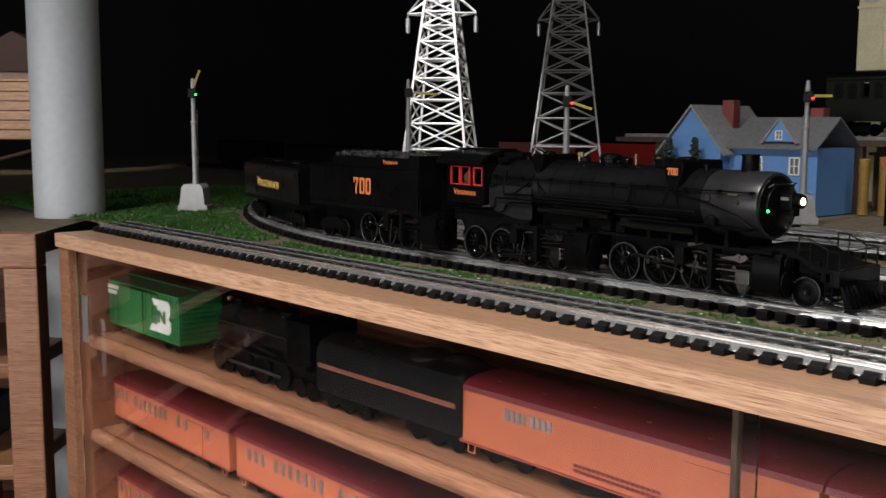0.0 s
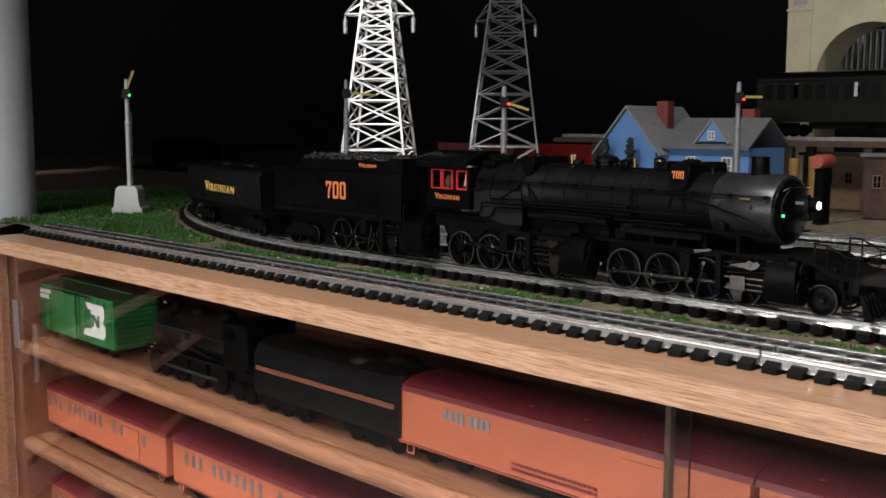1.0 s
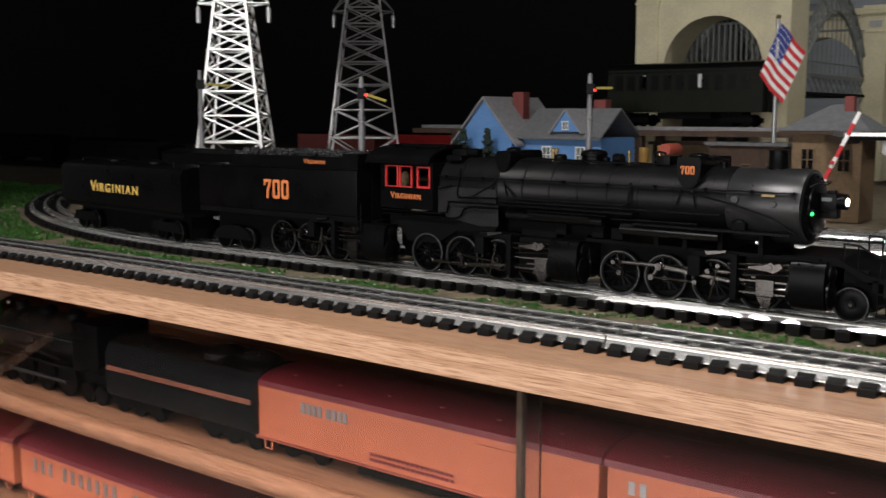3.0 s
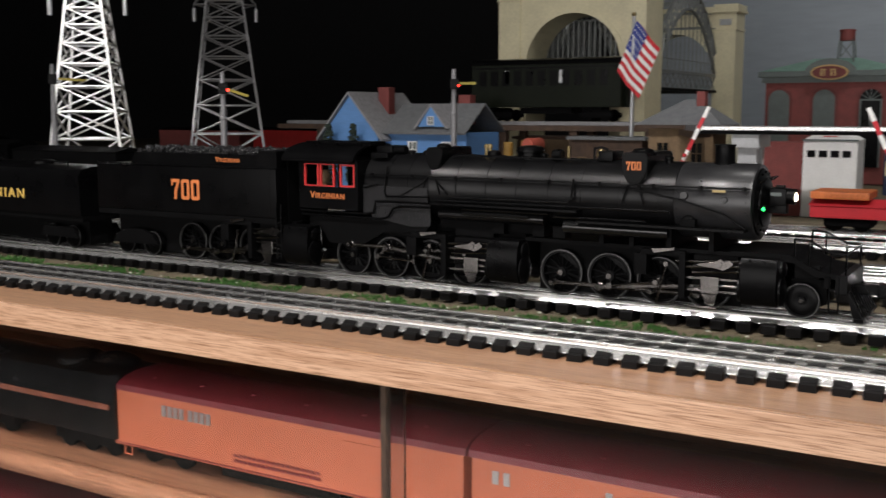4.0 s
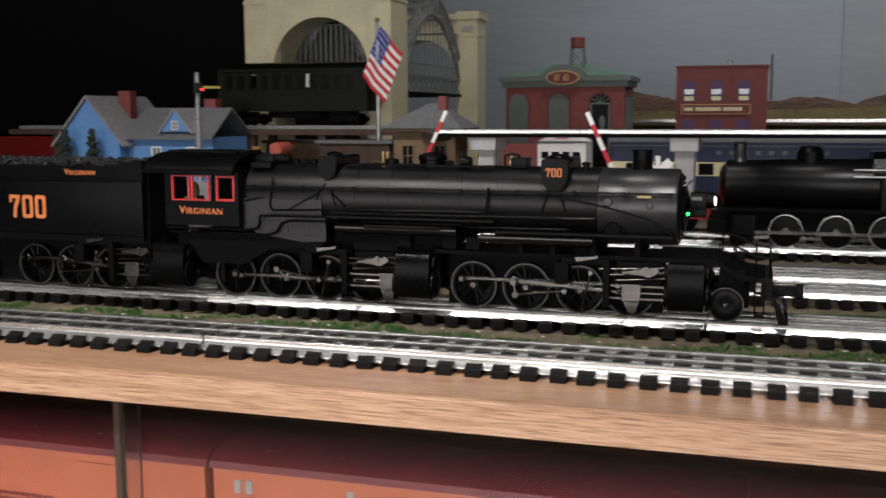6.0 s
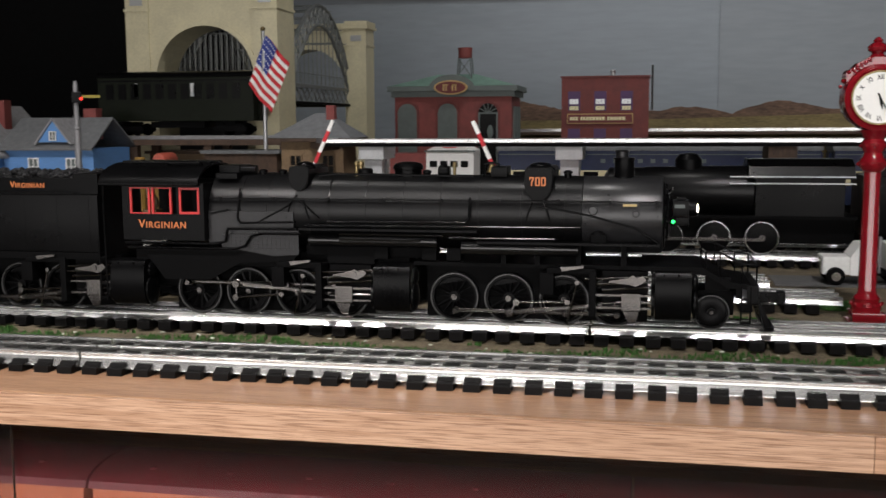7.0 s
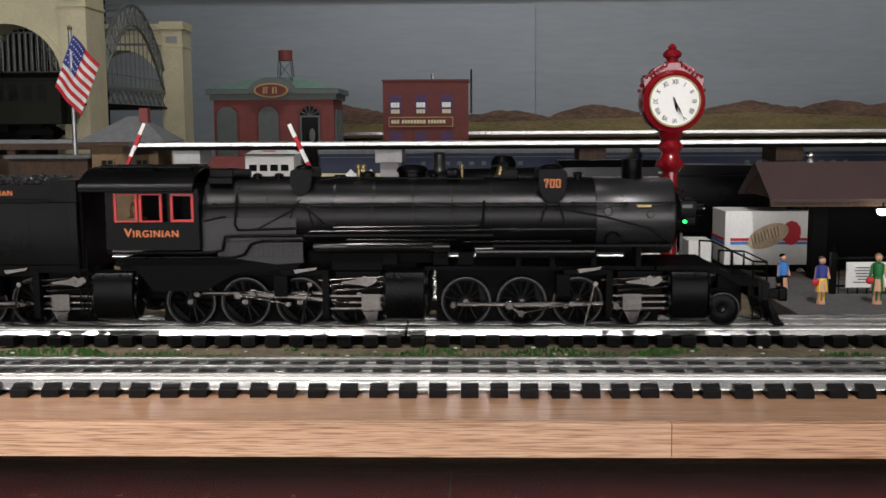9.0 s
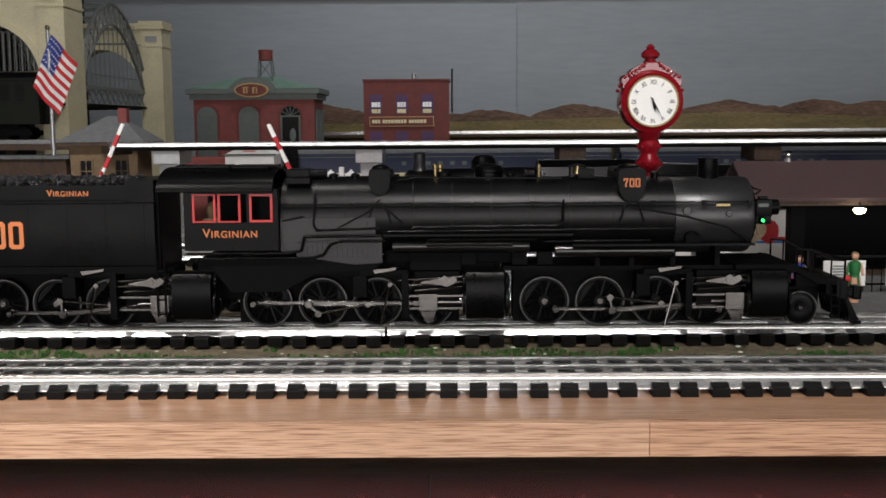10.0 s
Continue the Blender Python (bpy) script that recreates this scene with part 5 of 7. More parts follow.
def blue_house():
    c = thing("model_house", "blue clapboard model house with grey shingle roof and red chimneys", "house")
    x0, x1, y0, y1, e, pk = -0.848, -0.744, 0.872, 1.02, 0.092, 0.154
    xm = (x0 + x1) / 2
    part("wall", prism(B(), [(x0, 0), (x1, 0), (x1, e), (xm, pk), (x0, e)], "y", y0, y1), BLUEWALL, c, "pale blue clapboard walls")
    for sx in (-1, 1):
        out = [(xm, pk + 0.001), (xm, pk + 0.0045), (xm + sx * 0.062, e - 0.0065), (xm + sx * 0.062, e - 0.010)]
        part("roof", prism(B(), out, "y", y0 - 0.006, y1 + 0.006), SHINGLE, c, "grey shingle roof")
    part("wall", box(B(), -0.7435, -0.602, 0.895, 1.00, 0, 0.096), BLUEWALL, c)
    part("roof", prism(B(), [(0.882, 0.0935), (0.882, 0.0965), (0.945, 0.1400), (1.012, 0.0965), (1.012, 0.0935), (0.945, 0.1370)], "x", -0.7435, -0.596), SHINGLE_DK, c, "dark grey shingle roof")
    dm = part("dormer", prism(B(), [(-0.680, 0.105), (-0.632, 0.105), (-0.656, 0.136)], "y", 0.884, 0.94), BLUEWALL, c, "small blue gable dormer")
    for s in (-1, 1):
        part("dormer_roof", prism(B(), [(-0.656, 0.1362), (-0.656, 0.1390), (-0.656 + s * 0.029, 0.1030), (-0.656 + s * 0.027, 0.1015)], "y", 0.881, 0.95), SHINGLE, dm)
    window(c, -0.656, 0.8835, 0.1140, 0.0085, 0.011, WHITE, SHUTTER)
    window(c, -0.636, 0.8945, 0.070, 0.013, 0.022, WHITE, SHUTTER)
    window(c, -0.695, 0.8945, 0.070, 0.013, 0.022, WHITE, SHUTTER)
    for x, y, z in ((-0.776, 0.945, 0.166), (-0.634, 0.955, 0.153)):
        part("chimney", box(B(), x - 0.010, x + 0.010, y - 0.009, y + 0.009, z - 0.045, z, 0.0008), BRICK, c, "red brick chimney")
    part("trim", box(B(), x0 - 0.001, x1 + 0.001, y0 - 0.003, y0 - 0.0005, 0.060, 0.0625), WHITE, c)
    return c


blue_house()


def shrub(label, x, y, z, r):
    rnd = random.Random(int(1000 * abs(x) + 77 * y * 10))
    bm = B()
    for _ in range(260):
        a, b, q = rnd.uniform(0, 6.28), rnd.uniform(0, 1), rnd.uniform(0.25, 1) ** 0.6
        p = Vector((math.cos(a) * r * 0.55 * q, math.sin(a) * r * 0.4 * q, z * b)) * 1.0
        p.x *= math.sin(math.pi * (0.12 + 0.85 * b)) ** 0.7
        p.y *= math.sin(math.pi * (0.12 + 0.85 * b)) ** 0.7
        ball(bm, p, rnd.uniform(0.0022, 0.0042), (1, 1, 0.7), 1)
    c = thing("shrub", label, "shrub", pose(x, y, 0), "shrubs before the blue house")
    part("trunk", rod(B(), (0, 0, 0), (0, 0, z * 0.7), 0.0018, 0.0008, seg=7), BROWN, c)
    part("crown", bm, FOLIAGE, c)
    return c


# made-up shrub shapes in place of dark blurs painted beside the gable windows
shrub("dark conical shrub shape standing in for a blur by the blue house gable", -0.822, 0.850, 0.108, 0.022)
shrub("dark conical shrub shape standing in for a blur by the blue house gable", -0.775, 0.850, 0.108, 0.022)


def arch_outline(x0, x1, z0, spring, n=18):
    xm, r = (x0 + x1) / 2, (x1 - x0) / 2
    return [(x0, z0)] + [(xm - r * math.cos(math.pi * k / n), spring + r * math.sin(math.pi * k / n)) for k in range(n + 1)] + [(x1, z0)]


def portal(parent, x0, x1, a0, a1, spring, top, y0, y1, base):
    """A masonry gateway: piers, arch wall and cornices."""
    bm = prism(B(), [(x0, base)] + arch_outline(a0, a1, base, spring) + [(x1, base), (x1, top), (x0, top)], "y", y0, y1)
    part("gateway", bm, CREAM, parent, "cream stone arch wall")
    for px0, px1 in ((x0, x0 + 0.041), (x1 - 0.041, x1)):
        bm = box(B(), px0 - 0.004, px1 + 0.004, y0 - 0.006, y1 + 0.006, base, base + 0.05, 0.001)
        box(bm, px0 - 0.001, px1 + 0.001, y0 - 0.003, y1 + 0.003, base + 0.05, top - 0.004)
        box(bm, px0 - 0.003, px1 + 0.003, y0 - 0.005, y1 + 0.005, base + 0.056, base + 0.059)
        box(bm, px0 - 0.003, px1 + 0.003, y0 - 0.005, y1 + 0.005, top - 0.048, top - 0.044)
        box(bm, px0 - 0.006, px1 + 0.006, y0 - 0.008, y1 + 0.008, top - 0.012, top - 0.006)
        box(bm, px0 - 0.004, px1 + 0.004, y0 - 0.006, y1 + 0.006, top - 0.005, top + 0.004)
        part("pier", bm, CREAM, parent, "cream stone pier with bands")
        part("panel", box(B(), px0 + 0.009, px1 - 0.009, y0 - 0.0055, y0 - 0.0032, top - 0.038, top - 0.026), ALU, parent, "small grey name panel")
    bm = B()
    box(bm, x0 + 0.05, x1 - 0.05, y0 - 0.004, y1 + 0.004, top - 0.018, top - 0.012)
    xm = (a0 + a1) / 2
    for k in range(15):
        x = x0 + 0.056 + k * (x1 - x0 - 0.112) / 14
        box(bm, x - 0.003, x + 0.003, y0 - 0.006, y0 - 0.002, top - 0.012, top - 0.004)
    part("cornice", bm, CREAM, parent)
    ring_in = arch_outline(a0, a1, spring, spring)
    ring_out = arch_outline(a0 - 0.008, a1 + 0.008, spring, spring)
    bm = prism(B(), ring_in[1:-1] + ring_out[1:-1][::-1], "y", y0 - 0.0035, y0 - 0.0003)
    part("arch_ring", bm, CREAM, parent)


def arch_bridge():
    c = thing("arch_bridge", "steel arch railway bridge with cream stone gateway towers", "bridge")
    portal(c, -0.730, -0.4535, -0.676, -0.496, 0.208, 0.372, 1.25, 1.33, 0.0)
    portal(c, -0.690, -0.422, -0.628, -0.468, 0.207, 0.340, 1.70, 1.76, 0.0)
    for x in (-0.672, -0.462):
        bm = B()
        n = 14
        low, high = [], []
        for k in range(n + 1):
            f = k / n
            y = 1.336 + 0.360 * f
            low.append((x, y, 0.205 + 0.115 * math.sin(math.pi * f)))
            high.append((x, y, 0.245 + 0.112 * math.sin(math.pi * f) ** 0.8))
        for q in (low, high):
            for a, b in zip(q, q[1:]):
                rod(bm, a, b, 0.0032, seg=6)
        for k in range(n):
            rod(bm, low[k], high[k], 0.0018, seg=5)
            rod(bm, low[k], high[k + 1], 0.0015, seg=5)
            rod(bm, low[k + 1], high[k], 0.0015, seg=5)
        part("arch_truss", bm, STEELGREY, c, "grey latticed steel arch")
        bm = B()
        for k in range(n + 1):
            rod(bm, low[k], (x, low[k][1], 0.204), 0.0011, seg=5)
        part("hanger", bm, STEELGREY, c)
        bm = B()
        box(bm, x - 0.003, x + 0.003, 1.336, 1.696, 0.196, 0.2025)
        box(bm, x - 0.003, x + 0.003, 1.336, 1.696, 0.165, 0.171)
        for k in range(12):
            y0, y1 = 1.336 + 0.03 * k, 1.366 + 0.03 * k
            rod(bm, (x, y0, 0.171), (x, y1, 0.196), 0.0016, seg=5)
            rod(bm, (x, y1, 0.171), (x, y0, 0.196), 0.0016, seg=5)
        part("side_girder", bm, STEELGREY, c, "grey lattice side girder")
        bm = B()
        for k in range(13):
            rod(bm, (x, 1.34 + 0.029 * k, 0.2025), (x, 1.34 + 0.029 * k, 0.223), 0.0009, seg=5)
        rod(bm, (x, 1.336, 0.223), (x, 1.696, 0.223), 0.0009, seg=5)
        part("hand_railing", bm, STEELGREY, c)
    bm = B()
    for k in range(9):
        f = 0.12 + 0.76 * k / 8
        z = 0.245 + 0.112 * math.sin(math.pi * f) ** 0.8
        y = 1.336 + 0.36 * f
        rod(bm, (-0.672, y, z), (-0.462, y, z), 0.0016, seg=5)
        rod(bm, (-0.672, y, z), (-0.462, y + 0.04, z), 0.0011, seg=5)
    part("cross_bracing", bm, STEELGREY, c)
    part("deck", box(B(), -0.677, -0.457, 1.20, 1.76, 0.165, 0.170), BLACK_MATT, c, "dark bridge deck")
    bm = B()
    for k in range(16):
        x = -0.672 + 0.0103 * k
        box(bm, x - 0.0012, x + 0.0012, 1.331, 1.334, 0.171, 0.29)
    part("suspension_bars", bm, STEELGREY, c, "row of upright grey bars")
    return c


arch_bridge()


# ---- elevated line ----
def elevated_line():
    c = thing("elevated_railway", "elevated three-rail line on grey piers with a bright front rail", "railway")
    part("deck", box(B(), -1.05, -0.335, 1.005, 1.095, 0.098, 0.106), BROWN, c, "weathered brown timber deck")
    bm = B()
    prism(bm, [(-0.335, 1.005), (-0.335, 1.095), (-0.20, 0.765), (-0.20, 0.700)], "z", 0.098, 0.105)
    part("deck", bm, BROWN, c)
    part("deck", box(B(), -0.1998, 1.9, 0.700, 0.765, 0.1030, 0.1066), BLACK_MATT, c)
    for y in (0.708, 0.732, 0.756):
        part("rail", box(B(), -0.1995, 1.9, y - 0.0018, y + 0.0018, 0.1068, 0.1114, 0.0006), RAIL, c, "bright nickel rail")
    for y in (1.033, 1.05, 1.067):
        part("rail", box(B(), -1.05, -0.336, y - 0.002, y + 0.002, 0.1062, 0.1120, 0.0006), SIGNAL_DARK, c)
    for dx in (0.0, 0.03, 0.06):
        bm = prism(B(), [(-0.335, 1.033 + dx * 0.55), (-0.335, 1.037 + dx * 0.55), (-0.20, 0.712 + dx * 0.8), (-0.20, 0.708 + dx * 0.8)], "z", 0.1052, 0.1118)
        part("rail", bm, SIGNAL_DARK, c)
    for x in (-0.1440, 0.0825, 0.3090, 0.5250, 0.745, 0.965):
        bm = B()
        box(bm, x - 0.015, x + 0.015, 0.705, 0.760, 0.088, 0.1028, 0.001)
        prism(bm, [(x - 0.0085, 0.0), (x + 0.0085, 0.0), (x + 0.0105, 0.088), (x - 0.0105, 0.088)], "y", 0.715, 0.728)
        prism(bm, [(x - 0.0085, 0.0), (x + 0.0085, 0.0), (x + 0.0105, 0.088), (x - 0.0105, 0.088)], "y", 0.740, 0.753)
        box(bm, x - 0.014, x + 0.014, 0.708, 0.760, 0.0, 0.006)
        part("pier", bm, SILVER_PAINT if x < 0.25 else BROWN, c, "flared trestle pier")
    for x in (-0.96, -0.84, -0.72, -0.60, -0.48, -0.36):
        bm = B()
        for y in (1.015, 1.085):
            box(bm, x - 0.006, x + 0.006, y - 0.006, y + 0.006, 0.0, 0.0978)
        part("pier", bm, BROWN, c, "brown timber trestle bent")
    return c


elevated_line()


def passenger_coach(name, label, m, length, z0, z1, body, roof, windows, half=0.029, band=None, lit=False, lamps=False, pane=(0.0032, 0.56, 0.86)):
    """A heavyweight car: sides, arched roof with clerestory, ends, windows and trucks; wheels stand at z = 0 of its frame."""
    c = thing(name, label, "coach", m)
    L = length / 2
    part("body", box(B(), -L, L, -half, half, z0, z1, 0.001), body, c)
    arc = [(-half - 0.001, z1)] + [(-(half + 0.001) * math.cos(a), z1 + 0.010 * math.sin(a) ** 0.7) for a in [math.pi * k / 12 for k in range(1, 12)]] + [(half + 0.001, z1)]
    rf = part("roof", prism(B(), arc, "x", -L - 0.002, L + 0.002), roof, c, "", True)
    bm = B()
    for k in range(int(length / 0.045)):
        x = -L + 0.03 + k * 0.045
        lathe(bm, [(0.0022, z1 + 0.0060), (0.0022, z1 + 0.0090), (0.001, z1 + 0.0096)], "z", (x, -half * 0.55, 0), 8)
    part("roof_vent", bm, roof, rf)
    for x in windows:
        win = part("window", box(B(), x - pane[0], x + pane[0], -half - 0.0006, -half + 0.0004, z0 + (z1 - z0) * pane[1], z0 + (z1 - z0) * pane[2]), WARM_DIM if lit else ALU, c, "pale frosted window" if not lit else "")
    if band:
        part("band", box(B(), -L + 0.001, L - 0.001, -half - 0.0008, -half - 0.0001, z0 + (z1 - z0) * band[0], z0 + (z1 - z0) * band[1]), band[2], c, "pale painted window band")
    for x in (-L + 0.042, L - 0.042):
        bm = B()
        for dx in (-0.015, 0.015):
            for y in (-0.0165, 0.0165):
                rod(bm, (x + dx, y - 0.002, 0.0095), (x + dx, y + 0.002, 0.0095), 0.0095, seg=18)
        box(bm, x - 0.027, x + 0.027, -0.0215, -0.0195, 0.006, 0.0135, 0.0006)
        box(bm, x - 0.027, x + 0.027, 0.0195, 0.0215, 0.006, 0.0135, 0.0006)
        box(bm, x - 0.008, x + 0.008, -0.018, 0.018, 0.0135, z0 - 0.0005)
        part("truck", bm, BLACK_MATT, c, "", True)
    bm = box(B(), -L * 0.35, L * 0.35, -half * 0.7, half * 0.7, z0 - 0.010, z0 - 0.0003, 0.001)
    part("underbody", bm, BLACK_MATT, c)
    for s in (-1, 1):
        bm = box(B(), s * L, s * (L + 0.004), -0.010, 0.010, z0, z1 - 0.003) if s > 0 else box(B(), -L - 0.004, -L, -0.010, 0.010, z0, z1 - 0.003)
        part("end_door", bm, body, c)
    return c


subway = passenger_coach("subway_coach", "dark green steel passenger coach on the elevated line", pose(-0.536, 1.05, 0.112), 0.252, 0.022, 0.088, GREENCAR, BLACK, [-0.062, 0.030], band=(0.90, 0.94, BLACK))
for k in range(11):
    part("window", box(B(), -0.112 + 0.0205 * k, -0.099 + 0.0205 * k, -0.0296, -0.0286, 0.055, 0.078), BLACK, subway, "dark window")
for k in range(4):
    coach = passenger_coach("passenger_coach", "dark blue streamlined coach with a cream window band", pose(0.178 + 0.425 * k, 0.95, TRACK_Z), 0.41, 0.014, 0.082, BLUE, SHINGLE_DK, [], band=(0.36, 0.62, CREAMBAND))
    tagged(coach, group="blue train")
    for j in range(12):
        part("window", box(B(), -0.185 + 0.031 * j, -0.166 + 0.031 * j, -0.0304, -0.0299, 0.0400, 0.0545), BLACK, coach, "dark coach window")
    for j in range(9):
        part("lettering_bar", box(B(), -0.070 + 0.016 * j, -0.064 + 0.016 * j, -0.0298, -0.0291, 0.0660, 0.0710), SHUTTER, coach)
    part("roof_line", box(B(), -0.204, 0.204, -0.0298, -0.0291, 0.0765, 0.0775), SHUTTER, coach, "thin bright line below the roof")


def flag_and_pole():
    c = thing("flag_pole", "silver pole flying a striped and starred flag", "flag", pose(-0.380, 0.99, 0))
    part("pole", lathe(B(), [(0.008, 0), (0.008, 0.006), (0.0035, 0.010), (0.0026, 0.262), (0.0022, 0.263)], "z", (0, 0, 0), 12), ALU, c, "", True)
    part("finial", ball(B(), (0, 0, 0.2655), 0.0036), BRASS, c, "gilt ball")
    # the cloth hangs on a slant: hoist edge from p to q, stripes run along the fly
    p, q = Vector((0.006, -0.004, 0.256)), Vector((-0.024, -0.004, 0.186))
    fly = Vector((0.034, 0.0, -0.040))
    cl = None
    for k in range(13):
        f0, f1 = k / 13, (k + 1) / 13
        bm = B()
        rows = []
        for i in range(13):
            u = i / 12
            wave = 0.004 * math.sin(u * 7 + k * 0.1)
            a = p + (q - p) * f0 + fly * u + Vector((0, wave, 0))
            b = p + (q - p) * f1 + fly * u + Vector((0, wave, 0))
            rows.append([bm.verts.new(v) for v in (a, b, b + Vector((0, 0.0012, 0)), a + Vector((0, 0.0012, 0)))])
        for r0, r1 in zip(rows, rows[1:]):
            for j in range(4):
                bm.faces.new((r0[j], r0[(j + 1) % 4], r1[(j + 1) % 4], r1[j]))
        part("stripe", bm, FLAGRED if k % 2 == 0 else WHITE, c)
    bm = B()
    rows = []
    for i in range(7):
        u = 0.5 * i / 6
        wave = 0.004 * math.sin(u * 7 + 0.3) - 0.0012
        a, b = p + fly * u + Vector((0, wave, 0)), p + (q - p) * 0.54 + fly * u + Vector((0, wave, 0))
        rows.append([bm.verts.new(v) for v in (a, b, b + Vector((0, 0.0009, 0)), a + Vector((0, 0.0009, 0)))])
    for r0, r1 in zip(rows, rows[1:]):
        for j in range(4):
            bm.faces.new((r0[j], r0[(j + 1) % 4], r1[(j + 1) % 4], r1[j]))
    part("canton", bm, FLAGBLUE, c, "blue starred corner")
    bm = B()
    for i in range(6):
        for j in range(5):
            u, w = 0.05 + 0.08 * i, 0.06 + 0.10 * j
            ball(bm, p + fly * u + (q - p) * w + Vector((0, 0.004 * math.sin(u * 7 + 0.3) - 0.0016, 0)), 0.0011, sub=1)
    tagged(part("stars", bm, WHITE, c), "", "", "", "stuff")
    return c


flag_and_pole()


def power_house():
    c = thing("brick_power_house", "red brick power house with green copper roof and oval sign", "building")
    x0, x1, y0, y1, e = -0.308, -0.083, 1.49, 1.62, 0.188
    part("wall", box(B(), x0, x1, y0, y1, 0, e), BRICK, c, "red brick walls")
    bm = B()
    box(bm, x0 - 0.012, x1 + 0.012, y0 - 0.012, y1 + 0.012, e + 0.0002, e + 0.010, 0.001)
    box(bm, x0 - 0.006, x1 + 0.006, y0 - 0.006, y1 + 0.006, e - 0.010, e)
    part("cornice", bm, SHUTTER, c, "dark grey green cornice")
    bm = B()
    v = [bm.verts.new(q) for q in ((x0 - 0.010, y0 - 0.010, e + 0.0105), (x1 + 0.010, y0 - 0.010, e + 0.0105), (x1 + 0.010, y1 + 0.010, e + 0.0105), (x0 - 0.010, y1 + 0.010, e + 0.0105), (x0 + 0.075, y0 + 0.05, e + 0.034), (x1 - 0.075, y0 + 0.05, e + 0.034), (x1 - 0.075, y1 - 0.05, e + 0.034), (x0 + 0.075, y1 - 0.05, e + 0.034))]
    for q in ((0, 1, 5, 4), (1, 2, 6, 5), (2, 3, 7, 6), (3, 0, 4, 7), (4, 5, 6, 7), (3, 2, 1, 0)):
        bm.faces.new([v[i] for i in q])
    part("roof", bm, COPPER, c, "pale green copper hip roof")
    xm = (x0 + x1) / 2
    bm = prism(B(), arch_outline(xm - 0.044, xm + 0.044, e + 0.002, e + 0.002, 16)[1:-1] and [(xm - 0.044 * math.cos(math.pi * k / 16), e + 0.004 + 0.027 * math.sin(math.pi * k / 16)) for k in range(17)], "y", y0 - 0.015, y0 - 0.003)
    part("pediment", bm, SHUTTER, c, "arched pediment")
    sg = part("sign", prism(B(), [(xm + 0.032 * math.cos(a), e + 0.007 + 0.0135 * math.sin(a)) for a in [2 * math.pi * k / 28 for k in range(28)]], "y", y0 - 0.021, y0 - 0.0155), GILT, c, "oval gilt sign")
    part("sign_field", prism(B(), [(xm + 0.0285 * math.cos(a), e + 0.007 + 0.0108 * math.sin(a)) for a in [2 * math.pi * k / 28 for k in range(28)]], "y", y0 - 0.0222, y0 - 0.0213), BRICK2, sg, "dark red sign field")
    bm = B()
    for x, w in ((-0.013, 0.0035), (-0.008, 0.0025), (0.004, 0.0035), (0.010, 0.0025)):
        box(bm, xm + x - w / 2, xm + x + w / 2, y0 - 0.0232, y0 - 0.0224, e + 0.001, e + 0.013)
    box(bm, xm - 0.013, xm - 0.005, y0 - 0.0232, y0 - 0.0224, e + 0.0105, e + 0.013)
    box(bm, xm + 0.003, xm + 0.011, y0 - 0.0232, y0 - 0.0224, e + 0.0105, e + 0.013)
    part("sign_bars", bm, GILT, sg)
    for k, x in enumerate((-0.283, -0.205, -0.127)):
        w = 0.0185
        out = [(x - w, 0.03)] + [(x - w * math.cos(math.pi * j / 12), 0.147 + w * math.sin(math.pi * j / 12)) for j in range(13)] + [(x + w, 0.03)]
        big = [(x + (px - x) * 1.2, pz + (0.004 if pz > 0.1 else 0)) for px, pz in out]
        part("window_surround", prism(B(), big, "y", y0 - 0.003, y0 - 0.0003), BRICK2, c)
        win = part("window", prism(B(), out, "y", y0 - 0.0045, y0 - 0.0032), SHUTTER if k < 2 else BLACK, c, "arched grey shuttered window" if k < 2 else "arched open window with fanlight")
        bm = B()
        if k < 2:
            for j in range(14):
                box(bm, x - w * 0.82, x + w * 0.82, y0 - 0.0056, y0 - 0.0046, 0.06 + j * 0.0068, 0.0635 + j * 0.0068)
            part("louvre", bm, SHUTTER, win)
        else:
            for a in (30, 60, 90, 120, 150):
                rod(bm, (x, y0 - 0.0052, 0.147), (x + w * math.cos(radians(a)), y0 - 0.0052, 0.147 + w * math.sin(radians(a))), 0.0008, seg=4)
            box(bm, x - w, x + w, y0 - 0.0062, y0 - 0.0046, 0.1455, 0.1485)
            for dx in (-w, w - 0.003):
                box(bm, x + dx, x + dx + 0.003, y0 - 0.0062, y0 - 0.0046, 0.03, 0.1455)
            ball(bm, (x + 0.004, y0 - 0.0058, 0.112), 0.006, (1, 0.15, 2.2))
            part("fanlight", bm, SHUTTER, win)
    for j, y in enumerate((1.52, 1.555, 1.59)):
        part("window", box(B(), x1, x1 + 0.003, y - 0.011, y + 0.011, 0.05, 0.160), SHUTTER, c)
    tw = part("water_tank", lathe(B(), [(0.0125, 0.252), (0.0132, 0.253), (0.0132, 0.268), (0.0140, 0.2685), (0.0140, 0.271), (0.011, 0.272)], "z", (-0.178, 1.53, 0), 20), BRICK, c, "red rooftop tank", True)
    bm = B()
    for dx in (-0.011, 0.011):
        for dy in (-0.011, 0.011):
            rod(bm, (-0.178 + dx * 1.35, 1.53 + dy, 0.205), (-0.178 + dx, 1.53 + dy, 0.253), 0.0014, seg=5)
        rod(bm, (-0.178 + dx * 1.35, 1.519, 0.215), (-0.178 - dx, 1.519, 0.250), 0.0009, seg=5)
    part("tank_stand", bm, SHUTTER, tw, "dark lattice stand")
    return c


power_house()


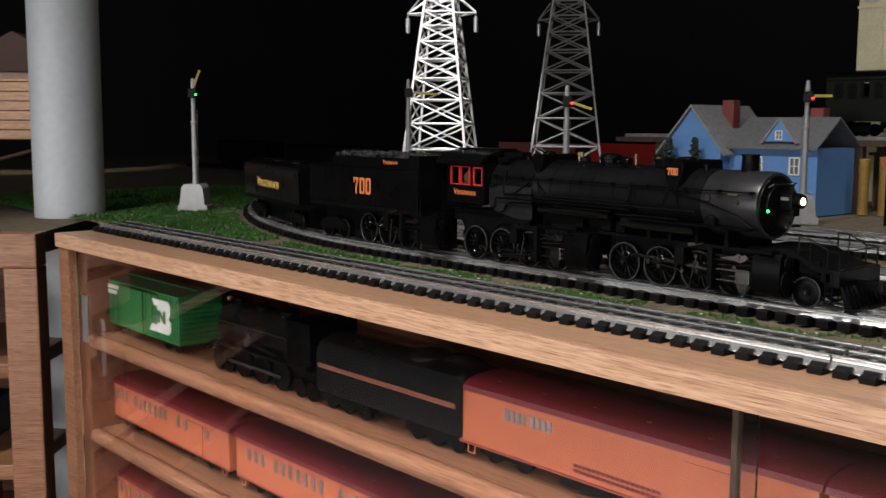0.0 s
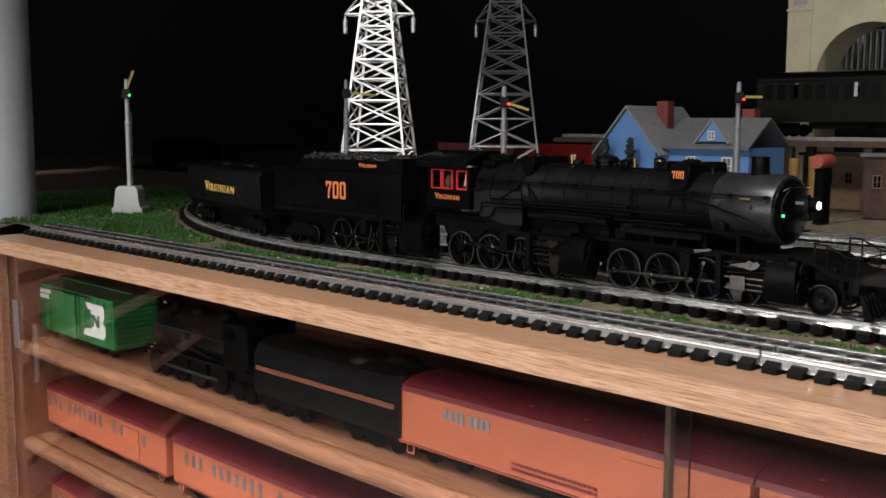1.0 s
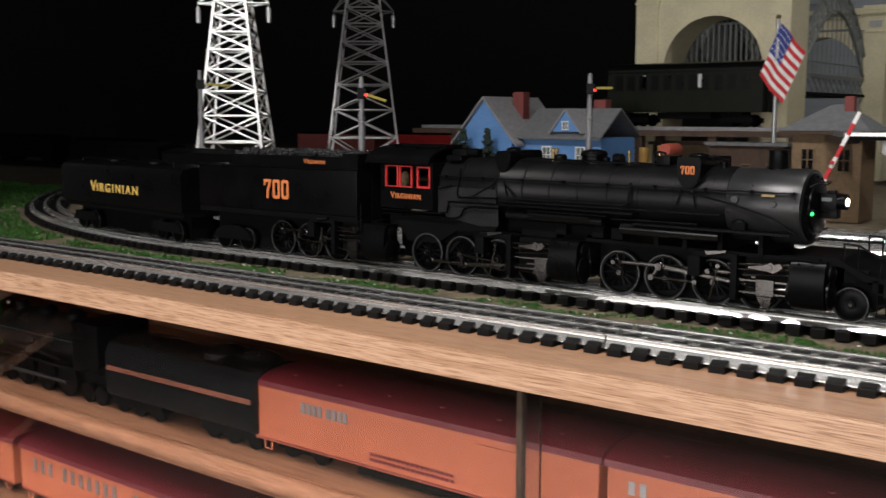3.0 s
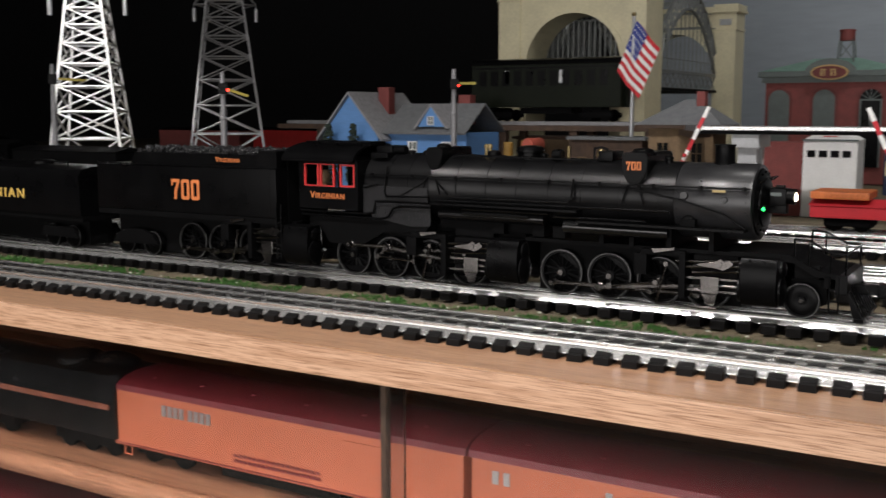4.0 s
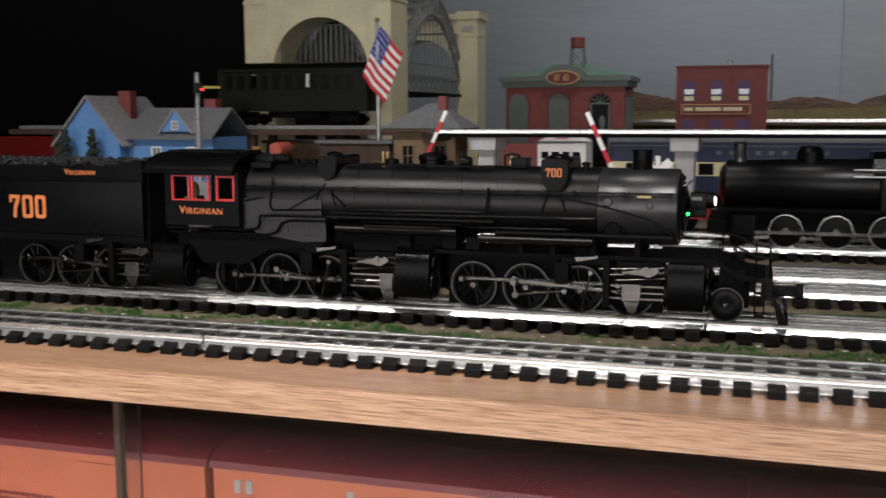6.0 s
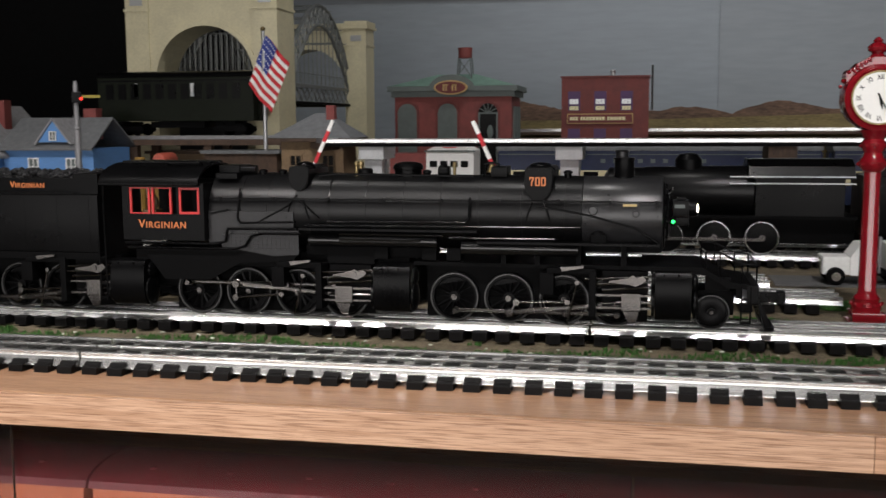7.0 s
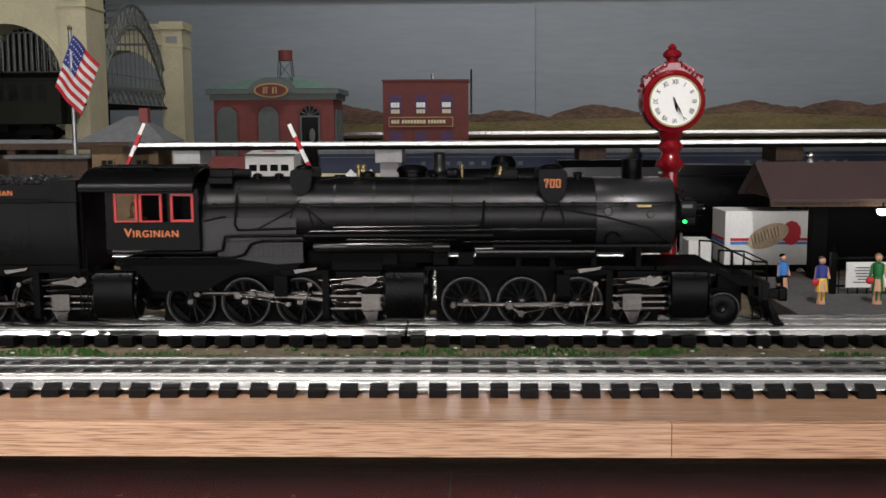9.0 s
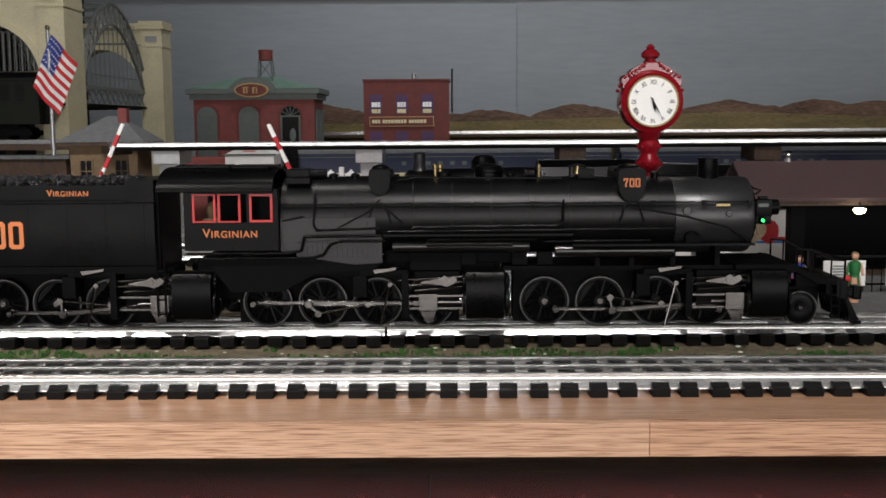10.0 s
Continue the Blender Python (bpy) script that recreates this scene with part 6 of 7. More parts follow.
def brick_store():
    c = thing("brick_store", "maroon brick three-window store with painted sign and flat roof", "building")
    x0, x1, y0, y1, top = 0.019, 0.169, 1.38, 1.50, 0.206
    part("wall", box(B(), x0, x1, y0, y1, 0, top), BRICK2, c, "maroon brick walls")
    part("coping", box(B(), x0 - 0.002, x1 + 0.002, y0 - 0.002, y1 + 0.002, top + 0.0002, top + 0.003), BRICK2, c)
    for x in (0.0410, 0.0860, 0.1310):
        for z0, z1 in ((0.1480, 0.1825), (0.080, 0.118)):
            win = part("window", box(B(), x - 0.0105, x + 0.0105, y0 - 0.0012, y0 - 0.0002, z0, z1), PURPLE, c, "window with purple blind")
            bm = B()
            for dx in (-0.0078, -0.0026, 0.0026):
                box(bm, x + dx, x + dx + 0.0046, y0 - 0.0022, y0 - 0.0013, z0 + 0.002, z0 + 0.009)
            part("lower_panes", bm, CREAMBAND if z0 > 0.1 else ALU, win)
            bm = B()
            for dx in (-0.0078, -0.0026, 0.0026):
                box(bm, x + dx, x + dx + 0.0046, y0 - 0.0022, y0 - 0.0013, z0 + 0.0125, z0 + 0.021)
            part("upper_panes", bm, ALU, win)
            part("window_sill", box(B(), x - 0.0125, x + 0.0125, y0 - 0.004, y0 - 0.0023, z0 - 0.002, z0 + 0.0008), BRICK2, win)
    sg = part("sign", box(B(), 0.0290, 0.1425, y0 - 0.003, y0 - 0.0005, 0.1265, 0.1440), GILT, c, "gilt framed sign board")
    part("sign_field", box(B(), 0.0305, 0.1410, y0 - 0.0038, y0 - 0.0031, 0.1280, 0.1425), BRICK2, sg)
    bm = B()
    x = 0.034
    rnd = random.Random(4)
    for n in (3, 8, 6):
        for _ in range(n):
            w = rnd.uniform(0.0035, 0.0050)
            box(bm, x, x + w, y0 - 0.0044, y0 - 0.0039, 0.1325, 0.1385)
            x += w + 0.0011
        x += 0.0035
    part("sign_bars", bm, CREAMBAND, sg)
    part("roof_vent", lathe(B(), [(0.0035, top + 0.003), (0.0035, top + 0.011), (0.0055, top + 0.012), (0.003, top + 0.015)], "z", (0.106, 1.42, 0), 12), ALU, c)
    part("flue_pipe", rod(B(), (0.1745, 1.385, 0.150), (0.1745, 1.385, 0.226), 0.0018, seg=8), CHROME, c, "bright vent pipe")
    return c


brick_store()


def yard_office():
    c = thing("yard_office", "tan yard office with a grey hip roof and red chimney", "building", pose(-0.2595, 0.87, 0))
    part("wall", box(B(), -0.042, 0.042, -0.03, 0.03, 0, 0.108), TANWALL, c, "tan plank walls")
    bm = B()
    v = [bm.verts.new(q) for q in ((-0.056, -0.045, 0.111), (0.056, -0.045, 0.111), (0.056, 0.045, 0.111), (-0.056, 0.045, 0.111), (-0.004, 0, 0.143), (0.014, 0, 0.143))]
    for q in ((0, 1, 5, 4), (1, 2, 5), (2, 3, 4, 5), (3, 0, 4), (3, 2, 1, 0)):
        bm.faces.new([v[i] for i in q])
    part("roof", bm, SHINGLE_DK, c, "grey shingle hip roof")
    part("fascia", box(B(), -0.055, 0.055, -0.044, 0.044, 0.1065, 0.1108), BROWN, c)
    part("chimney", box(B(), 0.014, 0.025, -0.012, 0.0, 0.125, 0.153, 0.0008), BRICK, c, "red brick chimney")
    for x in (-0.022, 0.022):
        window(c, x, -0.0305, 0.075, 0.014, 0.026, TANWALL, BLACK)
    return c


yard_office()


def white_shed():
    c = thing("engine_shed", "small white shed with an arched sign top and row of panes", "shed", pose(-0.081, 0.86, 0))
    out = [(-0.031, 0)] + [(-0.031 + 0.062 * k / 12, 0.094 + 0.0105 * math.sin(math.pi * k / 12)) for k in range(13)] + [(0.031, 0)]
    part("wall", prism(B(), out, "y", -0.002, 0.05), WHITE, c, "white painted front")
    part("cornice", box(B(), -0.033, 0.033, -0.004, -0.0022, 0.0925, 0.0945), SHUTTER, c)
    for k in range(4):
        part("pane", box(B(), -0.026 + 0.0135 * k, -0.0165 + 0.0135 * k, -0.0035, -0.0022, 0.073, 0.081), BLACK, c)
    bm = B()
    for z, w in ((0.1005, 0.020), (0.0975, 0.008)):
        box(bm, -w, w, -0.0030, -0.0022, z, z + 0.0012)
    part("sign_bars", bm, FLAGRED, c, "red painted sign lines")
    part("side_wall", box(B(), -0.08, -0.0315, 0.0, 0.05, 0, 0.09), BRICK, c)
    return c


white_shed()


def clutter_building(name, label, x0, x1, y0, y1, h, material, roof):
    c = thing(name, label, "building")
    part("wall", box(B(), x0, x1, y0, y1, 0, h), material, c)
    part("roof", box(B(), x0 - 0.006, x1 + 0.006, y0 - 0.006, y1 + 0.006, h + 0.0003, h + 0.005), roof, c)
    n = max(1, int((x1 - x0) / 0.03))
    for k in range(n):
        window(c, x0 + (k + 0.5) * (x1 - x0) / n, y0 - 0.0005, h * 0.6, 0.010, 0.016, TANWALL, BLACK)
    return c


clutter_building("freight_shed", "low tan freight shed under the elevated line", -0.62, -0.50, 1.10, 1.16, 0.082, TANWALL, BROWN)
clutter_building("freight_shed", "low brown freight shed under the elevated line", -0.47, -0.36, 0.98, 1.03, 0.086, BROWN, SHINGLE_DK)
for x, y, h in ((-0.575, 0.98, 0.080), (-0.550, 0.99, 0.083)):
    c = thing("oil_drum", "yellow storage drum beside the signal", "drum", pose(x, y, 0), "yellow drums")
    part("shell", lathe(B(), [(0.0070, 0), (0.0070, h - 0.02), (0.0076, h - 0.018), (0.0076, h), (0.006, h + 0.001)], "z", (0, 0, 0), 18), mat("drum_yellow", (0.28, 0.16, 0.035), 0.5), c, "", True)
c = thing("drum_car", "orange drum lying on a stand", "drum", pose(-0.475, 0.86, 0))
part("drum", lathe(B(), [(0.0085, -0.02), (0.0095, -0.018), (0.0095, 0.018), (0.0085, 0.02)], "y", (0, 0, 0.082), 22), mat("drum_orange", (0.34, 0.07, 0.045), 0.45), c, "orange drum", True)
part("stand", box(B(), -0.006, 0.006, -0.012, 0.012, 0, 0.073), BLACK_MATT, c)


# ---- crossing ----
def striped_arm(parent, a, b, n, r):
    a, b = Vector(a), Vector(b)
    for k in range(n):
        p, q = a + (b - a) * (k / n), a + (b - a) * ((k + 1) / n)
        d = (b - a).normalized()
        side = Vector((d.z, 0, -d.x)) * r
        bm = B()
        v = [bm.verts.new(p + side * s + Vector((0, h, 0))) for h in (-0.0012, 0.0012) for s in (-1, 1)] + [bm.verts.new(q + side * s * 0.93 + Vector((0, h, 0))) for h in (-0.0012, 0.0012) for s in (-1, 1)]
        for f in ((0, 1, 3, 2), (4, 6, 7, 5), (0, 4, 5, 1), (2, 3, 7, 6), (0, 2, 6, 4), (1, 5, 7, 3)):
            bm.faces.new([v[i] for i in f])
        part("arm_stripe", bm, WHITE if (n - k) % 2 else FLAGRED, parent)


def crossing_gate(label, base, a, b):
    c = thing("crossing_gate", label, "gate")
    x, y = base
    part("base", box(B(), x - 0.012, x + 0.012, y - 0.010, y + 0.010, 0, 0.010, 0.001), SILVER_PAINT, c)
    part("post", box(B(), x - 0.005, x + 0.005, y - 0.005, y + 0.005, 0.0102, 0.042, 0.001), SILVER_PAINT, c)
    part("counterweight", box(B(), a[0] - 0.010, a[0] + 0.012, a[1] - 0.004, a[1] + 0.004, a[2] - 0.014, a[2] - 0.001, 0.002), WHITE, c)
    striped_arm(c, a, b, 9, 0.0017)
    part("lamp", ball(B(), ((a[0] + b[0]) / 2, a[1] - 0.004, (a[2] + b[2]) / 2), 0.0020), FLAGRED, c)
    return c


crossing_gate("raised red and white striped crossing gate", (-0.1800, 0.53), (-0.1770, 0.53, 0.040), (-0.1345, 0.53, 0.1325))
crossing_gate("raised red and white striped crossing gate leaning to the track", (0.0690, 0.42), (0.0660, 0.42, 0.036), (0.0225, 0.42, 0.1310))


def crossbuck():
    c = thing("crossbuck_sign", "white crossbuck with twin red warning lamps on a post", "sign", pose(0.0745, 0.492, 0))
    part("post", rod(B(), (0, 0.003, 0), (0, 0.003, 0.092), 0.0024, seg=10), WHITE, c)
    for a in (45, -45):
        part("blade", box(B(), -0.0165, 0.0165, -0.0018 - 0.001 * (a > 0), -0.0008 - 0.001 * (a > 0), -0.0036, 0.0036), WHITE, c, m=pose(0, 0, 0.076, 0, a, 0))
    for x in (-0.010, 0.010):
        lp = part("lamp_hood", lathe(B(), [(0.0052, -0.004), (0.0052, 0.004), (0.003, 0.005)], "y", (x, 0, 0.050), 16), BLACK, c)
        part("lamp_lens", lathe(B(), [(0.003, -0.0046), (0.0032, -0.0041)], "y", (x, 0, 0.050), 14), FLAGRED, lp)
    part("base", box(B(), -0.008, 0.008, -0.006, 0.010, 0, 0.006), WHITE, c)
    return c


crossbuck()
c = freight_car("low red flat car with an orange load end", pose(0.030, 0.64, 0), 0.17, 0.036, FLAGRED, top=FLAGRED, name="flat_car")
part("load", box(B(), -0.085, -0.03, -0.0275, 0.0275, 0.0425, 0.050, 0.002), mat("orange_load", (0.55, 0.15, 0.04), 0.5), c)


# ---- second locomotive ----
def switcher():
    c = thing("black_switcher", "black steam switcher with bright wheel rims standing on the yard track", "locomotive", pose(0, 0.535, 0))
    part("boiler", lathe(B(), [(0.018, 0.131), (0.0215, 0.133), (0.0215, 0.165), (0.0222, 0.166), (0.0235, 0.235), (0.0235, 0.262)], "x", (0, 0, 0.066), 36), BOILER, c, "", True)
    part("smokebox_door", lathe(B(), [(0.003, 0.126), (0.012, 0.1275), (0.018, 0.1305)], "x", (0, 0, 0.066), 28), BLACK, c, "", True)
    part("smokestack", lathe(B(), [(0.008, 0.086), (0.006, 0.090), (0.0055, 0.102), (0.007, 0.1025), (0.005, 0.104)], "z", (0.1445, 0, 0), 18), GRAPHITE, c, "", True)
    part("steam_dome", lathe(B(), [(0.012, 0.086), (0.012, 0.095), (0.008, 0.100), (0.002, 0.101)], "z", (0.205, 0, 0), 20), BLACK, c, "", True)
    bm = box(B(), 0.263, 0.338, -0.028, 0.028, 0.046, 0.079)
    prism(bm, [(-0.031, 0.079), (-0.026, 0.090), (-0.012, 0.096), (0.012, 0.096), (0.026, 0.090), (0.031, 0.079)], "x", 0.256, 0.346)
    part("cab", bm, BLACK, c, "black cab with curved roof")
    bm = B()
    for z in (0.081, 0.075):
        rod(bm, (0.240, -0.0315, z), (0.346, -0.0315, z), 0.0007, seg=6)
    part("handrail", bm, ALU, c, "bright handrail")
    bm = box(B(), 0.353, 0.50, -0.027, 0.027, 0.030, 0.082, 0.001)
    prism(bm, [(0.36, 0.082), (0.49, 0.082), (0.48, 0.090), (0.37, 0.092)], "y", -0.022, 0.022)
    part("tender_tank", bm, BLACK, c, "black tender tank")
    bm = box(B(), 0.135, 0.35, -0.013, 0.013, 0.020, 0.045)
    box(bm, 0.353, 0.50, -0.020, 0.020, 0.020, 0.0295)
    box(bm, 0.125, 0.35, -0.027, 0.027, 0.043, 0.0458)
    box(bm, 0.118, 0.135, -0.024, 0.024, 0.022, 0.034, 0.001)
    part("frame", bm, BLACK_MATT, c)
    for x in (0.186, 0.228, 0.270):
        bm = B()
        rim = 0.0148
        lathe(bm, [(rim * 0.86, -0.0185), (rim, -0.0182), (rim, -0.0150), (rim * 0.86, -0.0148)], "y", (0, 0, 0), 30)
        w = part("driving_wheel", bm, BLACK, c, "spoked wheel", True, pose(x, 0, TRACK_Z + rim))
        bm = ring(B(), rim * 0.97, 0.0008, -0.0190)
        part("tyre", bm, CHROME, w, "bright steel tyre")
        bm = rod(B(), (0, -0.0215, 0), (0, -0.0185, 0), 0.0030, seg=12)
        part("hub", bm, STEEL, w)
    bm = box(B(), 0.160, 0.272, -0.0240, -0.0222, 0.0225, 0.0255)
    box(bm, 0.150, 0.160, -0.0255, -0.0150, 0.018, 0.033, 0.001)
    part("side_rod", bm, STEEL, c, "steel side rod")
    part("cylinder", box(B(), 0.138, 0.160, -0.029, -0.0135, 0.019, 0.040, 0.003), BLACK, c)
    for x in (0.146, 0.378, 0.402, 0.455, 0.480):
        bm = B()
        for y in (-0.0165, 0.0165):
            rod(bm, (0, y - 0.002, 0), (0, y + 0.002, 0), 0.0090, seg=18)
        part("small_wheel", bm, BLACK, c, "", True, pose(x, 0, TRACK_Z + 0.0090))
    return c


switcher()


# ---- clock ----
def street_clock():
    c = thing("street_clock", "ornate gloss red cast street clock with a white dial", "clock", pose(0.3055, 0.240, 0))
    bm = B()
    for k, (w, z0, z1) in enumerate(((0.0118, 0.0, 0.004), (0.0100, 0.0042, 0.0100))):
        box(bm, -w, w, -w, w, z0, z1, 0.0010)
    part("base", bm, CLOCKRED, c, "stepped red base", True)
    bm = lathe(B(), [(0.0092, 0.0101), (0.0095, 0.0135), (0.0078, 0.0160), (0.0084, 0.0185), (0.0060, 0.0215), (0.0056, 0.0240), (0.0049, 0.0860), (0.0052, 0.0980), (0.0060, 0.0985), (0.0082, 0.1015), (0.0086, 0.1045), (0.0064, 0.1075), (0.0056, 0.1100), (0.0072, 0.1130), (0.0076, 0.1160), (0.0060, 0.1185), (0.0085, 0.1225), (0.0095, 0.1240)], "z", (0, 0, 0), 28)
    for z, r, n in ((0.1030, 0.0086, 10), (0.0150, 0.0092, 10), (0.1145, 0.0074, 8)):
        for k in range(n):
            a = 2 * math.pi * k / n
            ball(bm, (r * math.cos(a), r * math.sin(a), z), 0.0014, sub=1)
    part("post", bm, CLOCKRED, c, "turned red post", True)
    cz = 0.1437
    bm = lathe(B(), [(0.0165, -0.0105), (0.0178, -0.0112), (0.0200, -0.0100), (0.0206, -0.0060), (0.0206, 0.0060), (0.0200, 0.0100), (0.0178, 0.0112), (0.0165, 0.0105)], "y", (0, 0, cz), 48)
    part("drum", bm, CLOCKRED, c, "round red clock drum", True)
    bm = B()
    for s in (-1, 1):
        for k in range(7):
            a = radians(90 + s * (14 + 9.5 * k))
            ball(bm, (0.0222 * math.cos(a), 0, cz + 0.0222 * math.sin(a)), 0.0019 - 0.00010 * k, (1, 1.6, 1), 2)
    half = [(0.0185, 0.0085), (0.0192, 0.0150), (0.0178, 0.0172), (0.0150, 0.0180), (0.0124, 0.0212), (0.0094, 0.0226), (0.0060, 0.0248)]
    prism(bm, [(x, cz + z) for x, z in half] + [(-x, cz + z) for x, z in half[::-1]], "y", -0.0070, 0.0070)
    for s in (-1, 1):
        for k in range(6):
            u, w = s * (0.0175 - 0.0024 * k), cz + 0.0158 + 0.0014 * k
            ball(bm, (u, -0.0072, w), 0.0013, sub=2)
            ball(bm, (u * 0.80, -0.0074, w + 0.0004 * k), 0.0010, sub=2)
    part("crest", bm, CLOCKRED, c, "scrolled crest", True)
    bm = lathe(B(), [(0.0065, cz + 0.0242), (0.0040, cz + 0.0262), (0.0034, cz + 0.0275), (0.0058, cz + 0.0290), (0.0062, cz + 0.0310), (0.0042, cz + 0.0330), (0.0022, cz + 0.0340), (0.0030, cz + 0.0350), (0.0008, cz + 0.0372)], "z", (0, 0, 0), 20)
    part("finial", bm, CLOCKRED, c, "turned red finial", True)
    dl = part("dial", lathe(B(), [(0.0158, -0.0122), (0.0158, -0.0113)], "y", (0, 0, cz), 48), DIAL, c, "white dial")
    bm = ring(B(), 0.0160, 0.0006, -0.0122, cz, 48)
    part("bezel", bm, BRASS, dl, "thin gilt bezel")
    for k, mark in enumerate(("XII", "I", "II", "III", "IIII", "V", "VI", "VII", "VIII", "IX", "X", "XI")):
        words("numeral", mark, 0.0042, BLACK, dl, pose(0, 0, cz, 0, 30 * k, 0) @ pose(0, -0.0124, 0.0122), depth=0.0001, squeeze=0.8)
    part("hour_pointer", prism(B(), [(-0.0003, -0.002), (0.0003, -0.002), (0.0007, 0.0040), (0.0, 0.0072), (-0.0007, 0.0040)], "y", -0.0133, -0.0129), BLACK, dl, m=pose(0, 0, cz, 0, 168, 0))
    part("minute_pointer", prism(B(), [(-0.0003, -0.003), (0.0003, -0.003), (0.0004, 0.006), (0.0, 0.0108), (-0.0004, 0.006)], "y", -0.0140, -0.0135), BLACK, dl, m=pose(0, 0, cz, 0, 152, 0))
    return c


street_clock()


# ---- station ----
def station():
    c = thing("station_shelter", "open brown roofed station shelter with dark posts and hanging lamp", "shelter")
    part("platform", box(B(), 0.384, 1.25, 0.214, 0.375, 0.0, 0.008, 0.001), ROAD, c, "grey platform")
    part("roof", prism(B(), [(0.352, 0.0690), (0.352, 0.0715), (0.400, 0.0985), (0.448, 0.0715), (0.448, 0.0690), (0.400, 0.0955)], "x", 0.404, 1.2), ROOFBROWN, c, "brown sloping roof")
    part("fascia", box(B(), 0.405, 1.199, 0.354, 0.357, 0.0655, 0.0688), BROWN, c)
    for x in (0.446, 0.60, 0.78, 0.96):
        part("post", box(B(), x - 0.006, x + 0.006, 0.362, 0.374, 0.0082, 0.0715, 0.001), BLACK_MATT, c, "dark post")
    part("back_wall", box(B(), 0.44, 1.2, 0.425, 0.432, 0.0, 0.072), BLACK_MATT, c, "dark back wall")
    part("gable", prism(B(), [(0.360, 0.0715), (0.400, 0.0940), (0.440, 0.0715)], "x", 0.4085, 0.4105), BROWN, c)
    part("floor_board", box(B(), 0.43, 1.2, 0.376, 0.4245, 0.0, 0.0075), BROWN, c)
    lp = part("hanging_lamp", rod(B(), (0.487, 0.345, 0.064), (0.487, 0.345, 0.0688), 0.0008, seg=6), BLACK, c)
    part("lamp_globe", lathe(B(), [(0.0040, 0.0640), (0.0046, 0.0628), (0.0036, 0.0605), (0.0015, 0.0595)], "z", (0.487, 0.345, 0), 16), WARM_LAMP, lp, "lit warm lamp globe")
    return c


station()
c = thing("roof_globe", "small clear glass globe lamp on the station roof", "lamp", pose(0.4486, 0.400, 0))
part("socket", lathe(B(), [(0.0030, 0.0975), (0.0025, 0.1000), (0.0018, 0.1003)], "z", (0, 0, 0), 10), ALU, c)
part("globe", ball(B(), (0, 0, 0.1035), 0.0036), CHROME, c, "glossy bulb", True)


def platform_fence():
    c = thing("platform_fence", "black iron spiked platform fence with pale advertising boards", "fence")
    for x in [0.4325 + 0.095 * k for k in range(7)]:
        bm = box(B(), x - 0.002, x + 0.002, 0.290, 0.294, 0.0082, 0.038)
        rod(bm, (x, 0.292, 0.038), (x, 0.292, 0.0435), 0.0022, 0.0002, seg=8)
        part("post", bm, BLACK, c)
    for z in (0.0130, 0.0330):
        part("rail", box(B(), 0.4325, 1.0, 0.2915, 0.2930, z, z + 0.0015), BLACK, c)
    for k in range(84):
        x = 0.437 + 0.0067 * k
        part("picket", rod(B(), (x, 0.2922, 0.0082), (x, 0.2922, 0.0385), 0.0005, 0.0003, seg=4), BLACK, c)
    for x in (0.4410, 0.4860, 0.545, 0.62):
        bd = part("advert_board", box(B(), x, x + 0.030, 0.2890, 0.2902, 0.0130, 0.0312), WHITE, c, "white advertising board")
        bm = B()
        rnd = random.Random(int(x * 1000))
        for k in range(6):
            box(bm, x + 0.004 + rnd.uniform(0, 0.006), x + 0.018 + rnd.uniform(0, 0.008), 0.2884, 0.2889, 0.0165 + 0.0021 * k, 0.0172 + 0.0021 * k)
        part("printed_lines", bm, FLAGRED if x > 0.46 else SHUTTER, bd)
    return c


platform_fence()


def figure(label, x, y, h, top, bottom, hair, turn, bag):
    """A painted metal passenger figurine, one plain mesh."""
    s = h / 0.034
    bm = B()
    lathe(bm, [(0.0032 * s, 0.0), (0.0030 * s, 0.002 * s)], "z", (0, 0, 0), 12)
    rod(bm, (-0.0015 * s, 0, 0.002 * s), (-0.0015 * s, 0, 0.012 * s), 0.0013 * s, seg=8)
    rod(bm, (0.0015 * s, 0, 0.002 * s), (0.0015 * s, 0, 0.012 * s), 0.0013 * s, seg=8)
    k0 = len(bm.faces)
    lathe(bm, [(0.0048 * s, 0.009 * s), (0.0036 * s, 0.017 * s), (0.0030 * s, 0.0185 * s)], "z", (0, 0, 0), 14)
    k1 = len(bm.faces)
    lathe(bm, [(0.0031 * s, 0.0186 * s), (0.0040 * s, 0.0240 * s), (0.0036 * s, 0.0270 * s), (0.0012 * s, 0.0280 * s)], "z", (0, 0, 0), 14)
    for q in (-1, 1):
        rod(bm, (q * 0.0036 * s, 0, 0.0262 * s), (q * 0.0052 * s, -0.001 * s, 0.0180 * s), 0.0011 * s, seg=8)
    k2 = len(bm.faces)
    ball(bm, (0, 0, 0.0308 * s), 0.0025 * s, (1, 1, 1.15))
    k3 = len(bm.faces)
    ball(bm, (0, 0.0005 * s, 0.0320 * s), 0.0024 * s, (1.05, 1.05, 0.8))
    k4 = len(bm.faces)
    ball(bm, (-0.0052 * s, -0.0015 * s, 0.0158 * s), 0.0026 * s, (1.1, 0.6, 1))
    bm.faces.ensure_lookup_table()
    for i, f in enumerate(bm.faces):
        f.material_index = 0 if i < k0 else 1 if i < k1 else 2 if i < k2 else 0 if i < k3 else 3 if i < k4 else 4
    ob = part("figurine", bm, SKIN, None, label, True, pose(x, y, 0.0081, 0, 0, turn))
    for m in (bottom, top, hair, bag):
        ob.data.materials.append(m)
    return tagged(ob, "", "figurine", "passengers on the platform")


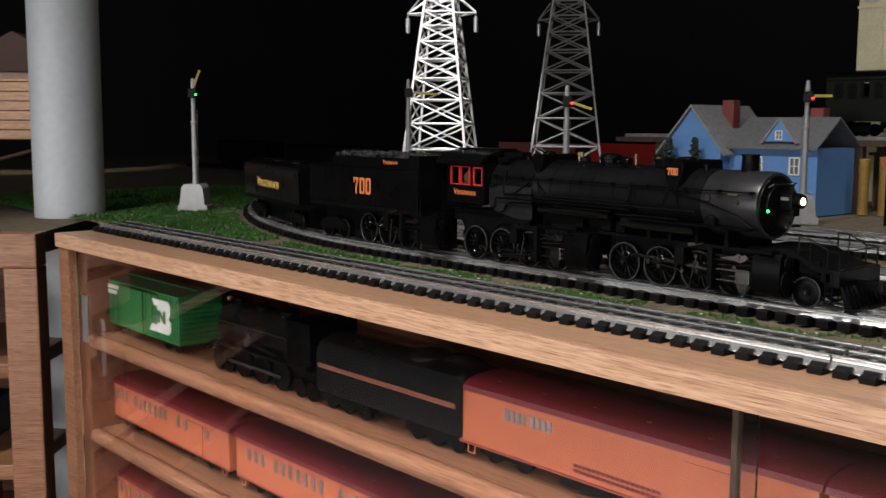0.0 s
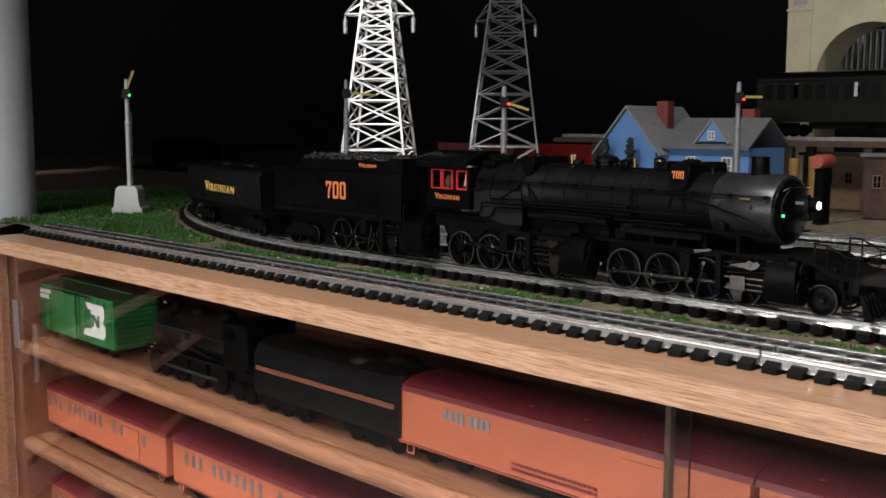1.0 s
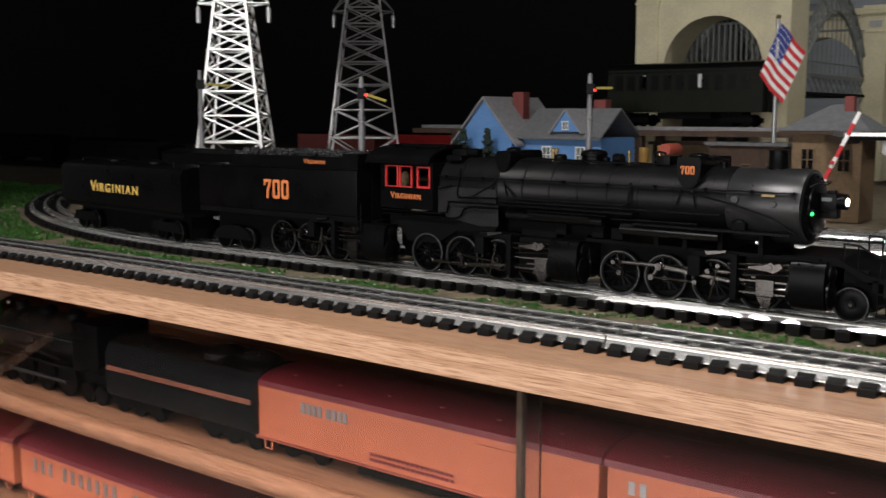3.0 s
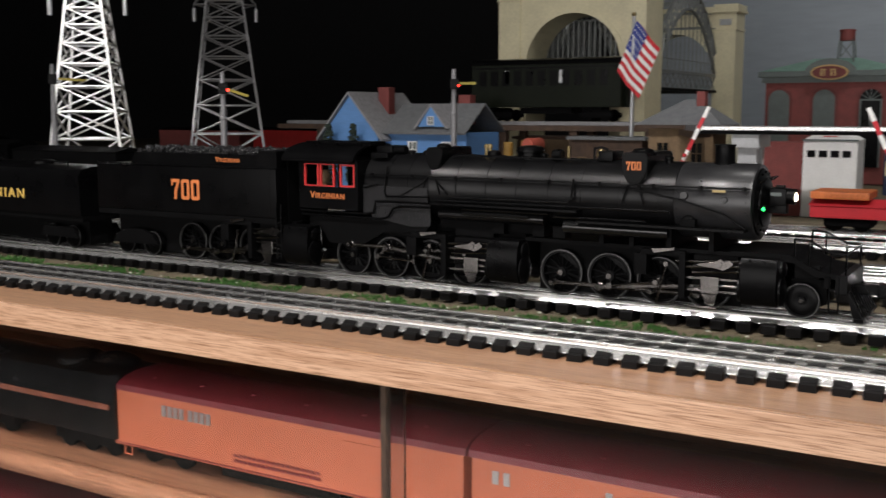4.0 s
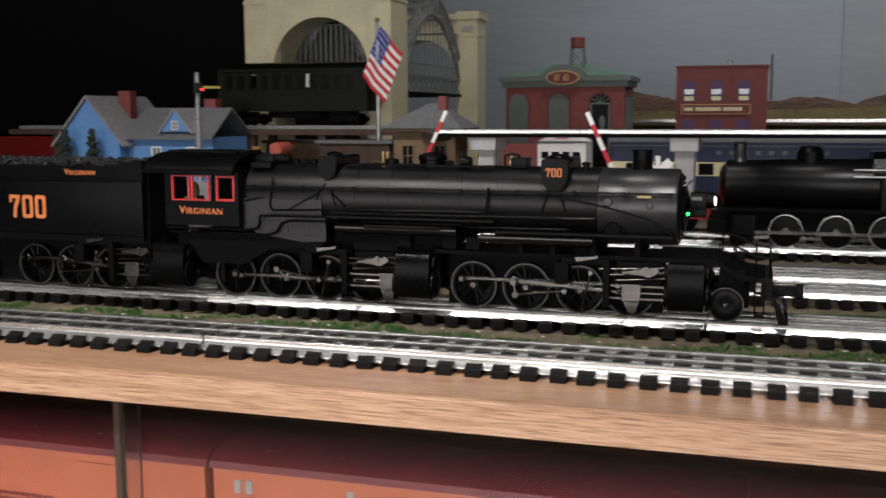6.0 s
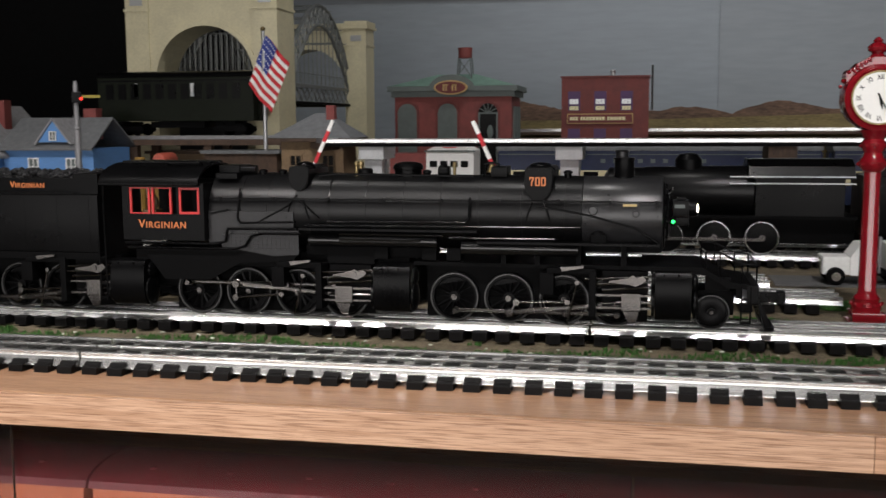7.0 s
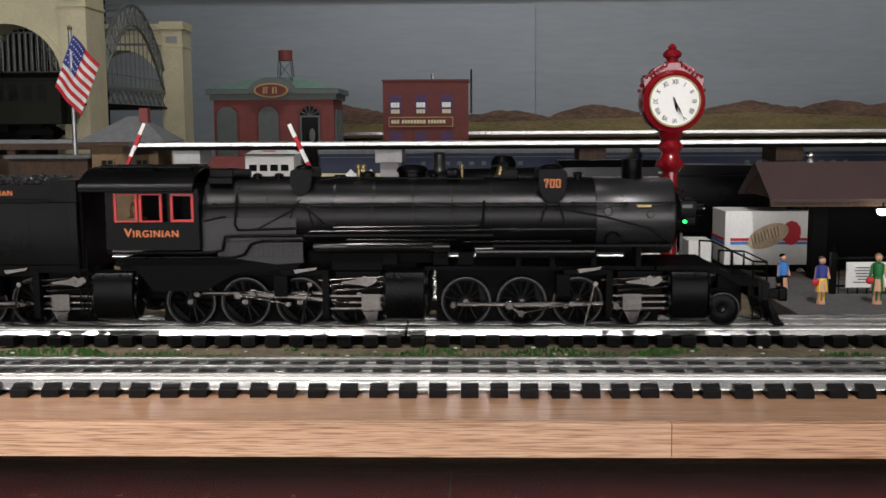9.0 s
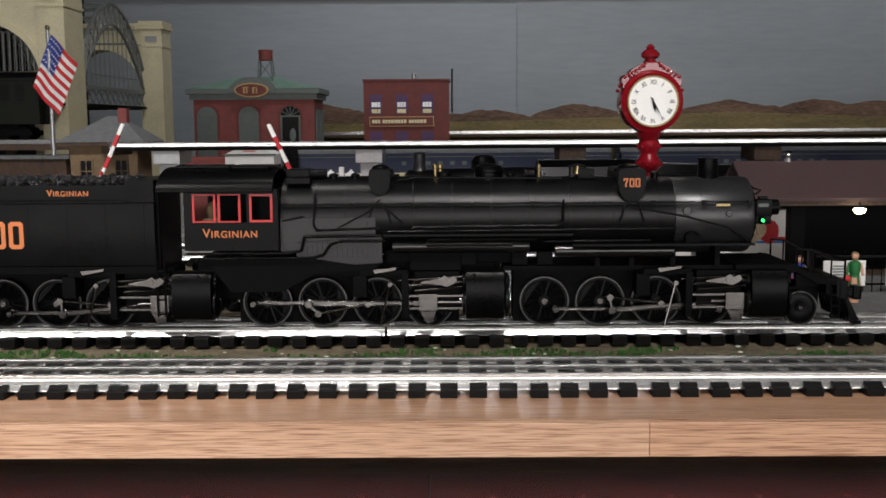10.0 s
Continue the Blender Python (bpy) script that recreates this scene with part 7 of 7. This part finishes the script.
figure("painted figurine in blue top and yellow skirt on the platform", 0.4105, 0.25, 0.0325, FLAGBLUE, YELLOW, BROWN, 10, FLAGRED)
figure("painted figurine in green dress with red bag on the platform", 0.4480, 0.25, 0.0345, DRESSGREEN, DRESSGREEN, TANWALL, -8, FLAGRED)
figure("painted figurine in blue jacket and black trousers on the platform", 0.3880, 0.262, 0.0330, BLUEPAINT, BLACK_MATT, BLACK_MATT, 30, BLACK_MATT)


DISH = mat("printed_pastry", (0.48, 0.36, 0.24), 0.5, 0, 200, 0.3, 0.0)


def box_truck():
    c = thing("toy_truck", "white toy tractor truck with a white box trailer and printed side", "truck", pose(0, 0.425, 0))
    bm = box(B(), 0.306, 0.328, -0.013, 0.013, 0.008, 0.0225, 0.002)
    prism(bm, [(0.327, 0.008), (0.343, 0.008), (0.343, 0.0330), (0.334, 0.0330), (0.327, 0.0235)], "y", -0.015, 0.015)
    part("cab", bm, WHITE, c, "white bonneted cab")
    part("window", box(B(), 0.333, 0.339, -0.0156, -0.0151, 0.0220, 0.0300), BLACK, c)
    part("sleeper", box(B(), 0.3545, 0.3745, -0.015, 0.015, 0.0120, 0.0335, 0.0015), WHITE, c, "white sleeper box")
    part("exhaust", rod(B(), (0.349, -0.012, 0.010), (0.349, -0.012, 0.0390), 0.0011, seg=8), ALU, c)
    part("grille", box(B(), 0.3045, 0.3058, -0.009, 0.009, 0.009, 0.021), CHROME, c)
    tr = part("trailer_box", box(B(), 0.3830, 0.4525, -0.020, 0.025, 0.0135, 0.0580, 0.0008), WHITE, c, "white trailer box")
    for z, mt in ((0.0335, FLAGRED), (0.0305, BLUEPAINT)):
        part("stripe", box(B(), 0.3875, 0.4520, -0.0207, -0.0202, z, z + 0.0022), mt, tr)
        part("stripe", box(B(), 0.3822, 0.3828, -0.019, 0.024, z, z + 0.0022), mt, tr)
    disc = [(0.418 + 0.0165 * math.cos(a), 0.0375 + 0.0095 * math.sin(a) + 0.0050 * math.cos(a)) for a in [2 * math.pi * k / 24 for k in range(24)]]
    pr = part("printed_dish", prism(B(), disc, "y", -0.0215, -0.0209), DISH, tr, "printed pale brown dish")
    bm = B()
    for k in range(9):
        rod(bm, (0.406 + 0.0026 * k, -0.0217, 0.0300 + 0.0010 * k), (0.404 + 0.0026 * k, -0.0217, 0.0380 + 0.0010 * k), 0.0004, seg=4)
    part("printed_lattice", bm, TANWALL, pr)
    part("printed_fruit", ball(B(), (0.4370, -0.0209, 0.0400), 0.0085, (0.95, 0.08, 1.2)), FLAGRED, tr, "printed red fruit")
    bm = box(B(), 0.327, 0.456, -0.010, 0.012, 0.0075, 0.0110)
    part("chassis", bm, BLACK_MATT, c)
    for x in (0.316, 0.362, 0.374, 0.432, 0.446):
        bm = B()
        for y in (-0.0145, 0.0145):
            lathe(bm, [(0.004, y - 0.003), (0.0072, y - 0.0025), (0.0072, y + 0.0025), (0.004, y + 0.003)], "y", (x, 0, 0.0072), 20)
        w = part("wheel", bm, BLACK_MATT, c, "", True)
        part("rim", lathe(B(), [(0.0036, -0.0182), (0.0030, -0.0176)], "y", (x, 0, 0.0072), 16), CHROME, w)
    return c


box_truck()
structure("road", box(B(), 0.27, 1.4, 0.405, 0.46, -0.001, 0.00005), ROAD, "grey model road behind the station", "road")
structure("road_2", box(B(), 0.02, 0.26, 0.43, 0.47, -0.001, 0.0016), ROAD, "grey crossing planks", "road")


# ---- far left: lit timber house on a trestle ----
def timber_house():
    c = thing("timber_tower_house", "orange-lit plank house on dark trestle legs", "building", pose(-2.66, 0.52, 0, 0, 0, 55))
    for k in range(7):
        part("plank", box(B(), -0.16, 0.16, -0.012, -0.0005, 0.082 + 0.025 * k, 0.105 + 0.025 * k, 0.002), OAK, c, "glossy orange plank")
    part("wall", box(B(), -0.158, 0.158, 0.0, 0.2, 0.08, 0.258), OAK_DIM, c)
    part("roof", prism(B(), [(-0.19, 0.258), (0.19, 0.258), (0.0, 0.36)], "y", -0.03, 0.22), ROOFBROWN, c, "brown pitched roof")
    for x in (-0.13, 0.13):
        part("leg", rod(B(), (x * 1.15, 0.0, 0.0), (x * 0.9, 0.02, 0.08), 0.008, seg=8), BROWN, c)
    part("cross_brace", rod(B(), (-0.14, 0.0, 0.005), (0.13, 0.0, 0.078), 0.005, seg=6), BROWN, c)
    return c


timber_house()
spot("timber_house_spot_lamp", (-2.1, -0.1, 1.1), (-2.62, 0.50, 0.17), 30, 26, 0.03, (1.0, 0.85, 0.65))


# ---- models on the cabinet shelves ----
S1, S2, S3 = -0.120, -0.235, -0.350


BOXGREEN_ROOF = mat("dark_green_roof", (0.010, 0.065, 0.022), 0.5, 0, 40, 0.15, 0.03)


def shelf_boxcar():
    c = thing("boxcar", "bright green model boxcar with white emblem on the top shelf", "boxcar", pose(-0.958, 0.075, S1) @ Matrix.Diagonal((0.89, 1, 0.89, 1)))
    L, h, z0, z1 = 0.112, 0.026, 0.0125, 0.072
    part("body", box(B(), -L, L, -h, h, z0, z1, 0.001), BOXGREEN, c, "bright green body")
    part("roof", prism(B(), [(-h - 0.001, z1), (0, z1 + 0.005), (h + 0.001, z1)], "x", -L - 0.001, L + 0.001), BOXGREEN_ROOF, c, "darker green roof")
    part("door", box(B(), -0.040, 0.018, -h - 0.0022, -h - 0.0003, z0 + 0.003, z1 - 0.004, 0.0005), BOXGREEN, c, "sliding door")
    part("door_rail", box(B(), -0.044, 0.060, -h - 0.0030, -h - 0.0023, z1 - 0.0035, z1 - 0.0015), BLACK, c)
    bm = B()
    for k in range(9):
        box(bm, L + 0.0002, L + 0.0016, -h + 0.003, h - 0.003, z0 + 0.006 + 0.006 * k, z0 + 0.0085 + 0.006 * k)
    part("end_ribs", bm, BOXGREEN_ROOF, c)
    em = prism(B(), [(0.036, 0.022), (0.086, 0.022), (0.093, 0.027), (0.093, 0.038), (0.086, 0.0425), (0.092, 0.047), (0.092, 0.058), (0.086, 0.063), (0.044, 0.063), (0.050, 0.055), (0.058, 0.055), (0.058, 0.031), (0.042, 0.031)], "y", -h - 0.0010, -h - 0.0002)
    em = part("emblem", em, WHITE, c, "white painted emblem shape")
    gap = prism(B(), [(0.060, 0.035), (0.065, 0.035), (0.065, 0.0445), (0.074, 0.035), (0.080, 0.035), (0.080, 0.050), (0.075, 0.050), (0.075, 0.0415), (0.066, 0.050), (0.060, 0.050)], "y", -h - 0.0016, -h - 0.0011)
    part("emblem_gap", gap, BOXGREEN, em, "green shape inside the emblem")
    for k in range(14):
        x = -0.108 + 0.0166 * k
        if not -0.045 < x < 0.020:
            part("side_rib", box(B(), x, x + 0.0012, -h - 0.0008, -h - 0.0001, z0 + 0.003, z1 - 0.004), BOXGREEN, c)
    bm = B()
    for k in range(6):
        rod(bm, (L - 0.014, -h - 0.0016, z0 + 0.006 + 0.008 * k), (L - 0.003, -h - 0.0016, z0 + 0.006 + 0.008 * k), 0.0005, seg=6)
    part("ladder", bm, BOXGREEN_ROOF, c)
    part("roof_walk", box(B(), -L, L, -0.005, 0.005, z1 + 0.0050, z1 + 0.0065), BOXGREEN_ROOF, c, "raised roof walk")
    bm = B()
    for z, w in ((0.061, 0.054), (0.054, 0.050), (0.044, 0.022), (0.038, 0.018)):
        for k in range(int(w / 0.0045)):
            box(bm, -0.106 + 0.0045 * k, -0.1027 + 0.0045 * k, -h - 0.0014, -h - 0.0002, z, z + 0.0048)
    part("lettering_bars", bm, WHITE, c)
    for x in (-0.078, 0.078):
        bm = B()
        for dx in (-0.014, 0.014):
            for y in (-0.0165, 0.0165):
                rod(bm, (x + dx, y - 0.002, 0.0085), (x + dx, y + 0.002, 0.0085), 0.0085, seg=18)
        box(bm, x - 0.024, x + 0.024, -0.021, 0.021, 0.007, 0.0120)
        part("truck", bm, BLACK_MATT, c)
    return c


shelf_boxcar()


GLOSS_BLACK = mat("gloss_black_shell", (0.0055, 0.0055, 0.006), 0.24, 0, 40, 0.3, 0.03, spec=0.45)


def shelf_engine():
    c = thing("steam_locomotive", "dark grey model steam locomotive resting on the top shelf", "locomotive", pose(-0.700, 0.075, S1))
    part("boiler", lathe(B(), [(0.010, -0.088), (0.019, -0.086), (0.0195, -0.055), (0.0205, -0.054), (0.0225, 0.050)], "x", (0, 0, 0.046), 30), GLOSS_BLACK, c, "", True)
    part("cab", box(B(), 0.050, 0.088, -0.0265, 0.0265, 0.028, 0.072, 0.002), BLACK, c)
    bm = B()
    lathe(bm, [(0.006, 0.062), (0.006, 0.072), (0.004, 0.073)], "z", (-0.072, 0, 0), 14)
    lathe(bm, [(0.009, 0.064), (0.009, 0.070), (0.004, 0.074)], "z", (-0.028, 0, 0), 16)
    lathe(bm, [(0.009, 0.065), (0.009, 0.071), (0.004, 0.075)], "z", (0.018, 0, 0), 16)
    part("dome", bm, BLACK, c, "", True)
    part("bell", ball(B(), (-0.085, -0.006, 0.071), 0.0028), CHROME, c, "bright bell")
    bm = box(B(), -0.092, 0.086, -0.011, 0.011, 0.012, 0.034)
    box(bm, -0.090, 0.05, -0.0265, 0.0265, 0.0275, 0.0300)
    box(bm, -0.082, -0.060, -0.028, 0.028, 0.010, 0.025, 0.003)
    part("frame", bm, BLACK_MATT, c)
    for x in (-0.038, -0.004, 0.030):
        bm = B()
        for y in (-0.0175, 0.0175):
            rod(bm, (x, y - 0.002, 0.0150), (x, y + 0.002, 0.0150), 0.0150, seg=24)
        part("driving_wheel", bm, BLACK, c)
    for x in (-0.086, -0.066, 0.062, 0.080):
        bm = B()
        for y in (-0.0175, 0.0175):
            rod(bm, (x, y - 0.002, 0.0085), (x, y + 0.002, 0.0085), 0.0085, seg=18)
        part("small_wheel", bm, BLACK, c)
    bm = B()
    for x in (-0.060, -0.010, 0.034):
        lathe(bm, [(0.0216, x), (0.0228, x + 0.0006), (0.0228, x + 0.0024), (0.0216, x + 0.003)], "x", (0, 0, 0.046), 30)
    path(bm, [(-0.070, -0.0200, 0.0560), (-0.030, -0.0215, 0.0500), (0.020, -0.0245, 0.0440)], 0.0010, 6)
    path(bm, [(-0.050, -0.024, 0.0380), (-0.005, -0.0260, 0.0380), (0.030, -0.0260, 0.0340)], 0.0014, 6)
    part("piping", bm, GLOSS_BLACK, c, "", True)
    part("air_pump", lathe(B(), [(0.003, 0.034), (0.0048, 0.035), (0.0048, 0.042), (0.003, 0.043), (0.0048, 0.044), (0.0048, 0.050), (0.002, 0.0515)], "z", (-0.020, -0.0235, 0), 16), GLOSS_BLACK, c, "", True)
    bm = B()
    for x, z in ((-0.074, 0.030), (-0.068, 0.034), (-0.078, 0.024)):
        ball(bm, (x, -0.0285, z), 0.0014)
    part("bright_fittings", bm, CHROME, c, "small bright valve fittings", True)
    part("side_rod", box(B(), -0.062, 0.034, -0.0235, -0.0218, 0.0125, 0.0155), TYRE, c, "worn side rod")
    part("handrail", rod(B(), (-0.080, -0.0228, 0.052), (0.050, -0.0236, 0.052), 0.0006, seg=6), TYRE, c)
    return c


shelf_engine()


def shelf_tender():
    c = thing("steam_tender", "black model tender with an orange stripe on the top shelf", "tender", pose(-0.508, 0.075, S1))
    L = 0.093
    part("tank", prism(B(), [(-0.026, 0.016), (-0.027, 0.050), (-0.022, 0.060), (-0.010, 0.065), (0.010, 0.065), (0.022, 0.060), (0.027, 0.050), (0.026, 0.016)], "x", -L, L), GLOSS_BLACK, c, "", True)
    bm = lathe(B(), [(0.0185, 0.052), (0.0190, 0.060), (0.0165, 0.066), (0.0105, 0.0695), (0.0010, 0.0705)], "z", (0.030, 0, 0), 30)
    ball(bm, (0.064, 0.004, 0.060), 0.0150, (1.7, 1.0, 0.75), 3)
    part("coal_load", bm, GLOSS_BLACK, c, "rounded glossy bunker top", True)
    part("rear_deck", box(B(), 0.046, L + 0.0006, -0.0230, 0.0230, 0.0560, 0.0610, 0.002), GLOSS_BLACK, c)
    part("ladder_cap", ball(B(), (0.088, -0.018, 0.0600), 0.0055, (1, 1, 0.8)), GLOSS_BLACK, c, "", True)
    part("stripe", box(B(), -L + 0.004, L - 0.004, -0.0282, -0.0272, 0.0375, 0.0415), mat("dull_orange_stripe", (0.17, 0.050, 0.026), 0.5), c, "dull orange stripe")
    for x in (-0.058, 0.058):
        bm = B()
        for dx in (-0.024, 0.0, 0.024):
            for y in (-0.0165, 0.0165):
                rod(bm, (x + dx, y - 0.002, 0.0090), (x + dx, y + 0.002, 0.0090), 0.0090, seg=18)
        box(bm, x - 0.034, x + 0.034, -0.022, 0.022, 0.007, 0.0155)
        part("truck", bm, BLACK_MATT, c)
    return c


shelf_tender()


def orange_coach(x, z, wins, label, bars=True):
    c = passenger_coach("passenger_coach", label, pose(x, 0.080, z), 0.287, 0.0125, 0.053, ORANGE, MAROON, wins, 0.0285, pane=(0.0019, 0.67, 0.86) if bars else (0.0026, 0.56, 0.86))
    c["group"] = "orange coaches in the cabinet"
    bm = B()
    rnd = random.Random(int(100 * abs(x)) + 3)
    y = -0.0292
    if bars:
        for k in range(18):
            q = -0.030 + 0.0040 * k
            box(bm, q, q + 0.0030, y - 0.0004, y, 0.0185, 0.0205)
            box(bm, q, q + 0.0026, y - 0.0004, y, 0.0222, 0.0242)
        part("lettering_bars", bm, MAROON, c, "faded dark lettering lines")
    part("door", box(B(), 0.058, 0.090, -0.0296, -0.0287, 0.0150, 0.0480, 0.0004), ORANGE, c, "orange side door")
    part("sill_line", box(B(), -0.142, 0.142, -0.0291, -0.0287, 0.0138, 0.0146), MAROON, c)
    bm = B()
    for s in (-1, 1):
        path(bm, [(s * 0.135, -0.027, 0.0125), (s * 0.135, -0.027, 0.006), (s * 0.128, -0.027, 0.006), (s * 0.128, -0.027, 0.0125)], 0.0006, 6)
    part("step", bm, ORANGE, c)
    return c


BAG = [-0.0935, -0.0881, -0.0827, -0.0773, -0.0690, -0.0636, -0.0582, -0.0528, 0.070, 0.0754]
SEATS = [-0.118 + 0.0125 * k for k in range(3)] + [-0.070 + 0.0125 * k for k in range(7)] + [0.035, 0.052, 0.10]
orange_coach(-0.2755, S1, BAG, "orange baggage coach with maroon roof on the top shelf")
orange_coach(0.0170, S1, [-0.128, -0.121, -0.06, 0.06, 0.07], "orange mail coach with maroon roof on the top shelf")
orange_coach(0.3095, S1, SEATS, "orange passenger coach with maroon roof on the top shelf")
orange_coach(0.6020, S1, SEATS, "orange passenger coach with maroon roof on the top shelf")
for z, row in ((S2, "middle"), (S3, "lower")):
    for k, x in enumerate((-0.9060, -0.6050, -0.3110, -0.0180)):
        orange_coach(x, z, SEATS, "orange passenger coach with maroon roof on the %s shelf" % row, False)


def side_models():
    for x, z, mt, lab in ((-0.42, -0.17, BRICK, "dark red model wagon in the far display case"), (-0.40, -0.30, BLACK, "black model wagon in the far display case"), (-0.42, -0.43, BRICK2, "maroon model wagon in the far display case")):
        m = pose(-1.098, -0.012, 0, 0, 0, 48.5) @ pose(x + 0.2, 0.10, z - 0.0008)
        freight_car(lab, m, 0.22, 0.075, mt, top=BLACK_MATT)


side_models()


# ---- what moves ----
def place(s, half):
    """The pose of a car whose middle is at s and whose trucks are half its wheelbase away."""
    xa, ya, _ = on_main(s - half)
    xb, yb, _ = on_main(s + half)
    return pose((xa + xb) / 2, (ya + yb) / 2, 0, 0, 0, math.degrees(math.atan2(yb - ya, xb - xa)))


def swing(t):
    """The boiler's swing on its engines as the rear unit leaves the curve."""
    keys = ((0.0, -5.4), (2.0, -4.0), (4.0, -2.2), (6.0, -0.5), (7.5, 0.0), (10.0, 0.0))
    for (t0, a0), (t1, a1) in zip(keys, keys[1:]):
        if t <= t1:
            return pose(-0.055, 0, 0, 0, 0, a0 + (a1 - a0) * (t - t0) / (t1 - t0)) @ pose(0.055, 0, 0)


def motions():
    fine = [t / 8 for t in range(81)]
    walk(loco, [(t, pose(dome_x(t), MAIN_Y, 0) @ swing(t)) for t in TIMES])
    walk(tender, [(t, place(dome_x(t) - 0.374, 0.07)) for t in TIMES])
    walk(aux, [(t, place(dome_x(t) - 0.607, 0.08)) for t in TIMES])
    turning = [row[1] for row in RODS]
    for ob in ENGINES:
        if ob not in turning:
            rest = ob.matrix_basis.copy()
            walk(ob, [(t, swing(t).inverted() @ rest) for t in TIMES])
    for kind, ob, at, length, phase in RODS:
        rows = []
        for t in fine:
            a = crank_angle(t, phase)
            cx, cz = CRANK * math.cos(a), CRANK * math.sin(a)
            if kind == "wheel":
                x, z, r = at
                m = pose(x, 0, z, 0, -math.degrees(crank_angle(t, phase, r)), 0)
            elif kind == "side":
                m = pose(at[0] + cx, at[2], at[1] + cz)
            elif kind == "ecc":
                cx, cz = ECC * math.cos(a + ECC_LEAD), ECC * math.sin(a + ECC_LEAD)
                m = pose(at[0] + cx, at[2], at[1] + cz, 0, -math.degrees(math.asin(-cz / length)), 0)
            else:
                lift = math.asin(-cz / length)
                if kind == "main":
                    m = pose(at[0] + cx, at[2], at[1] + cz, 0, -math.degrees(lift), 0)
                else:
                    m = pose(at[0] + cx + length * math.cos(lift), at[2], at[1])
            rows.append((t, swing(t).inverted() @ m if ob in ENGINES else m))
        walk(ob, rows)


motions()
